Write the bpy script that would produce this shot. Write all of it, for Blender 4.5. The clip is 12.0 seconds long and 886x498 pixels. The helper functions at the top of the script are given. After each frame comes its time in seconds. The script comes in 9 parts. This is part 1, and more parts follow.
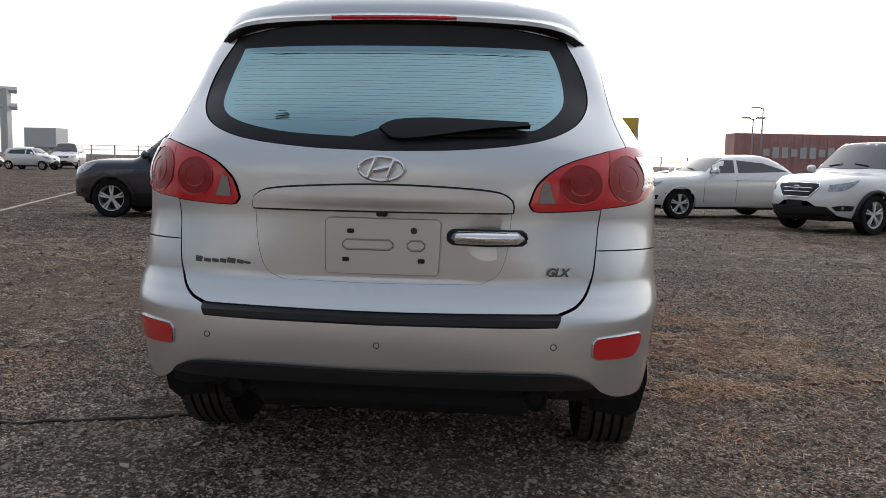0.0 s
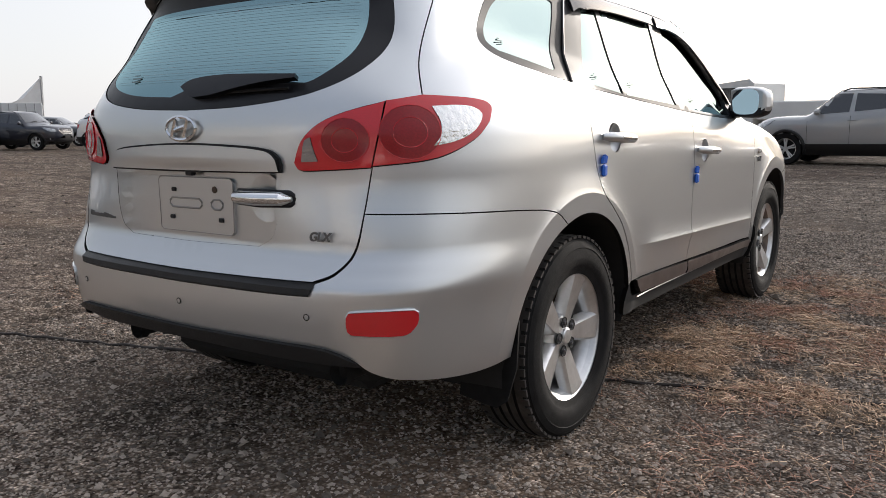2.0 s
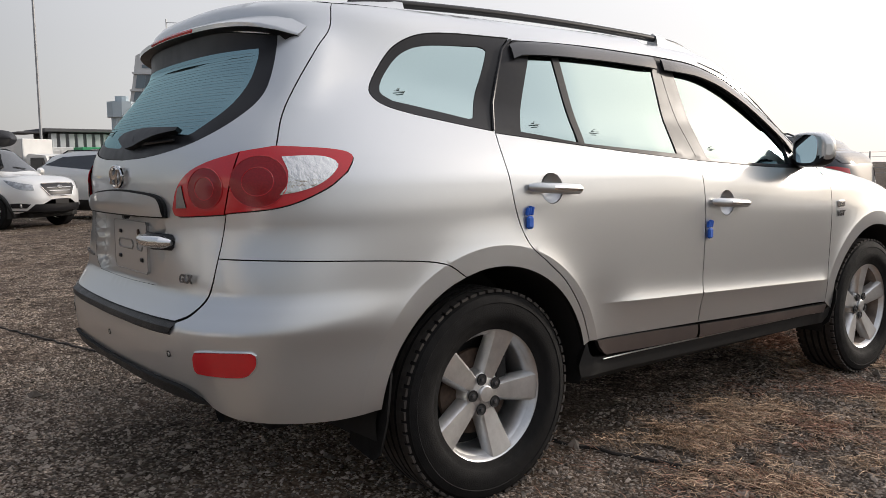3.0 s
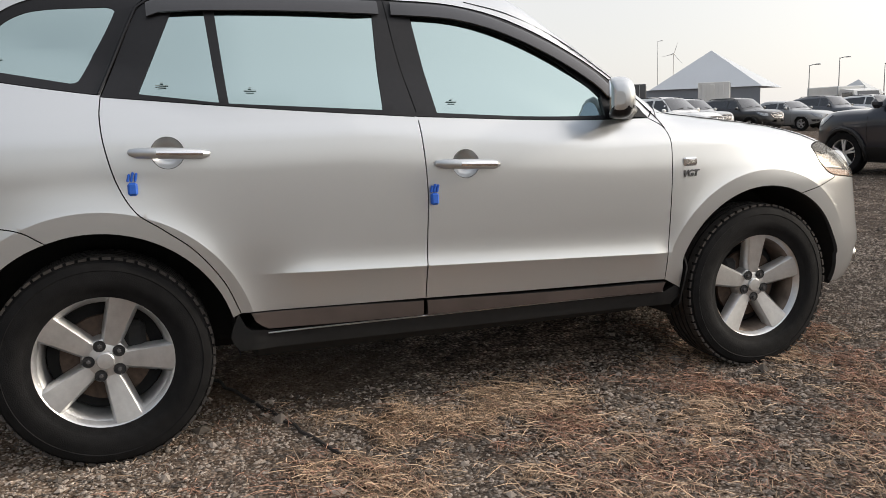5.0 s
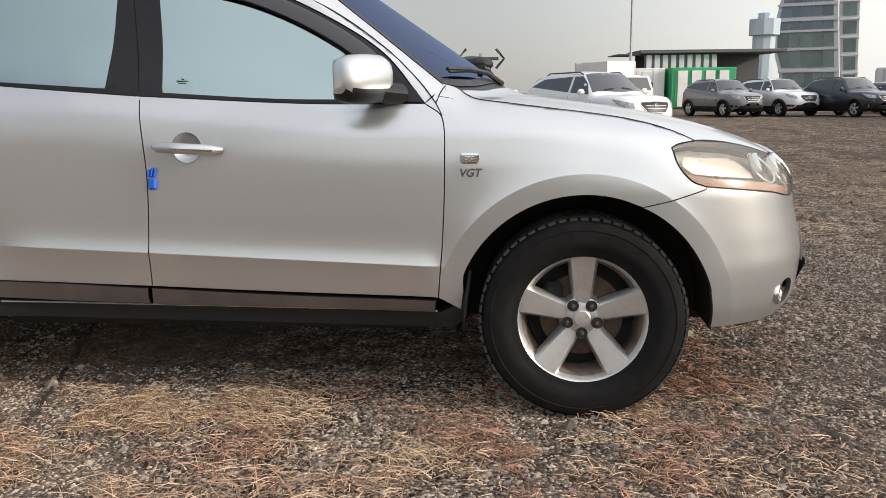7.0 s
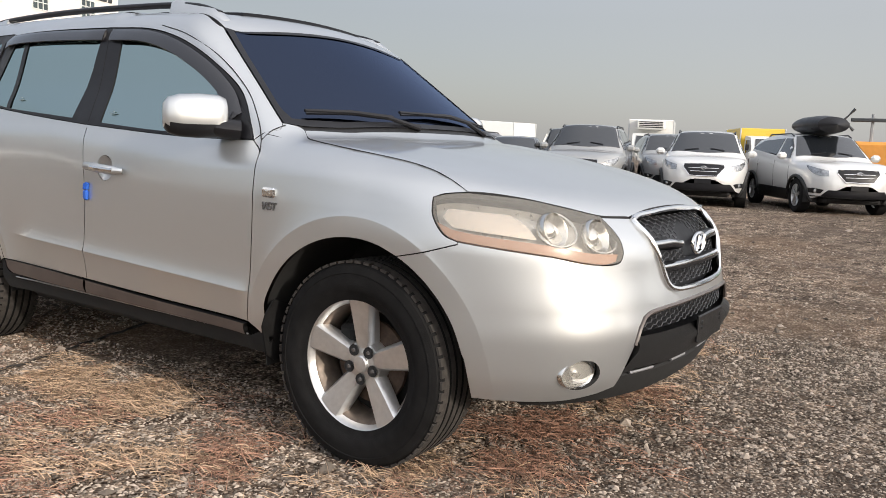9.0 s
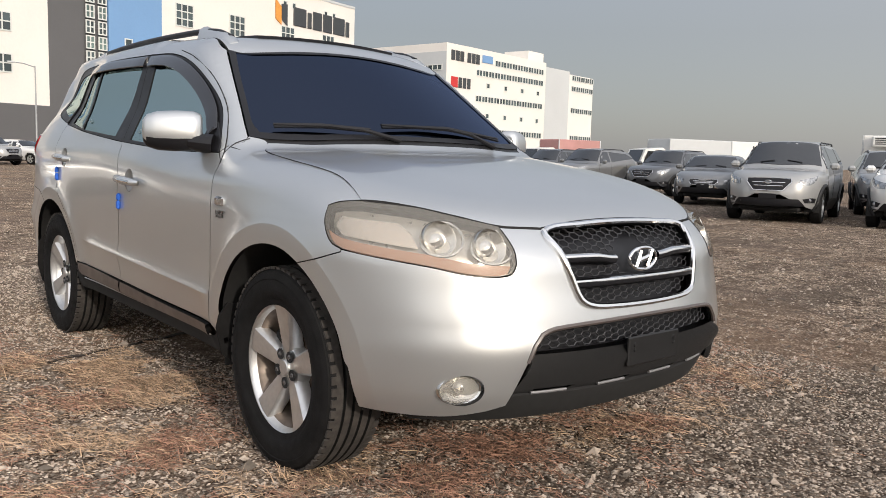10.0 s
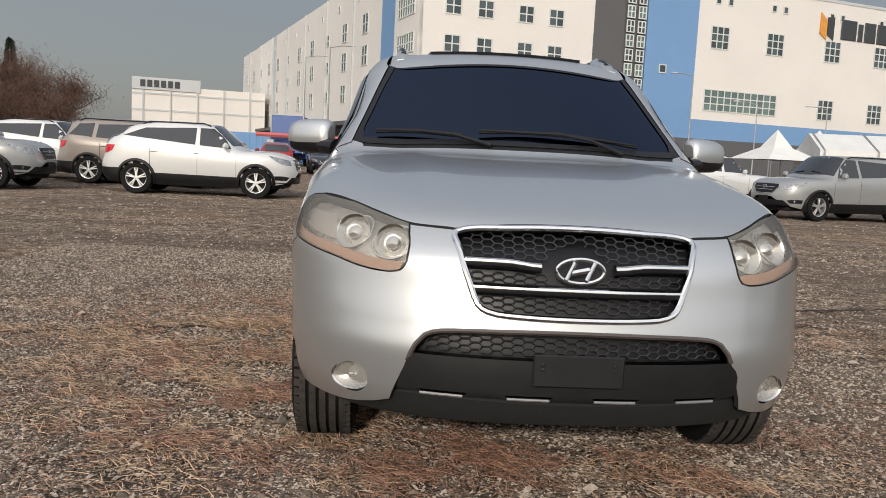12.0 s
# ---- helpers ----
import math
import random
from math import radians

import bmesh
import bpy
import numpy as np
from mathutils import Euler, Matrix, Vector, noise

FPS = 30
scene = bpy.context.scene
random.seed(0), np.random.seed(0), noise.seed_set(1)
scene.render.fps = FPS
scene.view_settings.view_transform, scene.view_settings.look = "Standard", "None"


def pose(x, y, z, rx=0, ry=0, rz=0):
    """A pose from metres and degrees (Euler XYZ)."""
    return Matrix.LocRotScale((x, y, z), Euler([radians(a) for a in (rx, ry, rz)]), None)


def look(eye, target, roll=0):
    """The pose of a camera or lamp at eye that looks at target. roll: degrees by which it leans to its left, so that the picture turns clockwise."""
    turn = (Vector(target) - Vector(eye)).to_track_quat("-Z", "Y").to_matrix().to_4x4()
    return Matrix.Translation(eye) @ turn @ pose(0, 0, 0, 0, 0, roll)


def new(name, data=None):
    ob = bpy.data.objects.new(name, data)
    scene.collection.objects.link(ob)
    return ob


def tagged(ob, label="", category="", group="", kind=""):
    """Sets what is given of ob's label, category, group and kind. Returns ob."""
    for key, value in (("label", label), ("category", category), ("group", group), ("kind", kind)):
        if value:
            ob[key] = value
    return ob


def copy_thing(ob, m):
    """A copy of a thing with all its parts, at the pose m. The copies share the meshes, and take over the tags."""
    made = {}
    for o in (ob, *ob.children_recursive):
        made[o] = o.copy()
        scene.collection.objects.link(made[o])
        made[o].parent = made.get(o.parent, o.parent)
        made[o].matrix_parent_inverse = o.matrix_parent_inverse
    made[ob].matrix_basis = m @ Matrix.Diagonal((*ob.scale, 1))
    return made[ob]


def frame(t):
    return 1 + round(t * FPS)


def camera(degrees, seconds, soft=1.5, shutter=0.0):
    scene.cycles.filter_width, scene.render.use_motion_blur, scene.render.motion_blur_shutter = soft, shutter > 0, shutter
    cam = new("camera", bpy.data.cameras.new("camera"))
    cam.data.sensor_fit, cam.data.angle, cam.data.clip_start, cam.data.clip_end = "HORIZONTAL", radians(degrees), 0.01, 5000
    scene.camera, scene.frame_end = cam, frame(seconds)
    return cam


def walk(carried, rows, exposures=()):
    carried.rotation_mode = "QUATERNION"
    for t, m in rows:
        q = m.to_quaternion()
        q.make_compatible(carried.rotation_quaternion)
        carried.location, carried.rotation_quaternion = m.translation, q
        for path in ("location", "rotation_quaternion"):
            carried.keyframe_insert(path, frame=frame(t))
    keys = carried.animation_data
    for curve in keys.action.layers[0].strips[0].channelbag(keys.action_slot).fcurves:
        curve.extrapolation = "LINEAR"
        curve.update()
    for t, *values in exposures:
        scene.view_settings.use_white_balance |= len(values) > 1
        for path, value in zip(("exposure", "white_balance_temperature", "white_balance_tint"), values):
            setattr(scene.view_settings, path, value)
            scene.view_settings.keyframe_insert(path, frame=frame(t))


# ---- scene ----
cam = camera(57.1, 12.0, soft=0.75)
PATH = [
    (0, (0.396, -4.772, 1.147), (0.236, -2.79, 0.934), 1.3),
    (0.5, (0.824, -4.661, 1.167), (0.327, -2.74, 0.916), 1.3),
    (1, (1.247, -4.472, 1.178), (0.568, -2.603, 0.96), 2.0),
    (1.5, (1.713, -4.283, 1.151), (0.715, -2.58, 0.831), -0.9),
    (2, (2.147, -3.927, 1.144), (1.012, -2.312, 0.825), -0.8),
    (2.5, (2.608, -3.583, 1.159), (1.159, -2.225, 0.921), -0.8),
    (3, (2.948, -3.136, 1.141), (1.375, -1.917, 0.94), -0.7),
    (3.2, (3.076, -2.966, 1.143), (1.489, -1.765, 0.949), -1.4),
    (4.8, (3.795, -1.348, 1.159), (1.951, -0.639, 0.85), -2.2),
    (5, (3.811, -1.105, 1.142), (1.94, -0.474, 0.827), -2.0),
    (5.5, (3.854, -0.529, 1.147), (1.948, -0.002, 0.845), -1.3),
    (6, (3.868, 0.02, 1.157), (1.914, 0.292, 0.829), -0.9),
    (6.5, (3.778, 0.59, 1.154), (1.806, 0.73, 0.854), 1.1),
    (7, (3.695, 1.145, 1.149), (1.741, 0.946, 0.775), -0.7),
    (7.5, (3.49, 1.686, 1.139), (1.54, 1.388, 0.81), 0.7),
    (7.7, (3.435, 1.902, 1.137), (1.493, 1.525, 0.845), 1.1),
    (9.3, (2.805, 3.358, 1.131), (1.266, 2.113, 0.852), 2.4),
    (9.5, (2.649, 3.513, 1.115), (1.172, 2.195, 0.827), 2.5),
    (10, (2.284, 3.876, 1.124), (1.001, 2.358, 0.901), 1.7),
    (10.5, (1.903, 4.183, 1.12), (0.975, 2.425, 0.896), 1.4),
    (11, (1.433, 4.401, 1.138), (0.637, 2.579, 0.92), 1.5),
    (11.5, (0.962, 4.58, 1.139), (0.584, 2.621, 1.002), 3.8),
    (12, (0.581, 4.624, 1.124), (0.447, 2.641, 0.903), 2.9),
]
walk(cam, [(t, look(eye, target, roll)) for t, eye, target, roll in PATH], exposures=[(0, 0.14, 6180, 11), (1, 0.14, 6190, 11), (2, 0.32, 6300, 12.5), (2.5, 0.17, 6380, 12.5), (3, 0.0, 6470, 13), (5, 0.24, 6560, 11), (6, 0.32, 6580, 11), (7, 0.5, 6560, 11), (7.5, 0.62, 6520, 11), (9.5, 0.40, 6520, 12), (10.5, 0.08, 6520, 12), (12, -0.14, 6440, 11)])

# ---- light ----
SUN_TURN, SUN_UP = 13.0, 20.0
world = bpy.data.worlds.new("hazy_sky")
scene.world = world
world.use_nodes = True
wn = world.node_tree.nodes
sky = wn.new("ShaderNodeTexSky")
sky.sky_type, sky.sun_disc = "NISHITA", False
sky.sun_elevation, sky.sun_rotation = radians(SUN_UP), radians(SUN_TURN)
sky.air_density, sky.dust_density, sky.ozone_density = 1.0, 2.0, 1.0
# haze: a pale veil over the sky, brighter towards the sun and greyer overhead
SUN_WAY = (math.sin(radians(SUN_TURN)) * math.cos(radians(SUN_UP)), math.cos(radians(SUN_TURN)) * math.cos(radians(SUN_UP)), math.sin(radians(SUN_UP)))


def world_node(kind, op="", a=None, b=None):
    n = wn.new(kind)
    if op:
        n.operation = op
    for i, v in enumerate((a, b)):
        if v is None:
            continue
        if isinstance(v, bpy.types.NodeSocket):
            world.node_tree.links.new(v, n.inputs[i])
        else:
            n.inputs[i].default_value = v
    return n


geo = wn.new("ShaderNodeTexCoord")
toward = world_node("ShaderNodeVectorMath", "DOT_PRODUCT", geo.outputs["Generated"], SUN_WAY).outputs["Value"]
split = world_node("ShaderNodeSeparateXYZ", "", geo.outputs["Generated"])
glow = wn.new("ShaderNodeValToRGB")
world.node_tree.links.new(world_node("ShaderNodeMath", "MULTIPLY_ADD", toward, 0.5).outputs[0], glow.inputs[0])
glow.inputs[0].links[0].from_node.inputs[2].default_value = 0.5
glow.color_ramp.interpolation = "EASE"
for i, (p, col) in enumerate(((0.0, (0.185, 0.186, 0.188)), (0.35, (0.285, 0.286, 0.286)), (0.62, (0.63, 0.625, 0.615)), (1.0, (1.0, 0.965, 0.92)))):
    e = glow.color_ramp.elements[i] if i < 2 else glow.color_ramp.elements.new(p)
    e.position, e.color = p, (*col, 1)
top = wn.new("ShaderNodeMapRange")
top.inputs["From Min"].default_value, top.inputs["From Max"].default_value, top.inputs["To Min"].default_value, top.inputs["To Max"].default_value = 0.10, 0.95, 1.0, 1.06
world.node_tree.links.new(split.outputs["Z"], top.inputs["Value"])
haze = world_node("ShaderNodeVectorMath", "SCALE", glow.outputs[0])
world.node_tree.links.new(top.outputs[0], haze.inputs["Scale"])
thin = world_node("ShaderNodeVectorMath", "SCALE", sky.outputs[0])
upper = wn.new("ShaderNodeMapRange")
upper.inputs["From Min"].default_value, upper.inputs["From Max"].default_value, upper.inputs["To Min"].default_value, upper.inputs["To Max"].default_value = 0.15, 0.9, 0.028, 0.10
world.node_tree.links.new(split.outputs["Z"], upper.inputs["Value"])
world.node_tree.links.new(upper.outputs[0], thin.inputs["Scale"])
both = world_node("ShaderNodeVectorMath", "ADD", haze.outputs[0], thin.outputs[0])
world.node_tree.links.new(both.outputs[0], wn["Background"].inputs[0])
wn["Background"].inputs[1].default_value = 1.0
sun = new("sun", bpy.data.lights.new("sun", "SUN"))
sun.data.energy, sun.data.angle, sun.data.color = 2.3, radians(3), (1.0, 0.92, 0.80)
sun.matrix_basis = look((math.sin(radians(SUN_TURN)) * 50, math.cos(radians(SUN_TURN)) * 50, 50 * math.tan(radians(SUN_UP))), (0, 0, 0))


# ---- materials ----
def material(name, color, rough=0.5, metal=0.0, coat=0.0, spec=0.5, grain=0.0, size=40.0, bump=0.0, bump_size=200.0, stain=0.0, stain_size=2.0, island=0.0, obj=0.0):
    """A surface with variation at two scales, in object metres."""
    m = bpy.data.materials.new(name)
    m.use_nodes = True
    nt = m.node_tree
    b = nt.nodes["Principled BSDF"]
    b.inputs["Roughness"].default_value = rough
    b.inputs["Metallic"].default_value = metal
    b.inputs["Coat Weight"].default_value = coat
    b.inputs["Coat Roughness"].default_value = 0.05
    b.inputs["Specular IOR Level"].default_value = spec
    b.inputs["Base Color"].default_value = (*color, 1)
    tc = nt.nodes.new("ShaderNodeTexCoord")
    socket = None

    def noise_node(scale, detail=5.0):
        n = nt.nodes.new("ShaderNodeTexNoise")
        n.inputs["Scale"].default_value, n.inputs["Detail"].default_value = scale, detail
        nt.links.new(tc.outputs["Object"], n.inputs["Vector"])
        return n.outputs["Fac"]

    def vary(fac, amount, prev):
        r = nt.nodes.new("ShaderNodeMapRange")
        r.inputs["From Min"].default_value, r.inputs["From Max"].default_value = 0.3, 0.7
        r.inputs["To Min"].default_value, r.inputs["To Max"].default_value = 1 - amount, 1 + amount
        nt.links.new(fac, r.inputs["Value"])
        mx = nt.nodes.new("ShaderNodeVectorMath")
        mx.operation = "SCALE"
        if prev is None:
            mx.inputs[0].default_value = color
        else:
            nt.links.new(prev, mx.inputs[0])
        nt.links.new(r.outputs[0], mx.inputs["Scale"])
        return mx.outputs[0]

    if grain:
        socket = vary(noise_node(size), grain, socket)
    if stain:
        socket = vary(noise_node(stain_size, 8.0), stain, socket)
        rr = nt.nodes.new("ShaderNodeMapRange")
        rr.inputs["To Min"].default_value, rr.inputs["To Max"].default_value = max(rough - 0.12, 0.02), min(rough + 0.15, 1)
        nt.links.new(noise_node(stain_size * 3), rr.inputs["Value"])
        nt.links.new(rr.outputs[0], b.inputs["Roughness"])
    if island:
        g = nt.nodes.new("ShaderNodeNewGeometry")
        socket = vary(g.outputs["Random Per Island"], island, socket)
    if obj:
        g = nt.nodes.new("ShaderNodeObjectInfo")
        socket = vary(g.outputs["Random"], obj, socket)
    if socket is not None:
        nt.links.new(socket, b.inputs["Base Color"])
    if bump:
        bp = nt.nodes.new("ShaderNodeBump")
        bp.inputs["Strength"].default_value, bp.inputs["Distance"].default_value = bump, 0.004
        nt.links.new(noise_node(bump_size), bp.inputs["Height"])
        nt.links.new(bp.outputs[0], b.inputs["Normal"])
    return m


def film_glass(name, tint, dark, mirror, rough=0.015):
    """Glass with a reflecting film: a mirror coat over a dark see-through sheet."""
    m = bpy.data.materials.new(name)
    m.use_nodes = True
    nt = m.node_tree
    out = nt.nodes["Material Output"]
    nt.nodes.remove(nt.nodes["Principled BSDF"])
    gl = nt.nodes.new("ShaderNodeBsdfGlossy")
    gl.inputs["Color"].default_value, gl.inputs["Roughness"].default_value = (*tint, 1), rough
    tr = nt.nodes.new("ShaderNodeBsdfTransparent")
    tr.inputs["Color"].default_value = (*dark, 1)
    fr = nt.nodes.new("ShaderNodeFresnel")
    fr.inputs["IOR"].default_value = 1.5
    mr = nt.nodes.new("ShaderNodeMapRange")
    mr.inputs["To Min"].default_value, mr.inputs["To Max"].default_value = mirror, 1.0
    nt.links.new(fr.outputs[0], mr.inputs["Value"])
    mx = nt.nodes.new("ShaderNodeMixShader")
    nt.links.new(mr.outputs[0], mx.inputs["Fac"])
    nt.links.new(tr.outputs[0], mx.inputs[1])
    nt.links.new(gl.outputs[0], mx.inputs[2])
    nt.links.new(mx.outputs[0], out.inputs["Surface"])
    return m


def clear_lens(name, color, alpha, rough=0.03):
    """A clear or coloured plastic lens that lets the inside show."""
    m = bpy.data.materials.new(name)
    m.use_nodes = True
    nt = m.node_tree
    out = nt.nodes["Material Output"]
    b = nt.nodes["Principled BSDF"]
    b.inputs["Base Color"].default_value = (*color, 1)
    b.inputs["Roughness"].default_value = rough
    b.inputs["Coat Weight"].default_value = 0.5
    tr = nt.nodes.new("ShaderNodeBsdfTransparent")
    tr.inputs["Color"].default_value = (*[0.5 + 0.5 * c for c in color], 1)
    mx = nt.nodes.new("ShaderNodeMixShader")
    mx.inputs["Fac"].default_value = alpha
    nt.links.new(tr.outputs[0], mx.inputs[1])
    nt.links.new(b.outputs[0], mx.inputs[2])
    nt.links.new(mx.outputs[0], out.inputs["Surface"])
    return m


SILVER = material("silver_paint", (0.615, 0.628, 0.632), 0.32, metal=0.81, coat=0.85, grain=0.012, size=2500)
SEAM = material("seam_shadow_gap", (0.012, 0.012, 0.013), 0.8)
TRIM = material("black_trim", (0.010, 0.010, 0.012), 0.38, spec=0.32, grain=0.12, size=60, stain=0.1, stain_size=5)
PLASTIC = material("grained_dark_plastic", (0.010, 0.010, 0.0105), 0.45, spec=0.42, grain=0.15, size=90, bump=0.15, bump_size=700, stain=0.15, stain_size=4)
BROWNTRIM = material("brown_grey_sill_strip", (0.075, 0.06, 0.055), 0.35, coat=0.3, stain=0.2, stain_size=6)
UNDER = material("dark_underbody", (0.010, 0.010, 0.010), 0.85, grain=0.2, size=30)
CHROME = material("chrome", (0.80, 0.80, 0.80), 0.08, metal=1.0, stain=0.03, stain_size=9)
RUBBER = material("tyre_rubber", (0.010, 0.0098, 0.010), 0.75, spec=0.15, grain=0.2, size=30, bump=0.3, bump_size=250, stain=0.25, stain_size=9)
ALLOY = material("painted_alloy", (0.64, 0.64, 0.635), 0.36, metal=0.85, coat=0.3, grain=0.05, size=60, stain=0.08, stain_size=14)
TREAD = material("dusty_tyre_tread", (0.040, 0.035, 0.031), 0.85, grain=0.3, size=40, stain=0.3, stain_size=12)
BARREL = material("brake_dusted_rim_barrel", (0.17, 0.135, 0.11), 0.5, metal=0.45, grain=0.2, size=30, stain=0.35, stain_size=8)
RUSTY = material("brake_disc_rust", (0.075, 0.05, 0.036), 0.7, metal=0.3, grain=0.3, size=60)
SIDEGLASS = film_glass("mirror_film_glass", (0.54, 0.67, 0.66), (0.03, 0.035, 0.04), 0.72)
REARGLASS = film_glass("mirror_film_rear_glass", (0.37, 0.57, 0.61), (0.03, 0.035, 0.04), 0.66)
SCREENGLASS = film_glass("dark_film_windscreen", (0.40, 0.50, 0.76), (0.02, 0.022, 0.03), 0.05)
MIRROR = material("mirror_glass", (0.75, 0.82, 0.88), 0.02, metal=1.0)
REDLENS = material("red_lamp_lens", (0.56, 0.007, 0.014), 0.06, coat=0.8, spec=0.45, grain=0.08, size=300, bump=0.1, bump_size=350)
DARKRED = material("dark_red_lamp_bowl", (0.26, 0.007, 0.010), 0.18, coat=0.3, spec=0.35, grain=0.15, size=200)
CLEAR = clear_lens("clear_lamp_lens", (0.74, 0.71, 0.65), 0.19, 0.06)
LAMPSILVER = material("lamp_reflector", (0.72, 0.71, 0.68), 0.16, metal=1.0, bump=0.3, bump_size=120)
LAMPDARK = material("lamp_housing", (0.10, 0.10, 0.10), 0.35, metal=0.4)
LAMPGREY = material("grey_lamp_housing", (0.24, 0.23, 0.22), 0.35, metal=0.4)
SMOKED = material("smoked_visor", (0.016, 0.016, 0.019), 0.10, coat=0.6)
AMBER = material("amber_lamp_strip", (0.42, 0.22, 0.14), 0.25, coat=0.6)
WHITELENS = material("ribbed_clear_lens", (0.27, 0.23, 0.21), 0.2, metal=0.25, bump=0.7, bump_size=160)
FACET = material("faceted_indicator", (0.80, 0.79, 0.77), 0.12, metal=0.85, bump=1.0, bump_size=60)
COMB = material("dark_honeycomb", (0.030, 0.030, 0.032), 0.3)
DARKCHROME = material("dark_chrome", (0.16, 0.16, 0.165), 0.25, metal=0.6)
BLUEFOAM = material("blue_foam", (0.02, 0.12, 0.55), 0.6, grain=0.1, size=80)
# ---- body form: an implicit function of place, negative inside ----
def table(x, pts):
    """Smooth interpolation through (place, value) pairs."""
    px = np.array([p[0] for p in pts], float)
    py = np.array([p[1] for p in pts], float)
    m = np.gradient(py, px)
    d = np.diff(py) / np.diff(px)
    for i in range(len(m)):
        lo, hi = d[max(i - 1, 0)], d[min(i, len(d) - 1)]
        m[i] = 0 if lo * hi <= 0 else 2 * lo * hi / (lo + hi)
    x = np.clip(x, px[0], px[-1])
    i = np.clip(np.searchsorted(px, x, side="right") - 1, 0, len(px) - 2)
    h = px[i + 1] - px[i]
    t = (x - px[i]) / h
    return ((1 + 2 * t) * (1 - t) ** 2 * py[i] + t * (1 - t) ** 2 * h * m[i]
            + t * t * (3 - 2 * t) * py[i + 1] + t * t * (t - 1) * h * m[i + 1])


def smax(a, b, k):
    return np.maximum(a, b) + np.maximum(k - np.abs(a - b), 0) ** 2 / (4 * k)


def smin(a, b, k):
    return -smax(-a, -b, k)


def ramp(x, a, b):
    t = np.clip((x - a) / (b - a), 0, 1)
    return t * t * (3 - 2 * t)


AXLE, HUB = 1.35, 0.362


def rise(y):
    return 0.088 * np.clip(0.63 - y, 0, 2.7)


def side_width(y, z):
    """Half width of the lower body in the middle of its length."""
    up = z - rise(np.maximum(y, -0.45)) * ramp(z, 0.72, 1.05)
    plain = table(up, [(0.2, 0.80), (0.3, 0.875), (0.42, 0.912), (0.6, 0.925), (0.75, 0.934), (0.9, 0.937), (1.0, 0.930), (1.07, 0.906), (1.12, 0.88), (1.2, 0.83), (1.35, 0.70)])
    line = 0.592 - 0.04 * y
    crease = 0.019 * np.exp(-np.abs(z - line) / np.where(z > line, 0.055, 0.075))
    between = ramp(y, -0.86, -0.60) * (1 - ramp(y, 0.78, 0.90))
    for hub in (-AXLE, AXLE):
        r = np.hypot(y - hub, z - HUB)
        lip = np.where(r > 0.518, np.exp(-np.maximum(r - 0.518, 0) / 0.055), 1 - 0.10 * np.maximum(0.518 - r, 0) / 0.07)
        plain = plain + 0.013 * (1 - 0.45 * ramp(np.abs(y), 1.45, 1.75)) * lip * ramp(z, 0.2, 0.35) * (1 - ramp(z, 0.90, 1.02))
    return plain + crease * between


def lower_body(x, y, z):
    x = np.abs(x)
    rear = table(z, [(0.2, 2.10), (0.32, 2.25), (0.45, 2.315), (0.6, 2.338), (0.66, 2.335), (0.72, 2.30), (0.78, 2.272), (0.95, 2.272), (1.1, 2.272), (1.18, 2.26), (1.25, 2.23), (1.5, 2.05)])
    front = table(z, [(0.2, 2.09), (0.3, 2.21), (0.42, 2.258), (0.53, 2.266), (0.62, 2.25), (0.72, 2.227), (0.82, 2.207), (0.9, 2.165), (0.98, 2.11), (1.05, 2.04)])
    w = side_width(y, z) + 0.012 * ramp(-y, 1.6, 1.95) * np.exp(-((z - 0.69) / 0.07) ** 2)
    w = w + 0.035 * ramp(y, 1.35, 1.80)
    p = 4.5 - 1.3 * ramp(z, 0.75, 0.98)
    n = np.where(y < 0, (x / w) ** p + (np.abs(y) / rear) ** 11, (x / w) ** 2.4 + (np.abs(y) / front) ** (8 - 1.5 * ramp(z, 0.80, 1.0))) - 1
    plan = np.where(y < 0, 0.23, 0.30) * n
    hood = table(y, [(-0.3, 1.7), (0.3, 1.3), (0.6, 1.185), (0.95, 1.160), (1.25, 1.125), (1.55, 1.080), (1.8, 1.025), (2.0, 0.970), (2.12, 0.925), (2.22, 0.86), (2.3, 0.78)]) - 0.05 * x * x
    return smax(plan, (z - hood) * 0.95, 0.10)


def cabin(x, y, z):
    x = np.abs(x)
    up = z - rise(y)
    side = x - 0.888 + 0.45 * np.maximum(up - 1.10, 0) - 0.03 * ramp(z, 1.3, 1.6) + 0.02 * ramp(y, -0.2, 1.0) + 0.14 * ramp(-y, 0.8, 1.85)
    screen = (y - 1.10 + (z - 1.15) * 1.45 + 0.34 * x * x) * 0.57
    back = -y - table(z, [(1.0, 2.275), (1.13, 2.264), (1.2, 2.24), (1.4, 2.12), (1.6, 1.99), (1.75, 1.89)]) + 0.22 * x * x + 0.35 * x ** 6
    roof = z - table(y, [(-2.3, 1.58), (-2.1, 1.625), (-1.8, 1.668), (-1.0, 1.70), (-0.3, 1.705), (0.2, 1.685), (0.5, 1.64), (0.9, 1.57)]) + 0.09 * x * x
    d = smax(side, roof, 0.10)
    d = smax(d, back * 0.88, 0.08)
    d = smax(d, screen, 0.05)
    return smax(d, 1.02 - z, 0.02)


def body(x, y, z):
    return smin(lower_body(x, y, z), cabin(x, y, z), 0.03)


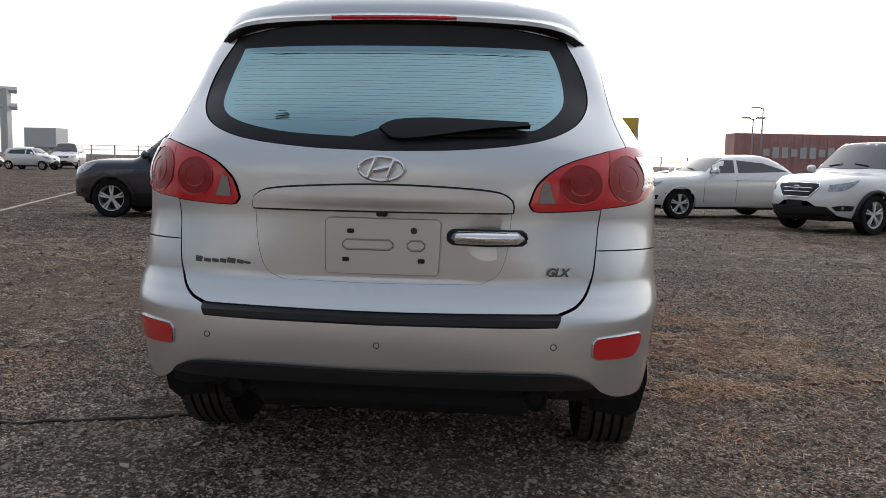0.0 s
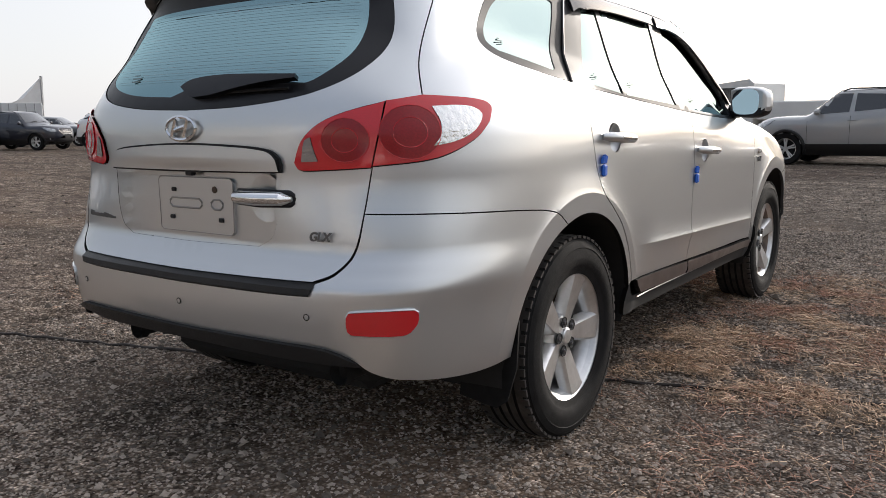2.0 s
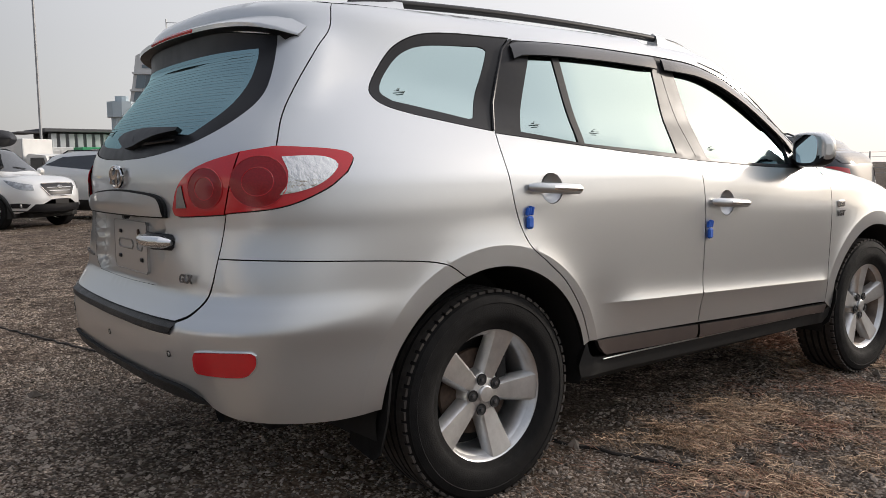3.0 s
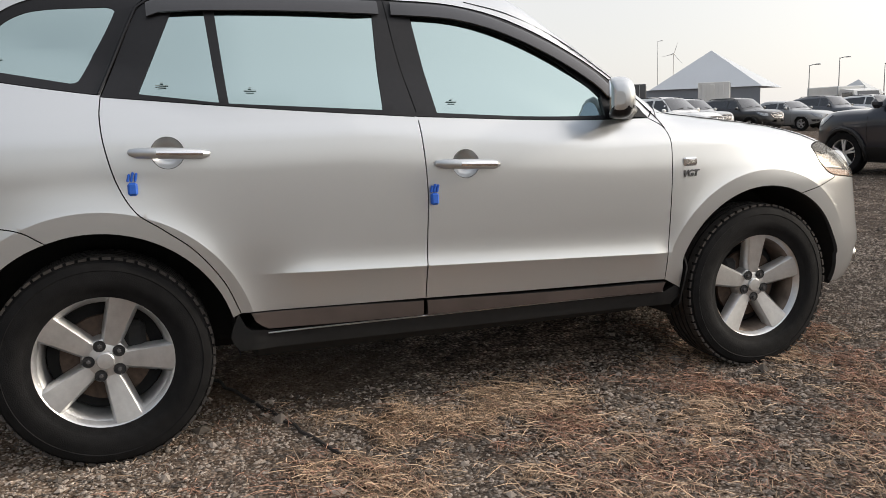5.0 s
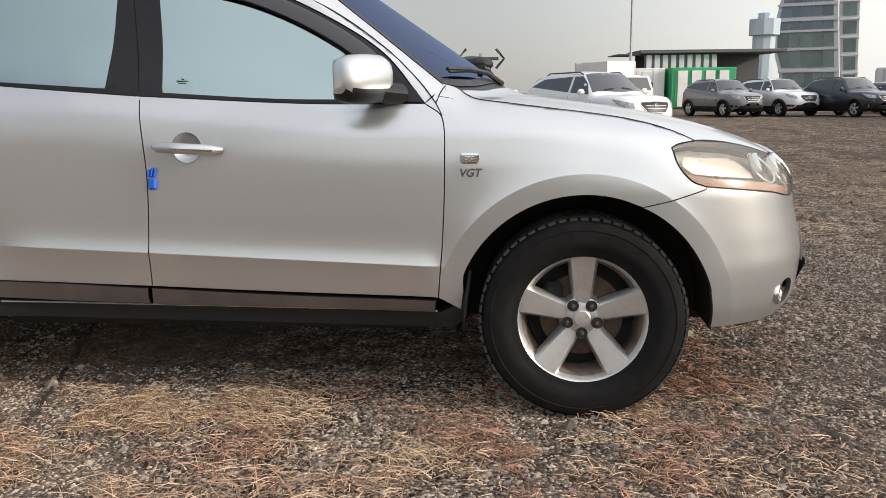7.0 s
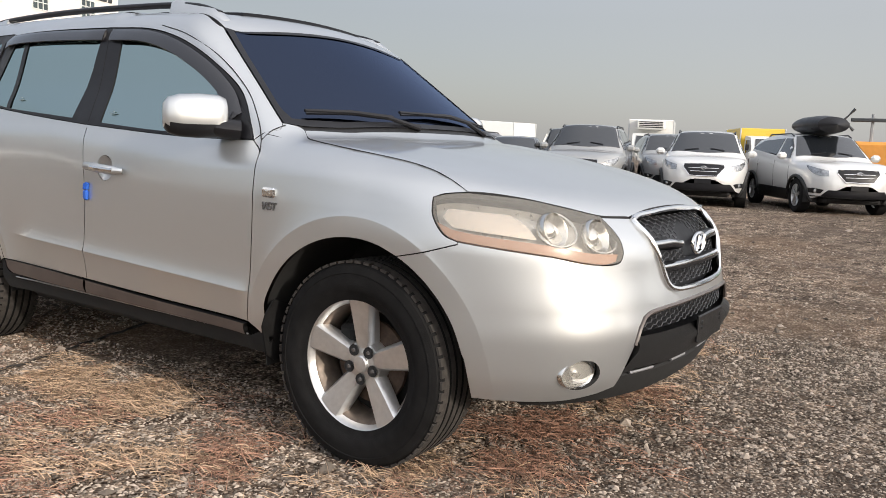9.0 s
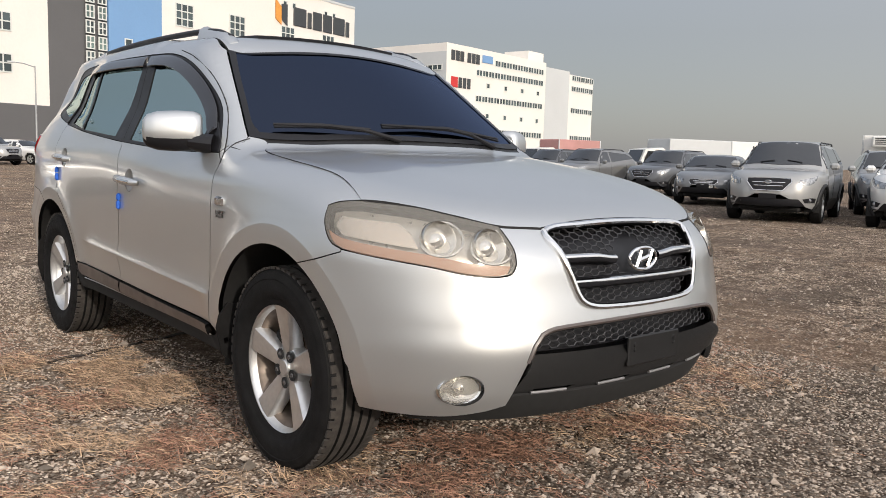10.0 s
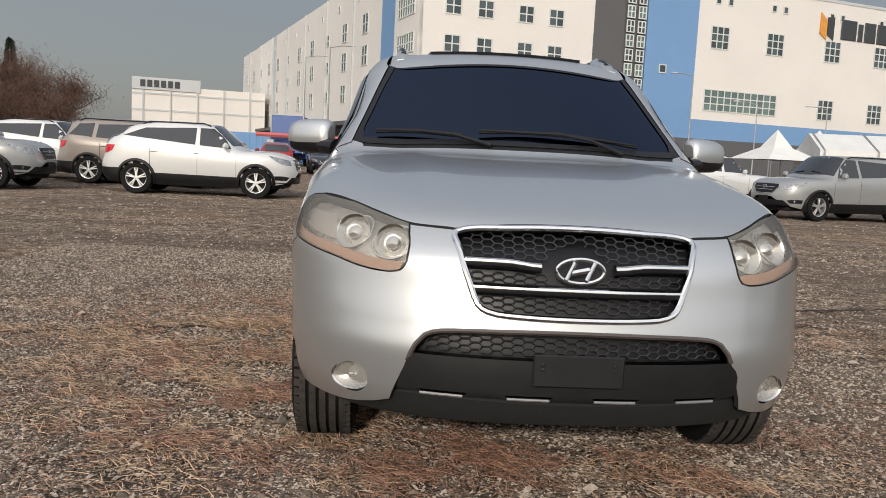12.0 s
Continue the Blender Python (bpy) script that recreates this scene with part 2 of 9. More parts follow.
def meet(origin, way, far=3.0, form=body):
    """Places along rays where they first enter the form; the rays start outside."""
    o, w = np.atleast_2d(np.asarray(origin, float)), np.atleast_2d(np.asarray(way, float))
    o, w = np.broadcast_arrays(o, w)
    ts = np.linspace(0, far, 49)
    inside = np.stack([form(*(o + w * t).T) < 0 for t in ts]) if len(o) > 400 else (
        form(*(o[None] + w[None] * ts[:, None, None]).reshape(-1, 3).T) < 0).reshape(49, -1)
    k = inside.argmax(0)
    bad = ~inside.any(0) | (k == 0)
    lo, hi = ts[np.maximum(k - 1, 0)], ts[k]
    for _ in range(15):
        half = (lo + hi) / 2
        within = form(*(o + w * half[:, None]).T) < 0
        lo, hi = np.where(within, lo, half), np.where(within, half, hi)
    out = o + w * ((lo + hi) / 2)[:, None]
    out[bad] = np.nan
    return out


# ---- mesh tools ----
from mathutils.geometry import delaunay_2d_cdt

class Shape:
    """Collects vertices and faces of one mesh."""

    def __init__(self):
        self.v, self.f, self.m = [], [], []

    def add(self, verts, faces, mat=0):
        k = len(self.v)
        self.v += [tuple(p) for p in verts]
        self.f += [tuple(i + k for i in f) for f in faces]
        self.m += [mat] * len(faces)
        return self

    def box(self, c, s, bevel=0.0, mat=0, turn=None):
        """A box with chamfered edges."""
        hx, hy, hz = (max(a / 2, 1e-4) for a in s)
        b = min(bevel, 0.45 * min(s))
        t = turn or Matrix.Identity(3)
        if b <= 0:
            vs = [(x, y, z) for z in (-hz, hz) for y in (-hy, hy) for x in (-hx, hx)]
            fs = [(0, 2, 3, 1), (4, 5, 7, 6), (0, 1, 5, 4), (2, 6, 7, 3), (0, 4, 6, 2), (1, 3, 7, 5)]
            return self.add([Vector(c) + t @ Vector(p) for p in vs], fs, mat)
        vs, idx = [], {}
        for sx in (-1, 1):
            for sy in (-1, 1):
                for sz in (-1, 1):
                    for ax, p in enumerate(((hx, hy - b, hz - b), (hx - b, hy, hz - b), (hx - b, hy - b, hz))):
                        idx[sx, sy, sz, ax] = len(vs)
                        vs.append((p[0] * sx, p[1] * sy, p[2] * sz))
        fs = []
        for ax in range(3):
            for s0 in (-1, 1):
                o = [a for a in range(3) if a != ax]
                q = []
                for a, bb in ((-1, -1), (1, -1), (1, 1), (-1, 1)):
                    k = [0, 0, 0]
                    k[ax], k[o[0]], k[o[1]] = s0, a, bb
                    q.append(idx[(*k, ax)])
                fs.append(q if (s0 > 0) == (ax != 1) else q[::-1])
        for ax in range(3):
            o = [a for a in range(3) if a != ax]
            for a in (-1, 1):
                for bb in (-1, 1):
                    k0, k1 = [0, 0, 0], [0, 0, 0]
                    k0[ax], k1[ax] = -1, 1
                    k0[o[0]] = k1[o[0]] = a
                    k0[o[1]] = k1[o[1]] = bb
                    q = [idx[(*k0, o[0])], idx[(*k1, o[0])], idx[(*k1, o[1])], idx[(*k0, o[1])]]
                    fs.append(q)
        for sx in (-1, 1):
            for sy in (-1, 1):
                for sz in (-1, 1):
                    fs.append([idx[sx, sy, sz, a] for a in range(3)])
        return self.add([Vector(c) + t @ Vector(p) for p in vs], fs, mat)

    def lathe(self, profile, c=(0, 0, 0), axis="x", n=48, mat=0, close=False):
        """Turns (radius, along) pairs about an axis."""
        vs = []
        for i in range(n):
            a = 2 * math.pi * i / n
            for r, h in profile:
                p = (h, r * math.sin(a), r * math.cos(a))
                if axis == "y":
                    p = (p[1], h, p[2])
                elif axis == "z":
                    p = (p[1], p[2], h)
                vs.append(Vector(c) + Vector(p))
        k = len(profile)
        fs = []
        for i in range(n):
            j = (i + 1) % n
            for q in range(k if close else k - 1):
                e = (q + 1) % k
                fs.append((i * k + q, j * k + q, j * k + e, i * k + e))
        return self.add(vs, fs, mat)

    def tube(self, path, radius, n=8, mat=0, flat=1.0, caps=True):
        """A round or flattened bar along a path; radius may be a list."""
        path = [Vector(p) for p in path]
        rs = radius if isinstance(radius, (list, tuple)) else [radius] * len(path)
        vs = []
        for i, p in enumerate(path):
            d = (path[min(i + 1, len(path) - 1)] - path[max(i - 1, 0)]).normalized()
            side = d.cross(Vector((0, 0, 1)))
            if side.length < 0.05:
                side = d.cross(Vector((0, 1, 0)))
            side.normalize()
            up = side.cross(d).normalized()
            for k in range(n):
                a = 2 * math.pi * k / n
                vs.append(p + side * (rs[i] * math.cos(a)) + up * (rs[i] * flat * math.sin(a)))
        fs = []
        for i in range(len(path) - 1):
            for k in range(n):
                j = (k + 1) % n
                fs.append((i * n + k, i * n + j, (i + 1) * n + j, (i + 1) * n + k))
        if caps:
            fs.append(tuple(range(n))[::-1])
            fs.append(tuple(range((len(path) - 1) * n, len(path) * n)))
        return self.add(vs, fs, mat)

    def prism(self, ring, shift, mat=0):
        """A flat ring of points pulled along shift."""
        n = len(ring)
        ring = [Vector(p) for p in ring]
        vs = ring + [p + Vector(shift) for p in ring]
        fs = [tuple(range(n))[::-1], tuple(range(n, 2 * n))] + [(i, (i + 1) % n, n + (i + 1) % n, n + i) for i in range(n)]
        return self.add(vs, fs, mat)

    def mesh(self, name, mats, smooth=None, flip=False):
        me = bpy.data.meshes.new(name)
        vs = [(-p[0], p[1], p[2]) for p in self.v] if flip else self.v
        fs = [f[::-1] for f in self.f] if flip else self.f
        me.from_pydata([tuple(p) for p in vs], [], fs)
        for mt in mats if isinstance(mats, (list, tuple)) else [mats]:
            me.materials.append(mt)
        me.polygons.foreach_set("material_index", self.m)
        bm = bmesh.new()
        bm.from_mesh(me)
        bmesh.ops.recalc_face_normals(bm, faces=bm.faces)
        bm.to_mesh(me)
        bm.free()
        if smooth is not None:
            me.polygons.foreach_set("use_smooth", [True] * len(me.polygons))
            me.set_sharp_from_angle(angle=radians(smooth))
        me.update()
        return me


def part(name, shape, mats, parent=None, label="", smooth=35, flip=False):
    """Links a shape or mesh as one object, under a thing or a part."""
    me = shape.mesh(name, mats, smooth, flip) if isinstance(shape, Shape) else shape
    ob = new(name, me)
    if parent is not None:
        # never deeper than thing, part, sub-part
        ob.parent = parent.parent if parent.parent is not None and parent.parent.parent is not None else parent
    return tagged(ob, label) if label else ob


def thing(name, label, category, group="", kind="", at=(0, 0, 0), turn=0.0):
    """An Empty at the base of a thing, which parents its parts."""
    ob = new(name)
    ob.empty_display_size = 0.2
    ob.matrix_basis = pose(*at, 0, 0, turn)
    return tagged(ob, label, category, group, kind)


# ---- projections: flat coordinates of places on a body, and rays back to it ----
SPINE_A, SPINE_B, TURN_R = -1.3, 1.2, 0.95


class Wrap:
    """Round the body: along its length, and about the two ends of its spine."""

    def to(self, p):
        p = np.atleast_2d(p)
        x, y, z = p[:, 0], p[:, 1], p[:, 2]
        u = y.copy()
        a, b = y < SPINE_A, y > SPINE_B
        u[a] = SPINE_A - TURN_R * np.arctan2(SPINE_A - y[a], x[a])
        u[b] = SPINE_B + TURN_R * np.arctan2(y[b] - SPINE_B, x[b])
        return np.stack([u, z], 1)

    def rays(self, q):
        u, z = q[:, 0], q[:, 1]
        ta, tb = (SPINE_A - u) / TURN_R, (u - SPINE_B) / TURN_R
        dx = np.where(u < SPINE_A, np.cos(ta), np.where(u > SPINE_B, np.cos(tb), 1.0))
        dy = np.where(u < SPINE_A, -np.sin(ta), np.where(u > SPINE_B, np.sin(tb), 0.0))
        d = np.stack([dx, dy, 0 * z], 1)
        o = np.stack([0 * u, np.clip(u, SPINE_A, SPINE_B), z], 1)
        return o + 2.0 * d, -d, 2.0


class Flat:
    """Seen along one direction."""

    def __init__(self, way, e1):
        self.d = np.array(Vector(way).normalized())
        self.a = np.array(Vector(e1).normalized())
        self.b = np.cross(self.a, self.d)

    def to(self, p):
        p = np.atleast_2d(p)
        return np.stack([p @ self.a, p @ self.b], 1)

    def rays(self, q):
        o = q[:, :1] * self.a + q[:, 1:] * self.b - 3.0 * self.d
        return o, np.broadcast_to(self.d, o.shape), 6.0


WRAP, TOP, SCREEN = Wrap(), Flat((0, 0, -1), (1, 0, 0)), Flat((0, -0.57, -0.82), (1, 0, 0))


def first_hit(make, a, b, form):
    """The first place met; coordinates that fall just past the edge are drawn in."""
    for _ in range(30):
        p = meet(*make(a, b), 3.0, form)[0]
        if not np.isnan(p[0]):
            break
        a *= 0.985
    return p


def S(y, z, form=body):
    """The place on the right side at that length and height."""
    return first_hit(lambda a, b: ((2.0, a, b), (-1, 0, 0)), y, z, form)


def RE(x, z, form=body):
    """The place at the rear."""
    return first_hit(lambda a, b: ((a, -3.4, b), (0, 1, 0)), x, z, form)


def FR(x, z, form=body):
    """The place at the front."""
    return first_hit(lambda a, b: ((a, 3.4, b), (0, -1, 0)), x, z, form)


def TP(x, y, form=body):
    """The place on top."""
    return first_hit(lambda a, b: ((a, b, 2.7), (0, 0, -1)), x, y, form)


def gradient(p, form=body):
    e = 1e-4
    g = [form(p[:, 0] + (i == 0) * e, p[:, 1] + (i == 1) * e, p[:, 2] + (i == 2) * e)
         - form(p[:, 0] - (i == 0) * e, p[:, 1] - (i == 1) * e, p[:, 2] - (i == 2) * e) for i in range(3)]
    g = np.stack(g, 1)
    return g / np.maximum(np.linalg.norm(g, axis=1, keepdims=True), 1e-9)


def spline(q, step, closed=False):
    """Points at even steps on a smooth line through q."""
    q = np.asarray(q, float)
    n = len(q)
    if n == 2 and not closed:
        k = max(int(np.ceil(np.linalg.norm(q[1] - q[0]) / step)), 1)
        return q[0] + (q[1] - q[0]) * np.linspace(0, 1, k, endpoint=False)[:, None]
    out = []
    for i in range(n if closed else n - 1):
        p1, p2 = q[i], q[(i + 1) % n]
        p0 = q[(i - 1) % n] if closed or i > 0 else 2 * p1 - p2
        p3 = q[(i + 2) % n] if closed or i + 2 < n else 2 * p2 - p1
        k = max(int(np.ceil(np.linalg.norm(p2 - p1) / step)), 1)
        d = np.linalg.norm(p2 - p1)
        m1 = (p2 - p0) * d / max(np.linalg.norm(p2 - p1) + np.linalg.norm(p1 - p0), 1e-9)
        m2 = (p3 - p1) * d / max(np.linalg.norm(p3 - p2) + np.linalg.norm(p2 - p1), 1e-9)
        t = np.linspace(0, 1, k, endpoint=False)[:, None]
        out.append((1 + 2 * t) * (1 - t) ** 2 * p1 + t * (1 - t) ** 2 * m1 + t * t * (3 - 2 * t) * p2 + t * t * (t - 1) * m2)
    return np.concatenate(out)


def outline_points(loop, proj, step):
    """A closed outline: either one smooth ring of places, or several smooth runs that meet in corners."""
    if isinstance(loop[0], (list, tuple)):
        return np.concatenate([spline(proj.to(np.array(run)), step) for run in loop])
    return spline(proj.to(np.array(loop)), step, True)


def inside_of(p, loops):
    res = np.zeros(len(p), bool)
    for q in loops:
        a, b = q, np.roll(q, -1, 0)
        for (x1, y1), (x2, y2) in zip(a, b):
            if y1 != y2:
                c = ((y1 > p[:, 1]) != (y2 > p[:, 1])) & (p[:, 0] < (x2 - x1) * (p[:, 1] - y1) / (y2 - y1) + x1)
                res ^= c
    return res


def inset(q, g):
    d = np.roll(q, -1, 0) - np.roll(q, 1, 0)
    d /= np.maximum(np.linalg.norm(d, axis=1, keepdims=True), 1e-9)
    nrm = np.stack([-d[:, 1], d[:, 0]], 1)
    area = np.sum(q[:, 0] * np.roll(q[:, 1], -1) - q[:, 1] * np.roll(q[:, 0], -1))
    return q + nrm * (g if area > 0 else -g)


def sheet(outline, proj, holes=(), off=0.0, res=0.035, gap=0.002, lip=0.018, form=body, bulge=None, folds=()):
    """A piece of the body's skin within an outline, with edges turned in: vertices, normals, faces, slots."""
    loops = [inset(outline_points(h, proj, res * 0.7), gap if i == 0 else -gap) for i, h in enumerate([outline, *holes])]
    ring = np.concatenate(loops)
    lo, hi = ring.min(0), ring.max(0)
    gx, gy = np.meshgrid(np.arange(lo[0], hi[0], res), np.arange(lo[1], hi[1], res * 0.87))
    gx[1::2] += res / 2
    g = np.stack([gx.ravel(), gy.ravel()], 1)
    g = g[inside_of(g, loops)] if len(g) else g
    if len(g):
        far = np.ones(len(g), bool)
        for k in range(0, len(ring), 64):
            dd = np.linalg.norm(g[:, None] - ring[None, k:k + 64], axis=2).min(1)
            far &= dd > res * 0.5
        g = g[far]
    lines = []
    for run in folds:
        q = spline(proj.to(np.array(run)), res * 0.7)
        ok_f = inside_of(q, loops) & (np.linalg.norm(q[:, None] - ring[None], axis=2).min(1) > res * 0.25)
        lines.append((q, ok_f))
        if len(g) and ok_f.any():
            g = g[np.linalg.norm(g[:, None] - q[None, ok_f], axis=2).min(1) > res * 0.3]
    pts = np.concatenate([ring, g]) if len(g) else ring
    edges, k = [], 0
    for q in loops:
        edges += [(k + i, k + (i + 1) % len(q)) for i in range(len(q))]
        k += len(q)
    for q, ok_f in lines:
        last, base = None, len(pts)
        pts = np.concatenate([pts, q[ok_f]])
        at = np.cumsum(ok_f) - 1
        edges += [(base + at[i], base + at[i + 1]) for i in range(len(q) - 1) if ok_f[i] and ok_f[i + 1]]
    vs, _, fs, origin, _, _ = delaunay_2d_cdt([Vector(p) for p in pts], edges, [], 0, 1e-7)
    v2 = np.array([tuple(p) for p in vs])
    tri = np.array([f[:3] for f in fs])
    keep = inside_of(v2[tri].mean(1), loops)
    tri = tri[keep]
    o, w, far_d = proj.rays(v2)
    p3 = meet(o, w, far_d, form)
    ok = ~np.isnan(p3[:, 0])
    tri = tri[ok[tri].all(1)]
    p3[~ok] = 0
    nr = gradient(p3, form)
    top = p3 + nr * off
    if bulge is not None:
        top = top + nr * bulge(p3)[:, None]
    back = {}
    for i, src in enumerate(origin):
        for s in src:
            back[s] = i
    verts, norms = list(top), list(nr)
    faces, slots = [tuple(t) for t in tri], [0] * len(tri)
    if lip:
        k = 0
        for q in loops:
            ids = [back[k + i] for i in range(len(q)) if k + i in back]
            k += len(q)
            base = len(verts)
            for i in ids:
                verts.append(top[i]), norms.append(nr[i])
                verts.append(top[i] - nr[i] * lip), norms.append(nr[i])
            n = len(ids)
            for i in range(n):
                j = (i + 1) % n
                if ok[ids[i]] and ok[ids[j]]:
                    faces.append((base + 2 * i, base + 2 * i + 1, base + 2 * j + 1, base + 2 * j))
                    slots.append(1)
    # every triangle faces out
    out = []
    for f in faces[:len(tri)]:
        a, b, c = (np.array(verts[i]) for i in f)
        out.append(f if np.dot(np.cross(b - a, c - a), norms[f[0]]) > 0 else f[::-1])
    faces[:len(tri)] = out
    return np.array(verts), np.array(norms), faces, slots


def sheet_mesh(name, data, mats, flip=False):
    verts, norms, faces, slots = data
    if flip:
        verts, norms = verts * (-1, 1, 1), norms * (-1, 1, 1)
        faces = [f[::-1] for f in faces]
    me = bpy.data.meshes.new(name)
    me.from_pydata(verts.tolist(), [], [tuple(int(i) for i in f) for f in faces])
    for mt in mats:
        me.materials.append(mt)
    me.polygons.foreach_set("material_index", slots)
    me.polygons.foreach_set("use_smooth", [True] * len(faces))
    me.normals_split_custom_set_from_vertices(norms.tolist())
    me.update()
    return me


def panel(name, outline, mat, parent, proj=WRAP, sides=(1,), label="", edge=None, **how):
    """A body panel as a part; with two sides also its mirror image. parent: one, or one a side."""
    data = sheet(outline, proj, **how)
    made = []
    for i, s in enumerate(sides):
        up = parent[i] if isinstance(parent, (list, tuple)) else parent
        made.append(part(name, sheet_mesh(name, data, [mat, edge or SEAM], s < 0), None, up, label))
    return made if len(made) > 1 else made[0]


# ---- the silver car ----
car = thing("silver_suv", "silver metallic SUV with tinted windows parked on gravel", "car")
PAIR = (1, -1)


def arc(hub, r, a0, a1, n=7, lift=0.0):
    """Places on the side along a wheel arch; degrees from straight ahead, upward."""
    return [S(hub + r * math.cos(radians(a)), HUB + lift + r * math.sin(radians(a))) for a in np.linspace(a0, a1, n)]


def mid(a, b, t=0.5):
    return a + (b - a) * t


ARCH = 0.446
# where the skin folds: the crease along the doors and the flares round the wheels
CREASE = [[S(y, 0.592 - 0.04 * y + d) for y in np.linspace(-0.86, 0.90, 12)] for d in (-0.0025, 0.0025)]


def flare(hub):
    return [arc(hub, r, -5, 185, 24) for r in (0.480, 0.5172, 0.5188, 0.540)]


# rows of places that several panels share
belt = [S(-1.285, 1.253), S(-0.73, 1.197), S(-0.22, 1.155), S(0.40, 1.122), S(0.80, 1.118)]
b_seam_low = [S(-0.205, 1.153), S(-0.186, 0.885), S(-0.196, 0.667), S(-0.205, 0.472)]
b_seam_up = [S(-0.205, 1.153), S(-0.25, 1.40), S(-0.275, 1.595)]
front_seam = [S(0.80, 1.118), S(0.862, 1.07), S(0.873, 0.936), S(0.864, 0.674), S(0.845, 0.444)]
rear_seam = [S(-1.285, 1.253), S(-1.292, 1.19), S(-1.284, 1.089), S(-1.253, 0.96), S(-1.203, 0.868), S(-1.13, 0.812)]
door_arch = [S(-1.13, 0.812), S(-1.03, 0.73), S(-0.94, 0.61), S(-0.89, 0.49)]
frame_top = [S(-1.285, 1.253), S(-1.19, 1.47), S(-1.15, 1.555), S(-1.09, 1.592)]
frame_roof_r = [S(-1.09, 1.592), S(-0.7, 1.600), S(-0.275, 1.595)]
frame_roof_f = [S(-0.275, 1.595), S(0.0, 1.578), S(0.22, 1.525), S(0.45, 1.42), S(0.65, 1.29), S(0.80, 1.118)]
bumper_seam = [arc(-AXLE, ARCH, 108, 108, 1)[0], S(-1.567, 0.834), S(-1.73, 0.857), RE(0.84, 0.876), RE(0.669, 0.880)]
gate_seam = [TP(0.60, -1.76), S(-1.80, 1.585), S(-1.861, 1.515), S(-1.956, 1.388), S(-2.012, 1.30), S(-2.055, 1.206)]

HANDLES = ((-0.028, 0.974), (-1.085, 1.062))


def bowl_ring(k):
    y0, z0 = HANDLES[k]
    return [S(y0 - 0.005 + 0.052 * math.cos(a), z0 + 0.052 * math.sin(a)) for a in np.linspace(0, 2 * math.pi, 20, endpoint=False)]


front_door = panel("front_door", [belt[2:], front_seam, [front_seam[-1], S(0.3, 0.456), b_seam_low[-1]], b_seam_low[::-1]],
                   SILVER, car, sides=PAIR, res=0.022, folds=CREASE + flare(AXLE), holes=[bowl_ring(0)], edge=SILVER)
rear_door = panel("rear_door", [belt[:3], b_seam_low, [b_seam_low[-1], S(-0.87, 0.49)], door_arch[::-1], rear_seam[::-1]],
                  SILVER, car, sides=PAIR, res=0.022, folds=CREASE + flare(-AXLE), holes=[bowl_ring(1)], edge=SILVER)
f_glass = [[S(-0.175, 1.545), S(0.0, 1.522), S(0.17, 1.474), S(0.36, 1.392), S(0.48, 1.315), S(0.585, 1.225)],
           [S(0.585, 1.225), S(0.655, 1.137)], [S(0.655, 1.137), S(0.3, 1.142), S(-0.125, 1.168)], [S(-0.125, 1.168), S(-0.175, 1.545)]]
r_glass = [[S(-0.325, 1.558), S(-0.895, 1.562)], [S(-0.895, 1.562), S(-0.875, 1.222)], [S(-0.875, 1.222), S(-0.335, 1.185)], [S(-0.335, 1.185), S(-0.325, 1.558)]]
v_glass = [[S(-0.935, 1.562), S(-1.03, 1.556)], [S(-1.03, 1.556), S(-1.165, 1.262)], [S(-1.165, 1.262), S(-0.91, 1.226)], [S(-0.91, 1.226), S(-0.935, 1.562)]]
panel("window_frame", [belt[2:], frame_roof_f[::-1], b_seam_up[::-1]], TRIM, front_door, sides=PAIR, holes=[f_glass], res=0.03, off=-0.002, label="black front door window frame")
panel("window_frame", [belt[:3], b_seam_up, frame_roof_r[::-1], frame_top[::-1]], TRIM, rear_door, sides=PAIR, holes=[r_glass, v_glass], res=0.03, off=-0.002, label="black rear door window frame")
for glass, door in ((f_glass, front_door), (r_glass, rear_door), (v_glass, rear_door)):
    panel("window_glass", glass, SIDEGLASS, door, sides=PAIR, off=-0.006, gap=-0.004, lip=0, res=0.05, label="greenish mirror-film door glass")

# body side: quarter panel, roof edge and windscreen pillar in one pressing
roof_edge = [TP(0.60, -1.76), TP(0.607, -1.3), TP(0.607, -0.6), TP(0.60, -0.1), TP(0.603, 0.2), TP(0.612, 0.345)]
pillar_in = [TP(0.612, 0.345), TP(0.660, 0.50), TP(0.712, 0.68), TP(0.748, 0.80), TP(0.762, 0.852)]
lamp_low = [RE(0.683, 1.011), RE(0.82, 1.032), S(-1.95, 1.082), S(-1.885, 1.13)]
lamp_top = [S(-1.885, 1.13), S(-1.858, 1.170), S(-1.87, 1.186), S(-1.915, 1.196), S(-1.99, 1.202), gate_seam[-1]]
q_trim = [[S(-1.292, 1.260), S(-1.36, 1.270), S(-1.487, 1.291), S(-1.62, 1.317), S(-1.695, 1.345), S(-1.712, 1.386), S(-1.655, 1.465), S(-1.585, 1.538), S(-1.49, 1.582), S(-1.36, 1.598), S(-1.105, 1.600)],
          [S(-1.105, 1.600), S(-1.156, 1.555), S(-1.197, 1.47), S(-1.292, 1.260)]]
q_glass = [[S(-1.375, 1.303), S(-1.532, 1.334), S(-1.642, 1.356)], [S(-1.642, 1.356), S(-1.672, 1.385), S(-1.636, 1.440), S(-1.565, 1.510), S(-1.475, 1.545), S(-1.25, 1.558)],
           [S(-1.25, 1.558), S(-1.222, 1.545), S(-1.35, 1.310), S(-1.375, 1.303)]]
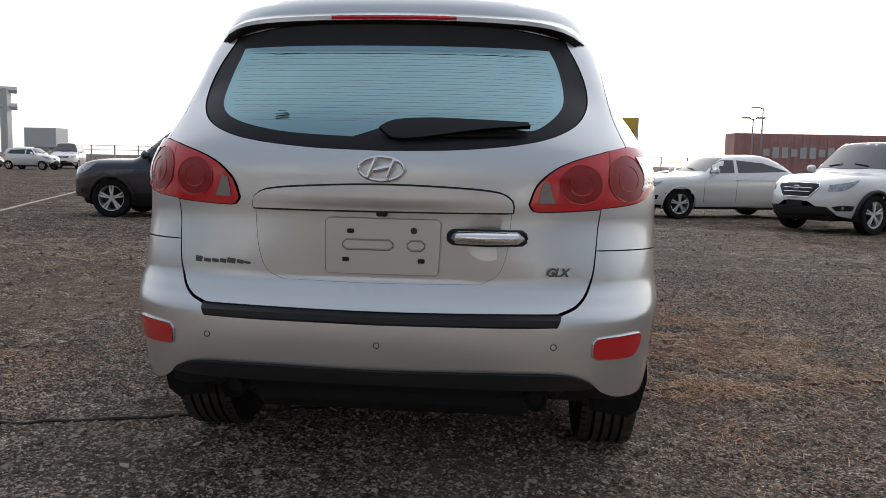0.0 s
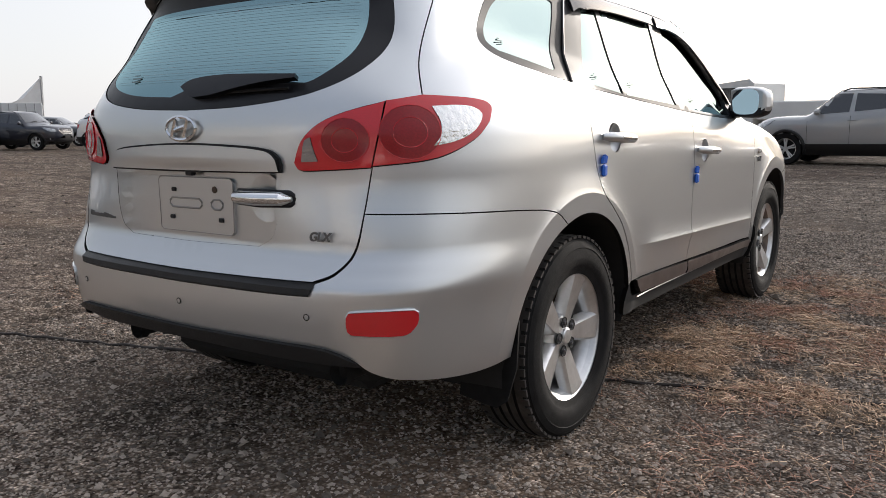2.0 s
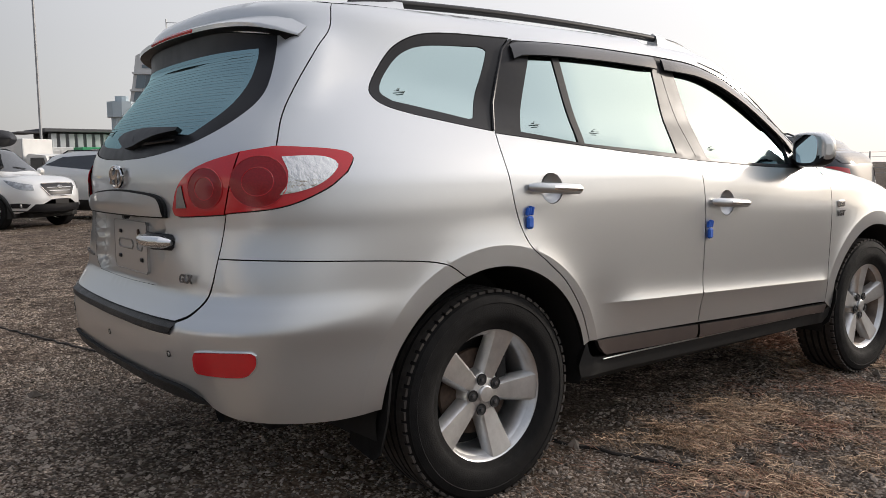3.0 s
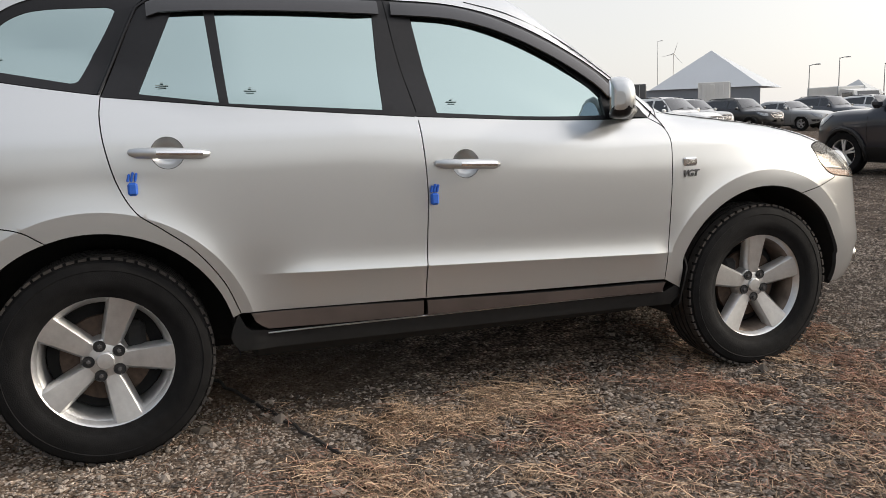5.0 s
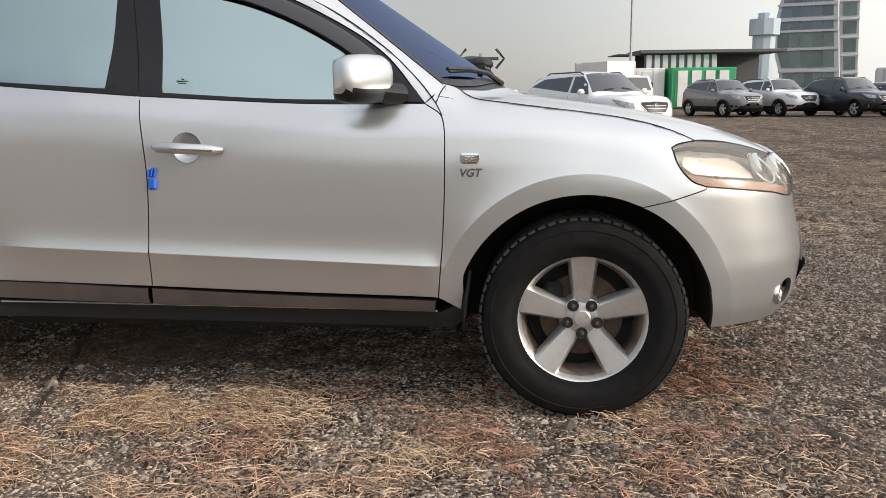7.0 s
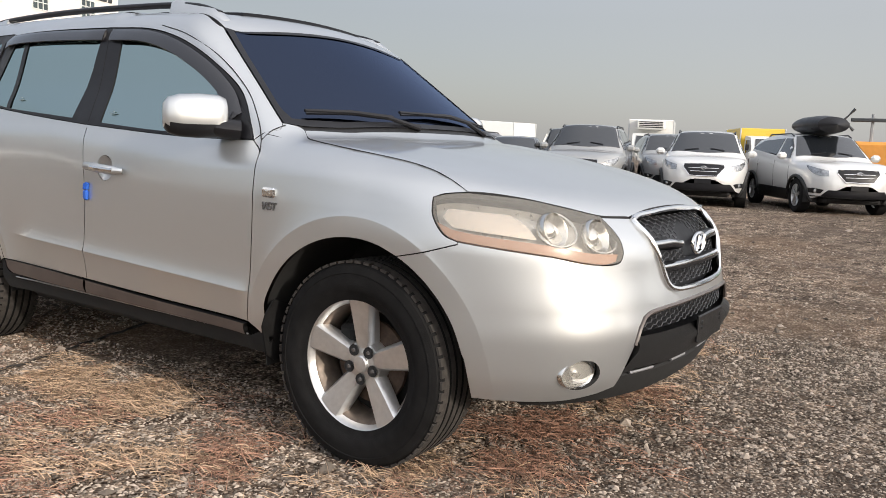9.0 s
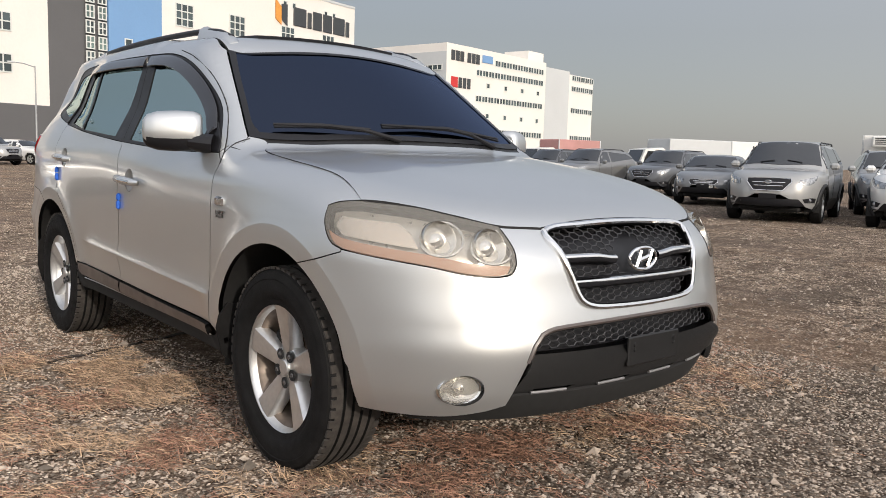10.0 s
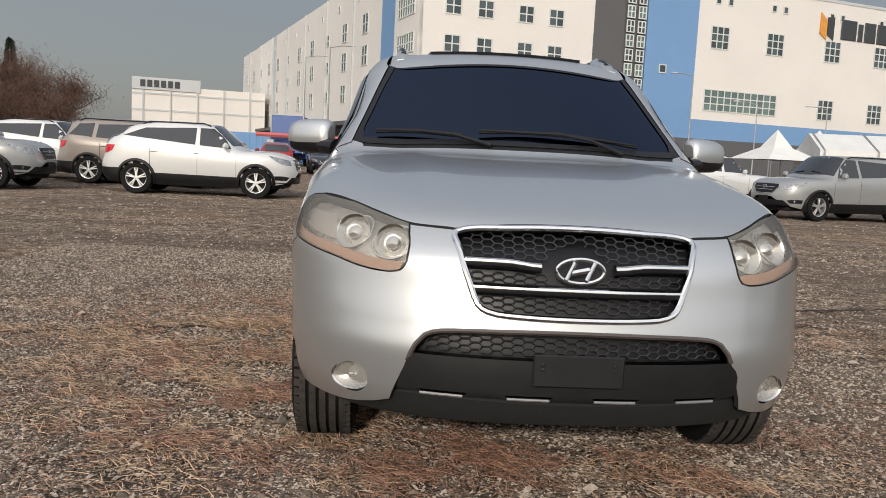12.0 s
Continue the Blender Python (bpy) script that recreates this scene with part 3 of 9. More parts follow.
panel("body_side", [roof_edge, pillar_in, [pillar_in[-1], TP(0.80, 0.87), S(0.83, 1.145), frame_roof_f[-1]], frame_roof_f[::-1], frame_roof_r[::-1], frame_top[::-1], rear_seam,
                    door_arch, [door_arch[-1], arc(-AXLE, ARCH, 15, 15, 1)[0]], arc(-AXLE, ARCH, 15, 108, 11),
                    bumper_seam, [bumper_seam[-1], lamp_low[0]], lamp_low, lamp_top, gate_seam[::-1]],
      SILVER, car, sides=PAIR, holes=[q_trim], res=0.024, folds=flare(-AXLE), label="silver quarter panel, roof edge and pillar")
for s in PAIR:
    part("pillar_seal", Shape().tube([p + (0.0005, 0, 0) for p in (S(-1.290, 1.262), S(-1.245, 1.36), S(-1.195, 1.47), S(-1.153, 1.555), S(-1.10, 1.594))], 0.006, 6, flat=0.9), TRIM, car, flip=s < 0)
qt = panel("quarter_window_frame", q_trim, TRIM, car, sides=PAIR, holes=[q_glass], res=0.03, off=-0.002)
panel("window_glass", q_glass, SIDEGLASS, qt, sides=PAIR, off=-0.005, gap=-0.004, lip=0, res=0.05)

# front wing
wing_edge = [S(0.83, 1.145), TP(0.79, 0.98), TP(0.757, 1.10), TP(0.752, 1.25), TP(0.742, 1.50), TP(0.738, 1.69)]
HEAD_TIP = S(1.722, 0.981)
head_top = [HEAD_TIP, S(1.665, 0.974), S(1.635, 0.962)]
head_low = [S(1.635, 0.962), S(1.653, 0.908), S(1.70, 0.852), S(1.75, 0.832)]
bump_f = [S(1.75, 0.824), S(1.64, 0.790), arc(AXLE, ARCH, 65, 65, 1)[0]]
panel("front_wing", [wing_edge, [wing_edge[-1], head_top[0]], head_top, head_low, [head_low[-1], bump_f[0]], bump_f, arc(AXLE, ARCH, 65, 158, 10) + [S(0.935, 0.47)],
                     [S(0.935, 0.47), S(0.925, 0.40)], [S(0.925, 0.40), front_seam[-1]], front_seam[::-1], [front_seam[0], S(0.83, 1.145)]],
      SILVER, car, sides=PAIR, res=0.022, folds=flare(AXLE), label="silver front wing with flared arch")

# the corner between wing, bonnet and pillar
panel("wing_corner", [[S(0.83, 1.145), TP(0.80, 0.87), pillar_in[-1]], [pillar_in[-1], TP(0.715, 0.905), TP(0.758, 0.975), TP(0.780, 1.08)], [TP(0.780, 1.08), TP(0.80, 0.98), S(0.83, 1.145)]], SILVER, car, proj=TOP, sides=PAIR, gap=-0.002, lip=0, res=0.02, off=-0.0005)

for s in PAIR:
    for name, run in (("door_seam", (S(0.862, 1.075), S(0.838, 1.118), S(0.775, 1.195), S(0.65, 1.312), S(0.46, 1.445), S(0.24, 1.546), S(0.06, 1.592))), ("pillar_seam", (S(0.838, 1.118), TP(0.82, 0.852), TP(0.765, 0.862)))):
        row = spline(np.array(run), 0.03)
        row = [p + 0.0003 * gradient(p[None])[0] for p in [*row, np.array(run[-1])]]
        part(name, Shape().tube(row, 0.0024, 5), SEAM, car, flip=s < 0)

# bonnet
hood_front = [HEAD_TIP, FR(0.70, 0.966), FR(0.615, 0.942), FR(0.515, 0.916), FR(0.375, 0.908)]
hood_nose = [FR(0.375, 0.908), FR(0.2, 0.926), FR(0.0, 0.931), FR(-0.2, 0.926), FR(-0.375, 0.908)]


def mirrored(run):
    return [p * np.array((-1, 1, 1)) for p in run]


cowl = [TP(-0.715, 0.915), TP(-0.5, 1.005), TP(0.0, 1.07), TP(0.5, 1.005), TP(0.715, 0.915)]
wing_in = [TP(0.715, 0.915), TP(0.755, 0.98), TP(0.775, 1.10), TP(0.775, 1.25), TP(0.765, 1.50), HEAD_TIP]


def bonnet_swell(p):
    """Two soft ridges that run down the bonnet."""
    at = 0.40 + 0.10 * ramp(1.9 - p[:, 1], 0, 0.9)
    return 0.010 * np.exp(-((np.abs(p[:, 0]) - at) / 0.07) ** 2) * ramp(p[:, 1], 0.95, 1.2) * (1 - ramp(p[:, 1], 1.75, 2.05))


panel("bonnet", [wing_in, hood_front, hood_nose, mirrored(hood_front)[::-1], mirrored(wing_in)[::-1], cowl], SILVER, car, proj=TOP, res=0.024, gap=0.0015, off=0.0025, label="silver bonnet", bulge=bonnet_swell)
panel("cowl_panel", [[TP(-0.715, 0.912), TP(-0.5, 1.002), TP(0.0, 1.067), TP(0.5, 1.002), TP(0.715, 0.912)], [TP(0.715, 0.912), pillar_in[-1]],
                     [pillar_in[-1], TP(0.68, 0.90), TP(0.5, 0.968), TP(0.0, 1.035), TP(-0.5, 0.968), TP(-0.68, 0.90), pillar_in[-1] * (-1, 1, 1)], [pillar_in[-1] * (-1, 1, 1), TP(-0.715, 0.912)]], PLASTIC, car, proj=TOP, off=-0.004, res=0.03)

# windscreen and roof
ws_side = pillar_in
ws_low = [pillar_in[-1], TP(0.68, 0.905), TP(0.5, 0.972), TP(0.0, 1.04), TP(-0.5, 0.972), TP(-0.68, 0.905), pillar_in[-1] * (-1, 1, 1)]
ws_top = [pillar_in[0] * (-1, 1, 1), TP(-0.56, 0.385), TP(-0.3, 0.42), TP(0.0, 0.43), TP(0.3, 0.42), TP(0.56, 0.385), pillar_in[0]]
panel("windscreen", [ws_side, ws_low, mirrored(ws_side)[::-1], ws_top], SCREENGLASS, car, proj=SCREEN, off=-0.003, res=0.05, lip=0.004, label="dark tinted windscreen")
inner_side = [TP(0.588, 0.372), TP(0.634, 0.505), TP(0.684, 0.675), TP(0.717, 0.79), TP(0.714, 0.848)]
inner_low = [inner_side[-1], TP(0.62, 0.895), TP(0.48, 0.945), TP(0.0, 1.012), TP(-0.48, 0.945), TP(-0.62, 0.895), inner_side[-1] * (-1, 1, 1)]
inner_top = [inner_side[0] * (-1, 1, 1), TP(-0.52, 0.405), TP(-0.3, 0.437), TP(0.0, 0.447), TP(0.3, 0.437), TP(0.52, 0.405), inner_side[0]]
panel("windscreen_seal", [ws_side, ws_low, mirrored(ws_side)[::-1], ws_top], TRIM, car, proj=SCREEN, off=0.001, res=0.03, lip=0.0, gap=0.0, holes=[[inner_side, inner_low, mirrored(inner_side)[::-1], inner_top]])
roof_rear = [TP(0.60, -1.76), TP(0.3, -1.86), TP(0.0, -1.875), TP(-0.3, -1.86), TP(-0.60, -1.76)]
roof = panel("roof", [roof_edge, ws_top[::-1], mirrored(roof_edge)[::-1], roof_rear[::-1]], SILVER, car, proj=TOP, res=0.045, label="silver roof")
panel("sunroof", [[TP(0.40, 0.22), TP(0.0, 0.25), TP(-0.40, 0.22)], [TP(-0.40, 0.22), TP(-0.42, -0.62)], [TP(-0.42, -0.62), TP(0.42, -0.62)], [TP(0.42, -0.62), TP(0.40, 0.22)]],
      SCREENGLASS, roof, proj=TOP, off=0.014, res=0.06, gap=0, lip=0.02, label="dark glass sunroof", edge=TRIM)

# tailgate
g_side = [RE(0.683, 1.008), RE(0.669, 0.88), RE(0.649, 0.77), RE(0.610, 0.715), RE(0.552, 0.690)]
g_low = [RE(0.552, 0.690), RE(0.0, 0.682), RE(-0.552, 0.690)]
in_low = [RE(0.455, 1.022), RE(0.468, 1.002), RE(0.50, 0.998), RE(0.683, 1.008)]
in_in = [RE(0.70, 1.190), RE(0.60, 1.160), RE(0.53, 1.128), RE(0.478, 1.08), RE(0.455, 1.022)]
g_edge = gate_seam[::-1]
top_row = [TP(0.60, -1.76), TP(0.3, -1.86), TP(0.0, -1.875), TP(-0.3, -1.86), TP(-0.60, -1.76)]
g_glass = [[RE(0.0, 1.178), RE(0.25, 1.186), RE(0.46, 1.212), RE(0.575, 1.255), RE(0.630, 1.318), RE(0.637, 1.38), RE(0.61, 1.47), RE(0.565, 1.56)],
           [RE(0.565, 1.56), RE(0.3, 1.592), RE(0.0, 1.60), RE(-0.3, 1.592), RE(-0.565, 1.56)],
           [RE(-0.565, 1.56), RE(-0.61, 1.47), RE(-0.637, 1.38), RE(-0.630, 1.318), RE(-0.575, 1.255), RE(-0.46, 1.212), RE(-0.25, 1.186), RE(0.0, 1.178)]]
recess = [[RE(0.402, 0.99), RE(0.39, 0.87), RE(0.362, 0.80), RE(0.31, 0.772)], [RE(0.31, 0.772), RE(0.0, 0.766), RE(-0.31, 0.770)], [RE(-0.31, 0.770), RE(-0.362, 0.797), RE(-0.39, 0.87), RE(-0.402, 0.985)],
          [RE(-0.402, 0.985), RE(0.402, 0.99)]]
gate = panel("tailgate", [g_side, g_low, mirrored(g_side)[::-1], mirrored(in_low)[::-1], mirrored(in_in)[::-1], mirrored([in_in[0], g_edge[0]]), mirrored(g_edge), top_row[::-1], g_edge[::-1], [g_edge[0], in_in[0]], in_in, in_low],
             SILVER, car, holes=[g_glass, recess], res=0.026, label="silver tailgate")


def dished(p):
    """The number plate hollow sinks towards its upper edge."""
    corner = np.where(np.abs(p[:, 0]) > 0.30, (p[:, 2] - 0.772) * 0.88 - (np.abs(p[:, 0]) - 0.31) * 0.47, 0.03)
    return -0.028 * ramp(p[:, 2], 0.766, 0.786) * ramp(corner, 0.0, 0.022) * (1 - ramp(np.abs(p[:, 0]), 0.345 + 0.4 * (p[:, 2] - 0.8) * 0.2, 0.372 + 0.4 * (p[:, 2] - 0.8) * 0.2))


panel("plate_recess", recess, SILVER, gate, off=-0.001, gap=-0.001, lip=0.0, res=0.02, bulge=dished, label="silver hollow for the number plate")
g_clear = [[RE(-0.10, 1.222), RE(0.06, 1.268), RE(0.30, 1.258), RE(0.45, 1.250), RE(0.495, 1.268), RE(0.555, 1.335), RE(0.555, 1.41), RE(0.53, 1.49), RE(0.512, 1.522)],
           [RE(0.512, 1.522), RE(0.0, 1.524), RE(-0.53, 1.520)], [RE(-0.53, 1.520), RE(-0.557, 1.42), RE(-0.562, 1.34), RE(-0.53, 1.29), RE(-0.44, 1.255), RE(-0.30, 1.232), RE(-0.10, 1.222)]]
panel("rear_window_border", g_glass, TRIM, gate, holes=[g_clear], off=-0.003, res=0.03, gap=0.001, lip=0.006, label="black printed edge of the rear window")
rear_glass = panel("rear_window", g_clear, REARGLASS, gate, off=-0.0035, gap=-0.002, lip=0, res=0.04, label="blue-green mirror-film rear window")
heat = Shape()
for k in range(12):
    z = 1.275 + k * 0.021
    w = 0.50 + 0.03 * math.sin(k / 11 * math.pi)
    row = [RE(x, z) + np.array((0, -0.0025, 0.001)) for x in np.linspace(-w, w, 15)]
    heat.tube(row, 0.0004, 3)
tagged(part("heater_line", heat, LAMPGREY, rear_glass), kind="stuff")

# tailgate garnish, wiper, handle, plate board
garn = [[RE(-0.405, 0.992), RE(-0.40, 1.025), RE(-0.362, 1.048), RE(-0.2, 1.063), RE(0.0, 1.070), RE(0.2, 1.066), RE(0.362, 1.053), RE(0.40, 1.03), RE(0.405, 0.996)], [RE(0.405, 0.996), RE(0.0, 0.992), RE(-0.405, 0.992)]]
panel("garnish_gap", garn, SEAM, gate, off=0.009, res=0.03, gap=-0.006, lip=0.01)
panel("tailgate_garnish", garn, SILVER, gate, off=0.014, res=0.025, gap=0, lip=0.03, bulge=lambda p: 0.008 * np.sin(np.clip((p[:, 2] - 0.99) / 0.075, 0, 1) * math.pi))
board_ring = [(x, z) for x, z in ((-0.18, 0.80), (-0.17, 0.79), (0.17, 0.79), (0.18, 0.80), (0.185, 0.955), (0.175, 0.966), (-0.17, 0.966), (-0.18, 0.955))]
board = Shape().prism([(x, -2.252, z) for x, z in board_ring], (0, 0.012, 0))
slots = Shape()
for x0, x1 in ((-0.125, 0.035), (0.08, 0.135)):
    ring = [(x0 + 0.012, 0.868), (x1 - 0.012, 0.868), (x1, 0.878), (x1, 0.888), (x1 - 0.012, 0.898), (x0 + 0.012, 0.898), (x0, 0.888), (x0, 0.878)]
    slots.tube([(x, -2.2525, z) for x, z in ring + ring[:1]], 0.0035, 5)
pb = part("number_plate_base", board, SILVER, gate, "silver number plate base without a plate")
part("slot_bead", slots, material("slot_grey", (0.30, 0.30, 0.29), 0.4, metal=0.6), pb)
# thin grey ring that stands in for the shadow line round the base
part("base_edge", Shape().tube([(x, -2.2522, z) for x, z in board_ring + board_ring[:1]], 0.0015, 5), material("shadow_line_grey", (0.32, 0.32, 0.32), 0.5, metal=0.5), pb)
for x, z in ((-0.10, 0.925), (-0.115, 0.835), (0.125, 0.835)):
    part("plate_clip", Shape().box((x, -2.252, z), (0.022, 0.012, 0.014), 0.003), TRIM, pb)
part("plate_screw", Shape().lathe([(0, -0.006), (0.010, -0.005), (0.011, 0)], (0.10, -2.251, 0.930), "y", 12), RUSTY, pb)
part("reversing_camera", Shape().box((0.0, -2.262, 0.982), (0.034, 0.02, 0.018), 0.004), TRIM, gate)
hx = 0.33
part("handle_pocket", Shape().lathe([(0.0, 0.004), (0.055, -0.002), (0.072, -0.004)], (hx, -2.247, 0.914), "y", 24), SILVER, gate)
hb = Shape()
hb.tube([(hx - 0.105, -2.262, 0.914), (hx - 0.09, -2.285, 0.916), (hx, -2.297, 0.917), (hx + 0.09, -2.281, 0.918), (hx + 0.105, -2.258, 0.916)], [0.012, 0.020, 0.021, 0.020, 0.012], 12)
part("tailgate_handle", hb, CHROME, gate, "chrome tailgate handle")
part("handle_surround", Shape().tube([(hx - 0.120, -2.256, 0.916), (hx - 0.118, -2.258, 0.905), (hx - 0.108, -2.262, 0.898), (hx, -2.282, 0.897), (hx + 0.108, -2.257, 0.899), (hx + 0.118, -2.253, 0.906), (hx + 0.120, -2.251, 0.917), (hx + 0.117, -2.253, 0.927), (hx + 0.106, -2.257, 0.934), (hx, -2.278, 0.935), (hx - 0.106, -2.262, 0.933), (hx - 0.117, -2.258, 0.926), (hx - 0.120, -2.256, 0.916)], 0.008, 8), TRIM, gate)
wp = panel("rear_wiper", [[RE(-0.012, 1.234), RE(0.03, 1.257), RE(0.095, 1.270), RE(0.2, 1.272), RE(0.44, 1.258)], [RE(0.44, 1.258), RE(0.447, 1.245)],
                          [RE(0.447, 1.245), RE(0.33, 1.236), RE(0.2, 1.222), RE(0.10, 1.212), RE(0.03, 1.212), RE(-0.012, 1.234)]], TRIM, gate, off=0.020, gap=0, lip=0.02, res=0.02, edge=TRIM,
           bulge=lambda p: 0.016 * np.sin(np.clip((p[:, 2] - 1.212) / 0.06, 0, 1) * math.pi), label="black rear wiper")
part("wiper_blade", Shape().tube([RE(x, 1.226 + 0.018 * x) + (0, -0.012, 0) for x in (0.12, 0.25, 0.42)], [0.006, 0.006, 0.004], 5), PLASTIC, wp)

# roof spoiler with its brake lamp
def lip_at(x):
    """The spoiler's rear upper edge."""
    e = abs(x) / 0.632
    return np.array((x, -2.082 + 0.065 * e ** 2 + 0.115 * e ** 8, 1.622 - 0.020 * e ** 2 - 0.040 * e ** 10))


sp = Shape()
rows = []
for x in np.linspace(-0.632, 0.632, 33):
    e = abs(x) / 0.632
    q = lip_at(x)
    root = TP(x * 0.96, -1.74)
    under = RE(x * 0.955, q[2] - 0.030) + (0, 0.012, 0)
    thick = 0.018 * (1 - 0.5 * e ** 8)
    rows.append([root + (0, 0, -0.004), root * 0.75 + q * 0.25 + (0, 0, 0.007), mid(root, q) + (0, 0, 0.012 * (1 - e ** 4)), root * 0.2 + q * 0.8 + (0, 0, 0.008 * (1 - e ** 4)), q + (0, 0.006, 0), q + (0, 0, -0.004), q + (0, 0.001, -thick), q + (0, 0.012, -thick - 0.006), under])
n = len(rows[0])
for i in range(32):
    for k in range(n - 1):
        sp.add([rows[i][k], rows[i + 1][k], rows[i + 1][k + 1], rows[i][k + 1]], [(0, 1, 2, 3)], 1 if k >= 6 else 0)
sp.add(rows[0], [tuple(range(n))]), sp.add(rows[-1], [tuple(range(n))[::-1]])
mesh_sp = sp.mesh("roof_spoiler", [SILVER, TRIM])
bm_sp = bmesh.new()
bm_sp.from_mesh(mesh_sp)
bmesh.ops.remove_doubles(bm_sp, verts=bm_sp.verts, dist=1e-4)
bmesh.ops.recalc_face_normals(bm_sp, faces=bm_sp.faces)
bm_sp.to_mesh(mesh_sp)
bm_sp.free()
mesh_sp.polygons.foreach_set("use_smooth", [True] * len(mesh_sp.polygons))
mesh_sp.set_sharp_from_angle(angle=radians(50))
spoiler = part("roof_spoiler", mesh_sp, None, gate, "silver roof spoiler with a black underside")
bl = Shape().tube([lip_at(x) + (0, 0.008, -0.010) for x in np.linspace(-0.205, 0.205, 12)], 0.0105, 8, flat=0.9)
part("brake_lamp", bl, REDLENS, spoiler, "red high brake lamp")

# tail lamps: a fixed outer half and an inner half on the tailgate
outer = panel("tail_lamp", [lamp_low, lamp_top, [lamp_top[-1], RE(0.70, 1.191)], [RE(0.70, 1.191), lamp_low[0]]], REDLENS, car, sides=PAIR, off=0.008, res=0.02, gap=0.002, lip=0.03,
              label="red tail lamp with a clear indicator", edge=REDLENS)
inner = panel("tail_lamp", [in_in[::-1], [in_in[0], in_low[-1]], in_low[::-1]], REDLENS, (gate, gate), sides=PAIR, off=0.008, res=0.02, gap=0.002, lip=0.03, label="red inner tail lamp", edge=REDLENS)


def ring_on(c, r, n=20, squash=1.0):
    """A circle on the body round a place, in wrapped coordinates."""
    u, z = WRAP.to(c)[0]
    q = np.array([(u + r * math.cos(a), z + squash * r * math.sin(a)) for a in np.linspace(0, 2 * math.pi, n, endpoint=False)])
    return list(meet(*WRAP.rays(q)))


for c, r, up in ((RE(0.768, 1.103), 0.073, outer), (RE(0.614, 1.084), 0.060, inner)):
    panel("lamp_bowl", ring_on(c, r), DARKRED, up, sides=PAIR, off=0.010, gap=0, lip=0, res=0.018, bulge=None)
    for rim in (r, r * 0.55):
        ringed = Shape().tube([p + 0.0105 * gradient(p[None])[0] for p in ring_on(c, rim) + ring_on(c, rim)[:1]], 0.0012, 5)
        for s, u in zip(PAIR, up):
            part("lamp_ring", ringed, REDLENS, u, flip=s < 0)
clear_l = [[S(-2.05, 1.172), S(-1.975, 1.174), S(-1.928, 1.167), S(-1.910, 1.148), S(-1.935, 1.118), S(-1.978, 1.091), S(-2.03, 1.073), S(-2.07, 1.066)], [S(-2.07, 1.066), S(-2.052, 1.092), S(-2.044, 1.128), S(-2.05, 1.172)]]
panel("indicator_lens", clear_l, FACET, outer, sides=PAIR, off=0.011, gap=0, lip=0.003, res=0.02)
clear_i = [[RE(0.482, 1.024), RE(0.494, 1.084), RE(0.513, 1.094)], [RE(0.513, 1.094), RE(0.522, 1.06), RE(0.535, 1.026)], [RE(0.535, 1.026), RE(0.482, 1.024)]]
panel("reversing_lens", clear_i, WHITELENS, inner, sides=PAIR, off=0.011, gap=0, lip=0.003, res=0.015)

# rear bumper
b_arch = arc(-AXLE, ARCH, 108, 175, 9)
v_low = [b_arch[-1], S(-1.95, 0.388), RE(0.76, 0.408), RE(0.70, 0.435), RE(0.655, 0.475), RE(0.56, 0.502), RE(0.3, 0.500), RE(0.0, 0.498)]
b_top = [bumper_seam[-1], RE(0.651, 0.768), RE(0.613, 0.712), RE(0.562, 0.688)]
rb = panel("rear_bumper", [b_arch, v_low, mirrored(v_low)[::-1], mirrored(b_arch)[::-1], mirrored(bumper_seam), mirrored(b_top),
                           [RE(-0.562, 0.688), RE(-0.55, 0.666)], [RE(-0.55, 0.666), RE(0.0, 0.664), RE(0.55, 0.666)], [RE(0.55, 0.666), RE(0.562, 0.688)], b_top[::-1], bumper_seam[::-1]], SILVER, car, res=0.024, folds=flare(-AXLE) + [mirrored(r) for r in flare(-AXLE)], label="silver rear bumper", off=0.0)
val_low = [RE(0.70, 0.425), RE(0.60, 0.385), RE(0.3, 0.378), RE(0.0, 0.378), RE(-0.3, 0.378), RE(-0.60, 0.385), RE(-0.70, 0.425)]
panel("bumper_valance", [[RE(-0.70, 0.425), RE(-0.655, 0.475), RE(-0.56, 0.502), RE(0.0, 0.498), RE(0.56, 0.502), RE(0.655, 0.475), RE(0.70, 0.425)], val_low], PLASTIC, rb, off=0.004, gap=-0.002, res=0.035,
      bulge=lambda p: 0.010 * ramp(p[:, 2], 0.462, 0.478) - 0.16 * ramp(0.468 - p[:, 2], 0, 0.13), label="dark plastic bumper lower edge")
pad = Shape()
xs = np.linspace(-0.565, 0.565, 27)
rows = []
for x in xs:
    y0 = RE(x, 0.64)[1]
    zt = 0.672 + 0.006 * abs(x) / 0.565
    rows.append([(x, y0 + 0.085, zt + 0.030), (x, y0 + 0.02, zt + 0.012), (x * 0.994, y0 - 0.004, zt - 0.004), (x * 0.982, y0 - 0.007, zt - 0.022), (x * 0.965, y0 + 0.006, zt - 0.036)])
pad.add([p for r in rows for p in r], [(i * 5 + k, (i + 1) * 5 + k, (i + 1) * 5 + k + 1, i * 5 + k + 1) for i in range(26) for k in range(4)])
sill_pad = part("step_pad", pad, PLASTIC, car, "ribbed black loading sill pad")
for k in range(5):
    part("rib", Shape().tube([(x, RE(x, 0.64)[1] + 0.025 + 0.013 * k, 0.6875 + 0.0042 * k + 0.006 * abs(x) / 0.565) for x in xs[1:-1:2]], 0.0022, 4), PLASTIC, sill_pad)
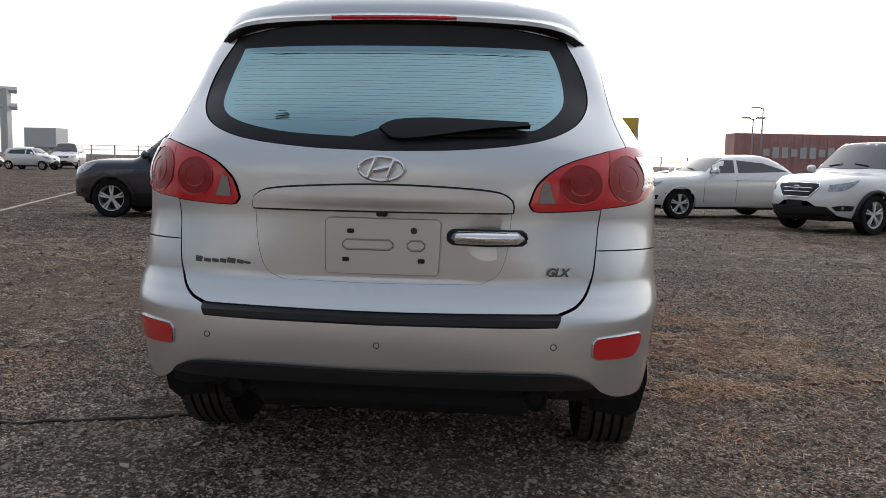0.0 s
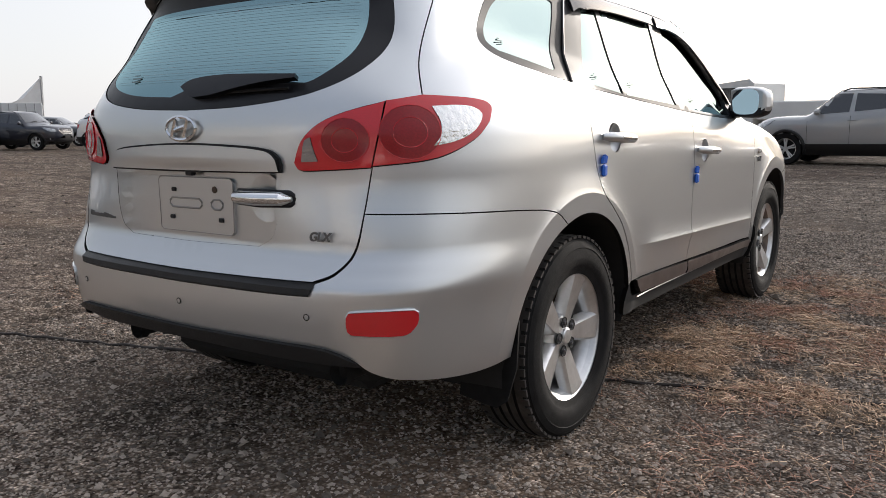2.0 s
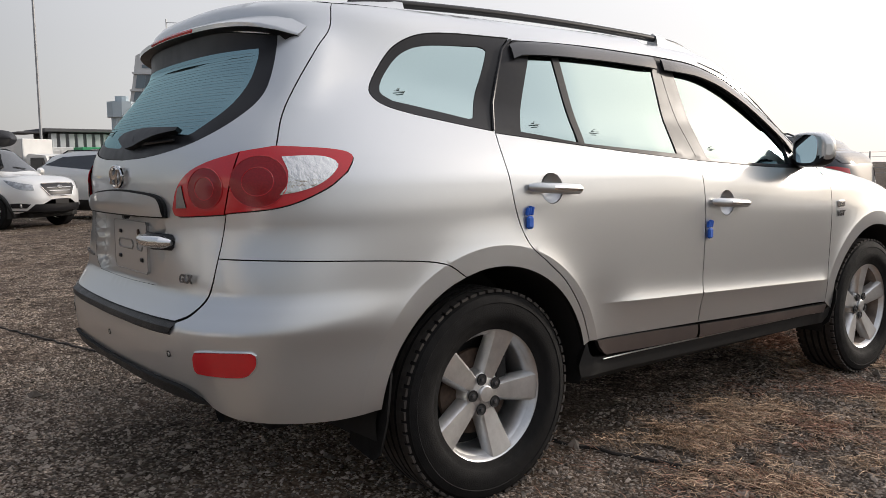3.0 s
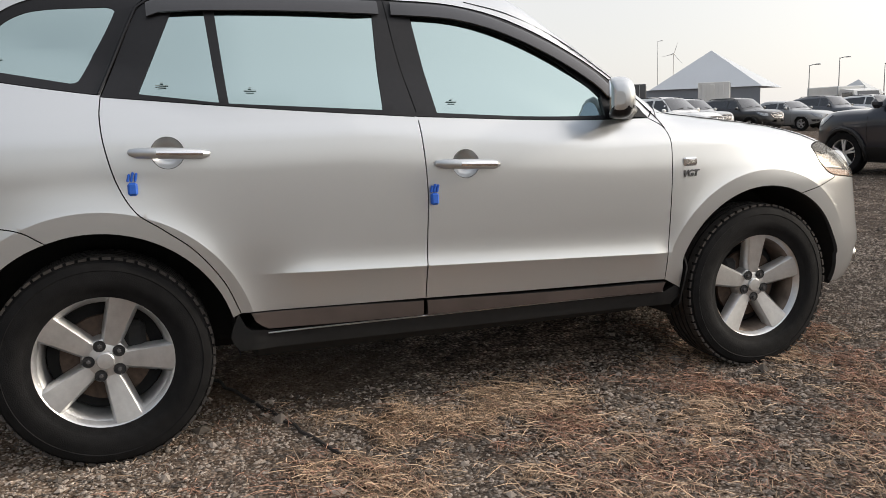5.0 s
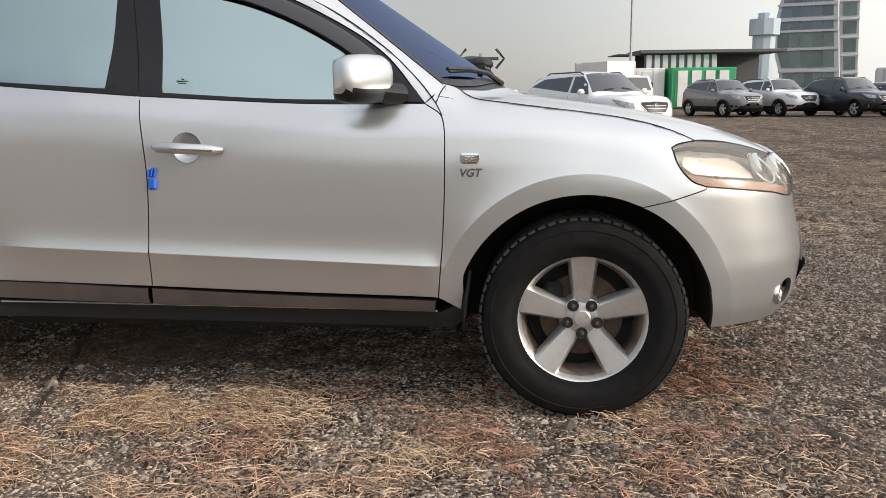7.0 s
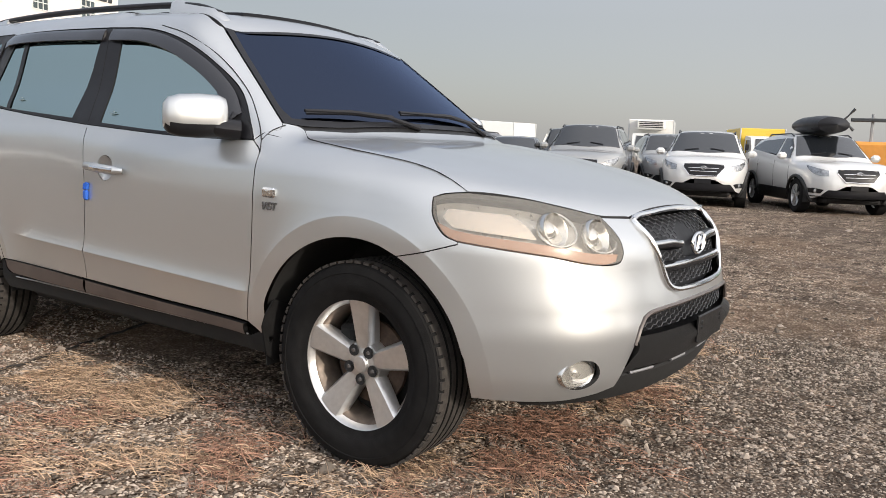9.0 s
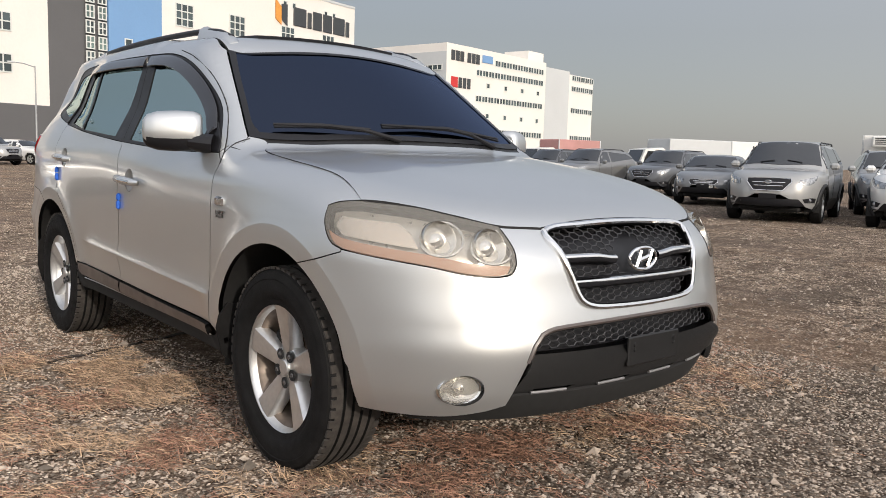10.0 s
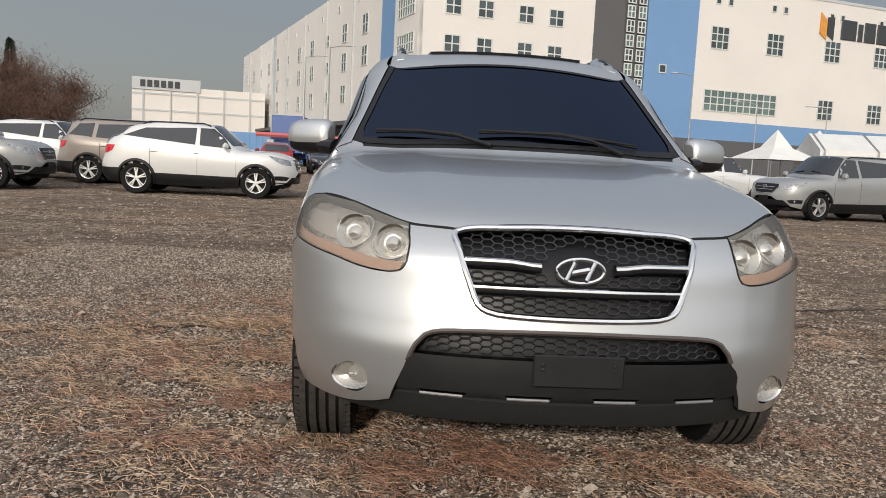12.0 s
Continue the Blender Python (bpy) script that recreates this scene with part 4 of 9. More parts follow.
refl = [[RE(0.672, 0.614), RE(0.75, 0.620), RE(0.814, 0.620)], [RE(0.814, 0.620), RE(0.820, 0.612), RE(0.816, 0.580), RE(0.802, 0.556)], [RE(0.802, 0.556), RE(0.79, 0.549), RE(0.73, 0.549), RE(0.675, 0.552)], [RE(0.675, 0.552), RE(0.665, 0.56), RE(0.664, 0.60), RE(0.672, 0.614)]]
rf = panel("reflector", refl, REDLENS, rb, sides=PAIR, off=0.009, gap=0, lip=0.012, res=0.02, label="red bumper reflector")
for r_ in PAIR:
    pts = spline(WRAP.to(np.array([p for run in refl for p in run[:-1]])), 0.02, True)
    ring = [p + 0.003 * gradient(p[None])[0] for p in meet(*WRAP.rays(pts))]
    part("reflector_rim", Shape().tube(ring + ring[:1], 0.0045, 6), SILVER, rf[0 if r_ > 0 else 1], flip=r_ < 0)
for x, z in ((0.542, 0.592), (-0.542, 0.592), (0.0, 0.580)):
    part("parking_sensor", Shape().lathe([(0, -0.003), (0.007, -0.002), (0.0085, 0.004)], RE(x, z), "y", 16), SILVER, rb)
    ring = [RE(x + 0.009 * math.cos(a), z + 0.009 * math.sin(a)) - (0, 0.0012, 0) for a in np.linspace(0, 2 * math.pi, 17)]
    part("sensor_gap", Shape().tube(ring, 0.0013, 5), SEAM, rb)

# front bumper, grille, lamps
GR = [[FR(0.372, 0.898), FR(0.36, 0.84), FR(0.335, 0.765), FR(0.305, 0.692)], [FR(0.305, 0.692), FR(0.275, 0.672), FR(0.217, 0.663), FR(0.0, 0.658), FR(-0.217, 0.663), FR(-0.275, 0.672), FR(-0.305, 0.692)],
      [FR(-0.305, 0.692), FR(-0.335, 0.765), FR(-0.36, 0.84), FR(-0.372, 0.898)], [FR(-0.372, 0.898), FR(-0.2, 0.915), FR(0.0, 0.920), FR(0.2, 0.915), FR(0.372, 0.898)]]
head_in = [FR(0.515, 0.912), FR(0.515, 0.85), FR(0.522, 0.805)]
head_bot = [FR(0.522, 0.805), FR(0.540, 0.777), FR(0.59, 0.769), FR(0.67, 0.777), FR(0.758, 0.798), S(1.75, 0.832)]
LOWG = [[FR(0.508, 0.508), FR(0.488, 0.56), FR(0.46, 0.592), FR(0.41, 0.608)], [FR(0.41, 0.608), FR(0.2, 0.617), FR(0.0, 0.619), FR(-0.2, 0.617), FR(-0.41, 0.608)], [FR(-0.41, 0.608), FR(-0.46, 0.592), FR(-0.488, 0.56), FR(-0.508, 0.508)],
        [FR(-0.508, 0.508), FR(-0.57, 0.375)], [FR(-0.57, 0.375), FR(-0.3, 0.362), FR(0.0, 0.358), FR(0.3, 0.362), FR(0.57, 0.375)], [FR(0.57, 0.375), FR(0.508, 0.508)]]
f_arch = arc(AXLE, ARCH, 65, -4, 9)
f_low = [f_arch[-1], FR(0.714, 0.332), FR(0.62, 0.350), FR(0.557, 0.372)]
fb_top = [S(1.75, 0.832), S(1.75, 0.824)]
nose_top = [FR(0.515, 0.912), FR(0.375, 0.906)]
fog = [FR(x, z) for x, z in [(0.680 + 0.050 * math.cos(a), 0.424 + 0.048 * math.sin(a)) for a in np.linspace(0, 2 * math.pi, 14, endpoint=False)]]


def crease_front(p):
    """A small step in the bumper, above the fog lamps."""
    d = 0.500 - 0.02 * ramp(np.abs(p[:, 0]), 0.4, 0.9)
    return 0.008 * ramp(np.abs(p[:, 0]), 0.62, 0.80) * (ramp(p[:, 2], d - 0.012, d + 0.004) - ramp(p[:, 2], d + 0.004, d + 0.10))


fb = panel("front_bumper", [fb_top, bump_f, f_arch, f_low, [f_low[-1], LOWG[0][0]], *LOWG[:3], [LOWG[2][-1], mirrored(f_low)[-1]], mirrored(f_low)[::-1], mirrored(f_arch)[::-1], mirrored(bump_f)[::-1], mirrored(fb_top)[::-1], mirrored(head_bot)[::-1], mirrored(head_in)[::-1],
                            mirrored(nose_top), hood_nose[::-1], nose_top[::-1], head_in, head_bot],
           SILVER, car, holes=[GR, fog, mirrored(fog)], res=0.024, folds=flare(AXLE) + [mirrored(r) for r in flare(AXLE)], label="silver front bumper", bulge=crease_front)
grille = panel("grille", GR, TRIM, car, off=-0.040, gap=-0.004, lip=0, res=0.05, label="black honeycomb grille in a chrome frame")
gr_ring = spline(WRAP.to(np.array([p for run in GR for p in run[:-1]])), 0.03, True)
gp = [p + 0.004 * gradient(p[None])[0] for p in meet(*WRAP.rays(gr_ring))]
part("grille_frame", Shape().tube(gp + gp[:1], 0.0105, 8, flat=1.0), CHROME, grille, "chrome grille surround")


def comb(x0, x1, z0, z1, keep, size=0.0215, back=0.020, tall=0.55):
    """Honeycomb bars over a stretch of the front."""
    s = Shape()
    w, h = size * 1.5, size * 0.87 * 2 * tall
    seen = set()
    for i in range(int((x1 - x0) / w) + 2):
        for j in range(int((z1 - z0) / h) + 2):
            cx, cz = x0 + i * w, z0 + j * h + (h / 2 if i % 2 else 0)
            ring = [(cx + size * math.cos(k * math.pi / 3), cz + size * tall * math.sin(k * math.pi / 3)) for k in range(6)]
            for k in range(6):
                a, b = ring[k], ring[(k + 1) % 6]
                key = tuple(sorted(((round(a[0], 3), round(a[1], 3)), (round(b[0], 3), round(b[1], 3)))))
                if key not in seen and keep(*a) and keep(*b):
                    seen.add(key)
                    s.tube([FR(*a) + (0, -back, 0), FR(*b) + (0, -back, 0)], 0.0022, 4, caps=False)
    return s


def in_grille(x, z):
    w = np.interp(z, [0.665, 0.70, 0.765, 0.90], [0.24, 0.30, 0.327, 0.362])
    return abs(x) < w and 0.672 < z < 0.905 and not (0.795 < z < 0.822) and not (0.728 < z < 0.750) and not (math.hypot(x / 1.25, (z - 0.806)) < 0.066)


part("grille_mesh", comb(-0.37, 0.37, 0.665, 0.905, in_grille), COMB, grille, "grey honeycomb bars")["kind"] = "stuff"
for z, half, cut in ((0.820, 0.350, 0.115), (0.742, 0.322, 0.0)):
    for s in (PAIR if cut else (0,)):
        xs = np.linspace(cut, half, 9) * s if cut else np.linspace(-half, half, 17)
        bar = Shape()
        prof = [(-0.002, 0.013), (0.006, 0.008), (0.009, 0.0), (0.006, -0.012), (-0.012, -0.022), (-0.03, -0.024), (-0.03, 0.012)]
        for x in xs:
            p = FR(x, z)
            drop = -0.010 * ramp(0.22 - abs(x), 0, 0.1) if cut else 0
            for dy, dz in prof:
                bar.v.append((x, p[1] + dy, z + dz + drop))
        k = len(prof)
        for i in range(len(xs) - 1):
            for q in range(k):
                bar.f.append((i * k + q, i * k + (q + 1) % k, (i + 1) * k + (q + 1) % k, (i + 1) * k + q))
                bar.m.append(0 if q in (0, 1) else 1)
        part("grille_bar", bar, [CHROME, TRIM], grille, "dark bar with a chrome upper edge")


def emblem(c, w, h, facing, up):
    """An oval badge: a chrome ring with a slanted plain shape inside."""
    s = Shape()
    pts = [(w * math.cos(a), h * math.sin(a)) for a in np.linspace(0, 2 * math.pi, 28, endpoint=False)]
    out = [(c[0] - facing * x, c[1] + facing * 0.012, c[2] + z) for x, z in pts]
    s.tube(out + out[:1], 0.006, 6)
    for x in (-0.42, 0.42):
        s.tube([(c[0] - facing * (x - 0.16) * w, c[1] + facing * 0.014, c[2] - 0.72 * h), (c[0] - facing * (x + 0.16) * w, c[1] + facing * 0.014, c[2] + 0.72 * h)], 0.0105, 6, flat=0.7)
    s.tube([(c[0] - facing * -0.36 * w, c[1] + facing * 0.014, c[2] - 0.16 * h), (c[0] - facing * 0.36 * w, c[1] + facing * 0.014, c[2] + 0.16 * h)], 0.009, 6)
    part("emblem", s, CHROME, up, "chrome oval badge")


emblem(FR(0.0, 0.806) + (0, 0.004, 0), 0.073, 0.037, 1, grille)
emblem(RE(0.0, 1.121), 0.070, 0.036, -1, gate)

# head lamps
HEAD = [head_top, head_low, head_bot[::-1], head_in[::-1], hood_front[3::-1]]
housing = panel("head_lamp", HEAD, material("lamp_housing_silver", (0.66, 0.635, 0.59), 0.3, metal=0.7, bump=0.4, bump_size=90, stain=0.25, stain_size=12), car, sides=PAIR, off=-0.045, gap=0.0, lip=0, res=0.03, label="hazy head lamp with two round reflectors and an amber strip")
panel("lamp_lens", HEAD, CLEAR, housing, sides=PAIR, off=0.002, gap=0.003, lip=0.02, res=0.03, label="slightly hazed clear lens", edge=TRIM)
AMB = [[S(1.665, 0.892), S(1.70, 0.852), S(1.75, 0.832), FR(0.758, 0.798), FR(0.67, 0.777), FR(0.59, 0.771), FR(0.548, 0.778)], [FR(0.548, 0.778), FR(0.535, 0.803)], [FR(0.535, 0.803), FR(0.65, 0.812), FR(0.745, 0.835), S(1.73, 0.870), S(1.665, 0.892)]]
panel("indicator_strip", AMB, AMBER, housing, sides=PAIR, off=-0.012, gap=0.001, lip=0.02, res=0.025, label="amber indicator strip")
for c, r in ((FR(0.572, 0.861), 0.057), (FR(0.700, 0.883), 0.056)):
    nv = gradient(c[None])[0]
    ax = (Vector(nv) + Vector((0, 1.2, 0))).normalized()
    rot = ax.to_track_quat("X", "Z").to_matrix()
    for s, up in zip(PAIR, housing):
        cup = Shape().lathe([(0.004, -0.03), (0.25 * r, -0.026), (0.7 * r, -0.012), (0.92 * r, 0.008), (r, 0.010), (r * 1.06, 0.0), (r * 1.02, -0.02)], (0, 0, 0), "x", 28)
        cup.v = [tuple(rot @ Vector(p) + Vector(c) - ax * 0.026) for p in cup.v]
        part("reflector_bowl", cup, LAMPSILVER, up, flip=s < 0)
        eye = Shape().lathe([(0.0, 0.010), (0.3 * r, 0.006), (0.5 * r, -0.004), (0.55 * r, -0.02)], (0, 0, 0), "x", 20)
        eye.v = [tuple(rot @ Vector(p) + Vector(c) - ax * 0.030) for p in eye.v]
        part("lamp_eye", eye, CHROME, up, flip=s < 0)
corner_l = [[S(1.69, 0.944), S(1.678, 0.912), S(1.72, 0.880)], [S(1.72, 0.880), FR(0.768, 0.858)], [FR(0.768, 0.858), FR(0.764, 0.900), FR(0.770, 0.936)], [FR(0.770, 0.936), S(1.69, 0.944)]]
panel("indicator_reflector", corner_l, material("warm_facets", (0.80, 0.70, 0.60), 0.15, metal=0.9, bump=1.0, bump_size=70), housing, sides=PAIR, off=-0.026, gap=0, lip=0, res=0.03)
for c, r in ((FR(0.572, 0.861), 0.060), (FR(0.700, 0.883), 0.059)):
    ring = [p - 0.014 * gradient(p[None])[0] for p in ring_on(c, r, 28, 0.88)]
    for s, up in zip(PAIR, housing):
        part("lamp_ring", Shape().tube(ring + ring[:1], 0.0045, 6), LAMPSILVER, up, flip=s < 0)

# lower grille, skid bar and fog lamps
lower = panel("lower_grille", LOWG, TRIM, car, off=-0.05, gap=-0.004, lip=0, res=0.06, label="black lower grille and bumper insert")
part("grille_mesh", comb(-0.5, 0.5, 0.535, 0.605, lambda x, z: 0.538 < z < np.interp(abs(x), [0.40, 0.48], [0.602, 0.565]) and abs(x) < 0.475, back=0.026), COMB, lower)["kind"] = "stuff"
rim_pts = spline(WRAP.to(np.array([p for run in LOWG[:3] for p in run[:-1]] + [LOWG[2][-1]])), 0.04)
part("insert_rim", Shape().tube([p + 0.001 * gradient(p[None])[0] for p in meet(*WRAP.rays(rim_pts))], 0.008, 6), BROWNTRIM, lower)
SKID = [[FR(0.502, 0.532), FR(0.2, 0.532), FR(0.0, 0.532), FR(-0.2, 0.532), FR(-0.502, 0.532)], [FR(-0.502, 0.532), FR(-0.512, 0.495), FR(-0.557, 0.374)], [FR(-0.557, 0.374), FR(-0.3, 0.364), FR(0.0, 0.360), FR(0.3, 0.364), FR(0.557, 0.374)], [FR(0.557, 0.374), FR(0.512, 0.495), FR(0.502, 0.532)]]
slot_holes = []
for cx, half in ((0.40, 0.075), (0.135, 0.075), (-0.135, 0.075), (-0.40, 0.075)):
    slot_holes.append([[FR(cx - half, 0.417), FR(cx + half, 0.417)], [FR(cx + half, 0.417), FR(cx + half - 0.012, 0.394)], [FR(cx + half - 0.012, 0.394), FR(cx - half + 0.012, 0.394)], [FR(cx - half + 0.012, 0.394), FR(cx - half, 0.417)]])
skid = panel("bumper_insert", SKID, PLASTIC, lower, off=0.004, gap=0, lip=0.05, res=0.03, holes=slot_holes, edge=PLASTIC, bulge=lambda p: 0.018 * ramp(p[:, 2], 0.445, 0.500) - 0.030 * ramp(p[:, 2], 0.508, 0.532) - 0.05 * ramp(0.45 - p[:, 2], 0, 0.08), folds=[[FR(x, z) for x in np.linspace(0.5, -0.5, 9)] for z in (0.445, 0.500, 0.508)], label="dark plastic bumper insert with four slots")
for cx in (0.40, 0.135, -0.135, -0.40):
    part("slot_bar", Shape().tube([FR(cx + d, 0.396) + (0, -0.030, 0.006) for d in (-0.065, 0, 0.065)], 0.005, 6), material("slot_bar_grey", (0.32, 0.32, 0.33), 0.4, metal=0.5), lower, "pale bar in the slot")
pl = Shape().box((0, 2.284, 0.512), (0.276, 0.012, 0.098), 0.004)
for x in (-0.108, 0.108):
    pl.lathe([(0, 0.004), (0.007, 0.003), (0.008, 0)], (x, 2.290, 0.534), "y", 12)
    pl.lathe([(0, 0.004), (0.006, 0.003), (0.007, 0)], (x, 2.290, 0.517), "y", 12)
part("number_plate_holder", pl, PLASTIC, fb, "empty black number plate holder")
for s in PAIR:
    fg = part("fog_lamp", Shape().lathe([(0.0, -0.022), (0.035, -0.012), (0.052, 0.002), (0.056, 0.006), (0.060, 0.0), (0.060, -0.03)], (0, 0, 0), "y", 28), LAMPSILVER, car, "round fog lamp")
    fg.matrix_basis = pose(0.680 * s, FR(0.680, 0.424)[1] - 0.020, 0.424, 0, 0, -22 * s)
    fg.scale = (1.22, 1, 0.78)
    gl = part("fog_lens", Shape().lathe([(0.0, 0.008), (0.03, 0.006), (0.053, 0.001)], (0, 0, 0), "y", 28), CLEAR, fg)
    part("fog_bulb", Shape().lathe([(0.0, 0.004), (0.012, 0.002), (0.013, -0.012)], (0, 0, 0), "y", 12), CHROME, fg)
    bowl = panel("fog_recess", fog, SILVER, fb, sides=(s,), off=-0.028, gap=-0.004, lip=0, res=0.03)
low_apron = [[FR(-0.80, 0.325), FR(-0.57, 0.38), FR(-0.3, 0.38), FR(0.0, 0.375), FR(0.3, 0.38), FR(0.57, 0.38), FR(0.80, 0.325)], [FR(0.80, 0.325), FR(0.76, 0.29)], [FR(0.76, 0.29), FR(0.4, 0.297), FR(0.0, 0.302), FR(-0.4, 0.297), FR(-0.76, 0.29)], [FR(-0.76, 0.29), FR(-0.80, 0.325)]]
panel("lower_apron", low_apron, UNDER, fb, off=-0.028, gap=-0.003, res=0.05, label="black plastic lower apron")

# sills, trim strips, mud flaps
panel("sill_strip", [[S(-0.205, 0.470), S(0.3, 0.452), S(0.84, 0.440)], [S(0.84, 0.440), S(0.835, 0.392)], [S(0.835, 0.392), S(0.3, 0.400), S(-0.205, 0.408)], [S(-0.205, 0.408), S(-0.205, 0.470)]], BROWNTRIM, front_door, sides=PAIR,
      off=0.010, gap=0.003, lip=0.02, res=0.03, bulge=lambda p: 0.006 * np.sin(np.clip((p[:, 2] - 0.40) / 0.06, 0, 1) * math.pi), label="brown-grey lower door strip")
panel("sill_strip", [[S(-0.86, 0.492), S(-0.5, 0.482), S(-0.215, 0.470)], [S(-0.215, 0.470), S(-0.215, 0.408)], [S(-0.215, 0.408), S(-0.5, 0.414), S(-0.80, 0.425)], [S(-0.80, 0.425), S(-0.84, 0.45), S(-0.86, 0.492)]], BROWNTRIM, rear_door, sides=PAIR,
      off=0.010, gap=0.003, lip=0.02, res=0.03, bulge=lambda p: 0.006 * np.sin(np.clip((p[:, 2] - 0.41) / 0.06, 0, 1) * math.pi), label="brown-grey lower door strip")
sill = panel("sill", [[S(-0.90, 0.488), S(-0.86, 0.425), S(-0.5, 0.412), S(0.0, 0.404), S(0.5, 0.395), S(0.85, 0.388)], [S(0.85, 0.388), S(0.93, 0.42), S(0.945, 0.38)], [S(0.945, 0.38), S(0.90, 0.325)],
                      [S(0.90, 0.325), S(0.0, 0.335), S(-0.90, 0.345)], [S(-0.90, 0.345), S(-0.93, 0.40), S(-0.90, 0.488)]], UNDER, car, sides=PAIR, off=-0.004, gap=0, res=0.05, label="dark plastic sill")
for s, up in zip(PAIR, sill):
    part("sill_edge", Shape().tube([S(y, 0.401 - 0.008 * y) + (0.001, 0, 0) for y in np.linspace(-0.80, 0.84, 12)], 0.0032, 5), SILVER, up, "thin silver sill edge", flip=s < 0)
for s in PAIR:
    for y, z0, z1, lean in ((-1.80, 0.225, 0.56, 0.03), (0.925, 0.30, 0.54, 0.02)):
        w = 0.912 if y < 0 else 0.935
        fl = Shape().prism([(w - 0.20, y, z0 + 0.02), (w - 0.06, y, z0), (w - 0.02, y, z0 + 0.03), (w + 0.008, y + lean * 0.3, z0 + 0.14), (w + 0.004, y + lean, z1 - 0.05), (w - 0.03, y + lean * 1.3, z1), (w - 0.20, y + lean, z1 - 0.05)], (0, 0.008, 0))
        part("mud_flap", fl, RUBBER, car, "black rubber mud flap", flip=s < 0)

# wheel houses, underbody and the dark inside
for s in PAIR:
    for hub in (-AXLE, AXLE):
        well = Shape()
        n = 20
        for i in range(n + 1):
            a = math.pi * (-0.03 + 1.09 * i / n)
            y, z = hub + 0.452 * math.cos(a), HUB + 0.452 * math.sin(a)
            w = S(y, max(z, 0.34))
            wx = (0.9 if np.isnan(w[0]) else w[0]) - 0.012
            well.v += [(wx, y, z), (0.55, y, z), (0.5, hub + 0.3 * math.cos(a), HUB + 0.3 * math.sin(a)), (0.5, hub, HUB)]
        well.f += [(4 * i + k, 4 * i + k + 1, 4 * i + k + 5, 4 * i + k + 4) for i in range(n) for k in range(3)]
        well.m += [0] * (3 * n)
        part("wheel_house", well, UNDER, car, flip=s < 0)
shell = Shape()
ys = np.concatenate([np.linspace(-2.2, -1.9, 8), np.linspace(-1.8, 1.8, 40), np.linspace(1.9, 2.16, 8)])
angles = np.linspace(-0.35, math.pi + 0.35, 41)
grid = []
for y in ys:
    o = np.stack([2.2 * np.cos(angles), np.full(41, y), 0.8 + 2.2 * np.sin(angles)], 1)
    d = np.stack([-np.cos(angles), 0 * angles, -np.sin(angles)], 1)
    hit = meet(o, d, 2.2, lambda a, b, c: body(a, b, c) + 0.055)
    hit[np.isnan(hit[:, 0])] = (0, y, 0.8)
    grid.append(hit)
shell.v = [tuple(p) for row in grid for p in row]
for i in range(len(ys) - 1):
    for k in range(40):
        quad = (i * 41 + k, i * 41 + k + 1, (i + 1) * 41 + k + 1, (i + 1) * 41 + k)
        c = np.mean([shell.v[q] for q in quad], 0)
        near = min(math.hypot(c[1] - h, c[2] - HUB) for h in (-AXLE, AXLE))
        if near > 0.50 or abs(c[0]) < 0.5:
            shell.f.append(quad), shell.m.append(0)
part("inner_shell", shell, UNDER, car, "dark interior behind the tinted glass")
floor_pan = Shape().box((0, 0, 0.33), (1.0, 4.0, 0.14), 0.04).box((0, -0.02, 0.36), (1.66, 1.70, 0.14), 0.04).box((0, -1.95, 0.42), (1.2, 0.30, 0.12), 0.03)
part("underbody", floor_pan, UNDER, car)
for x in (0.50, -0.52):
    ex = Shape()
    ex.tube([(x, -1.7, 0.38), (x, -2.02, 0.378), (x, -2.12, 0.372)], [0.055, 0.045, 0.040], 14, flat=0.75)
    ex.lathe([(0.040, 0.0), (0.036, -0.03), (0.034, -0.012), (0.0, 0.03)], (x, -2.12, 0.372), "y", 14)
    part("exhaust_pipe", ex, UNDER, car, "dull exhaust pipe")
for y in (-1.38, 1.35):
    part("axle_beam", Shape().tube([(-0.72, y, 0.34), (0.72, y, 0.34)], 0.045, 8), UNDER, car)


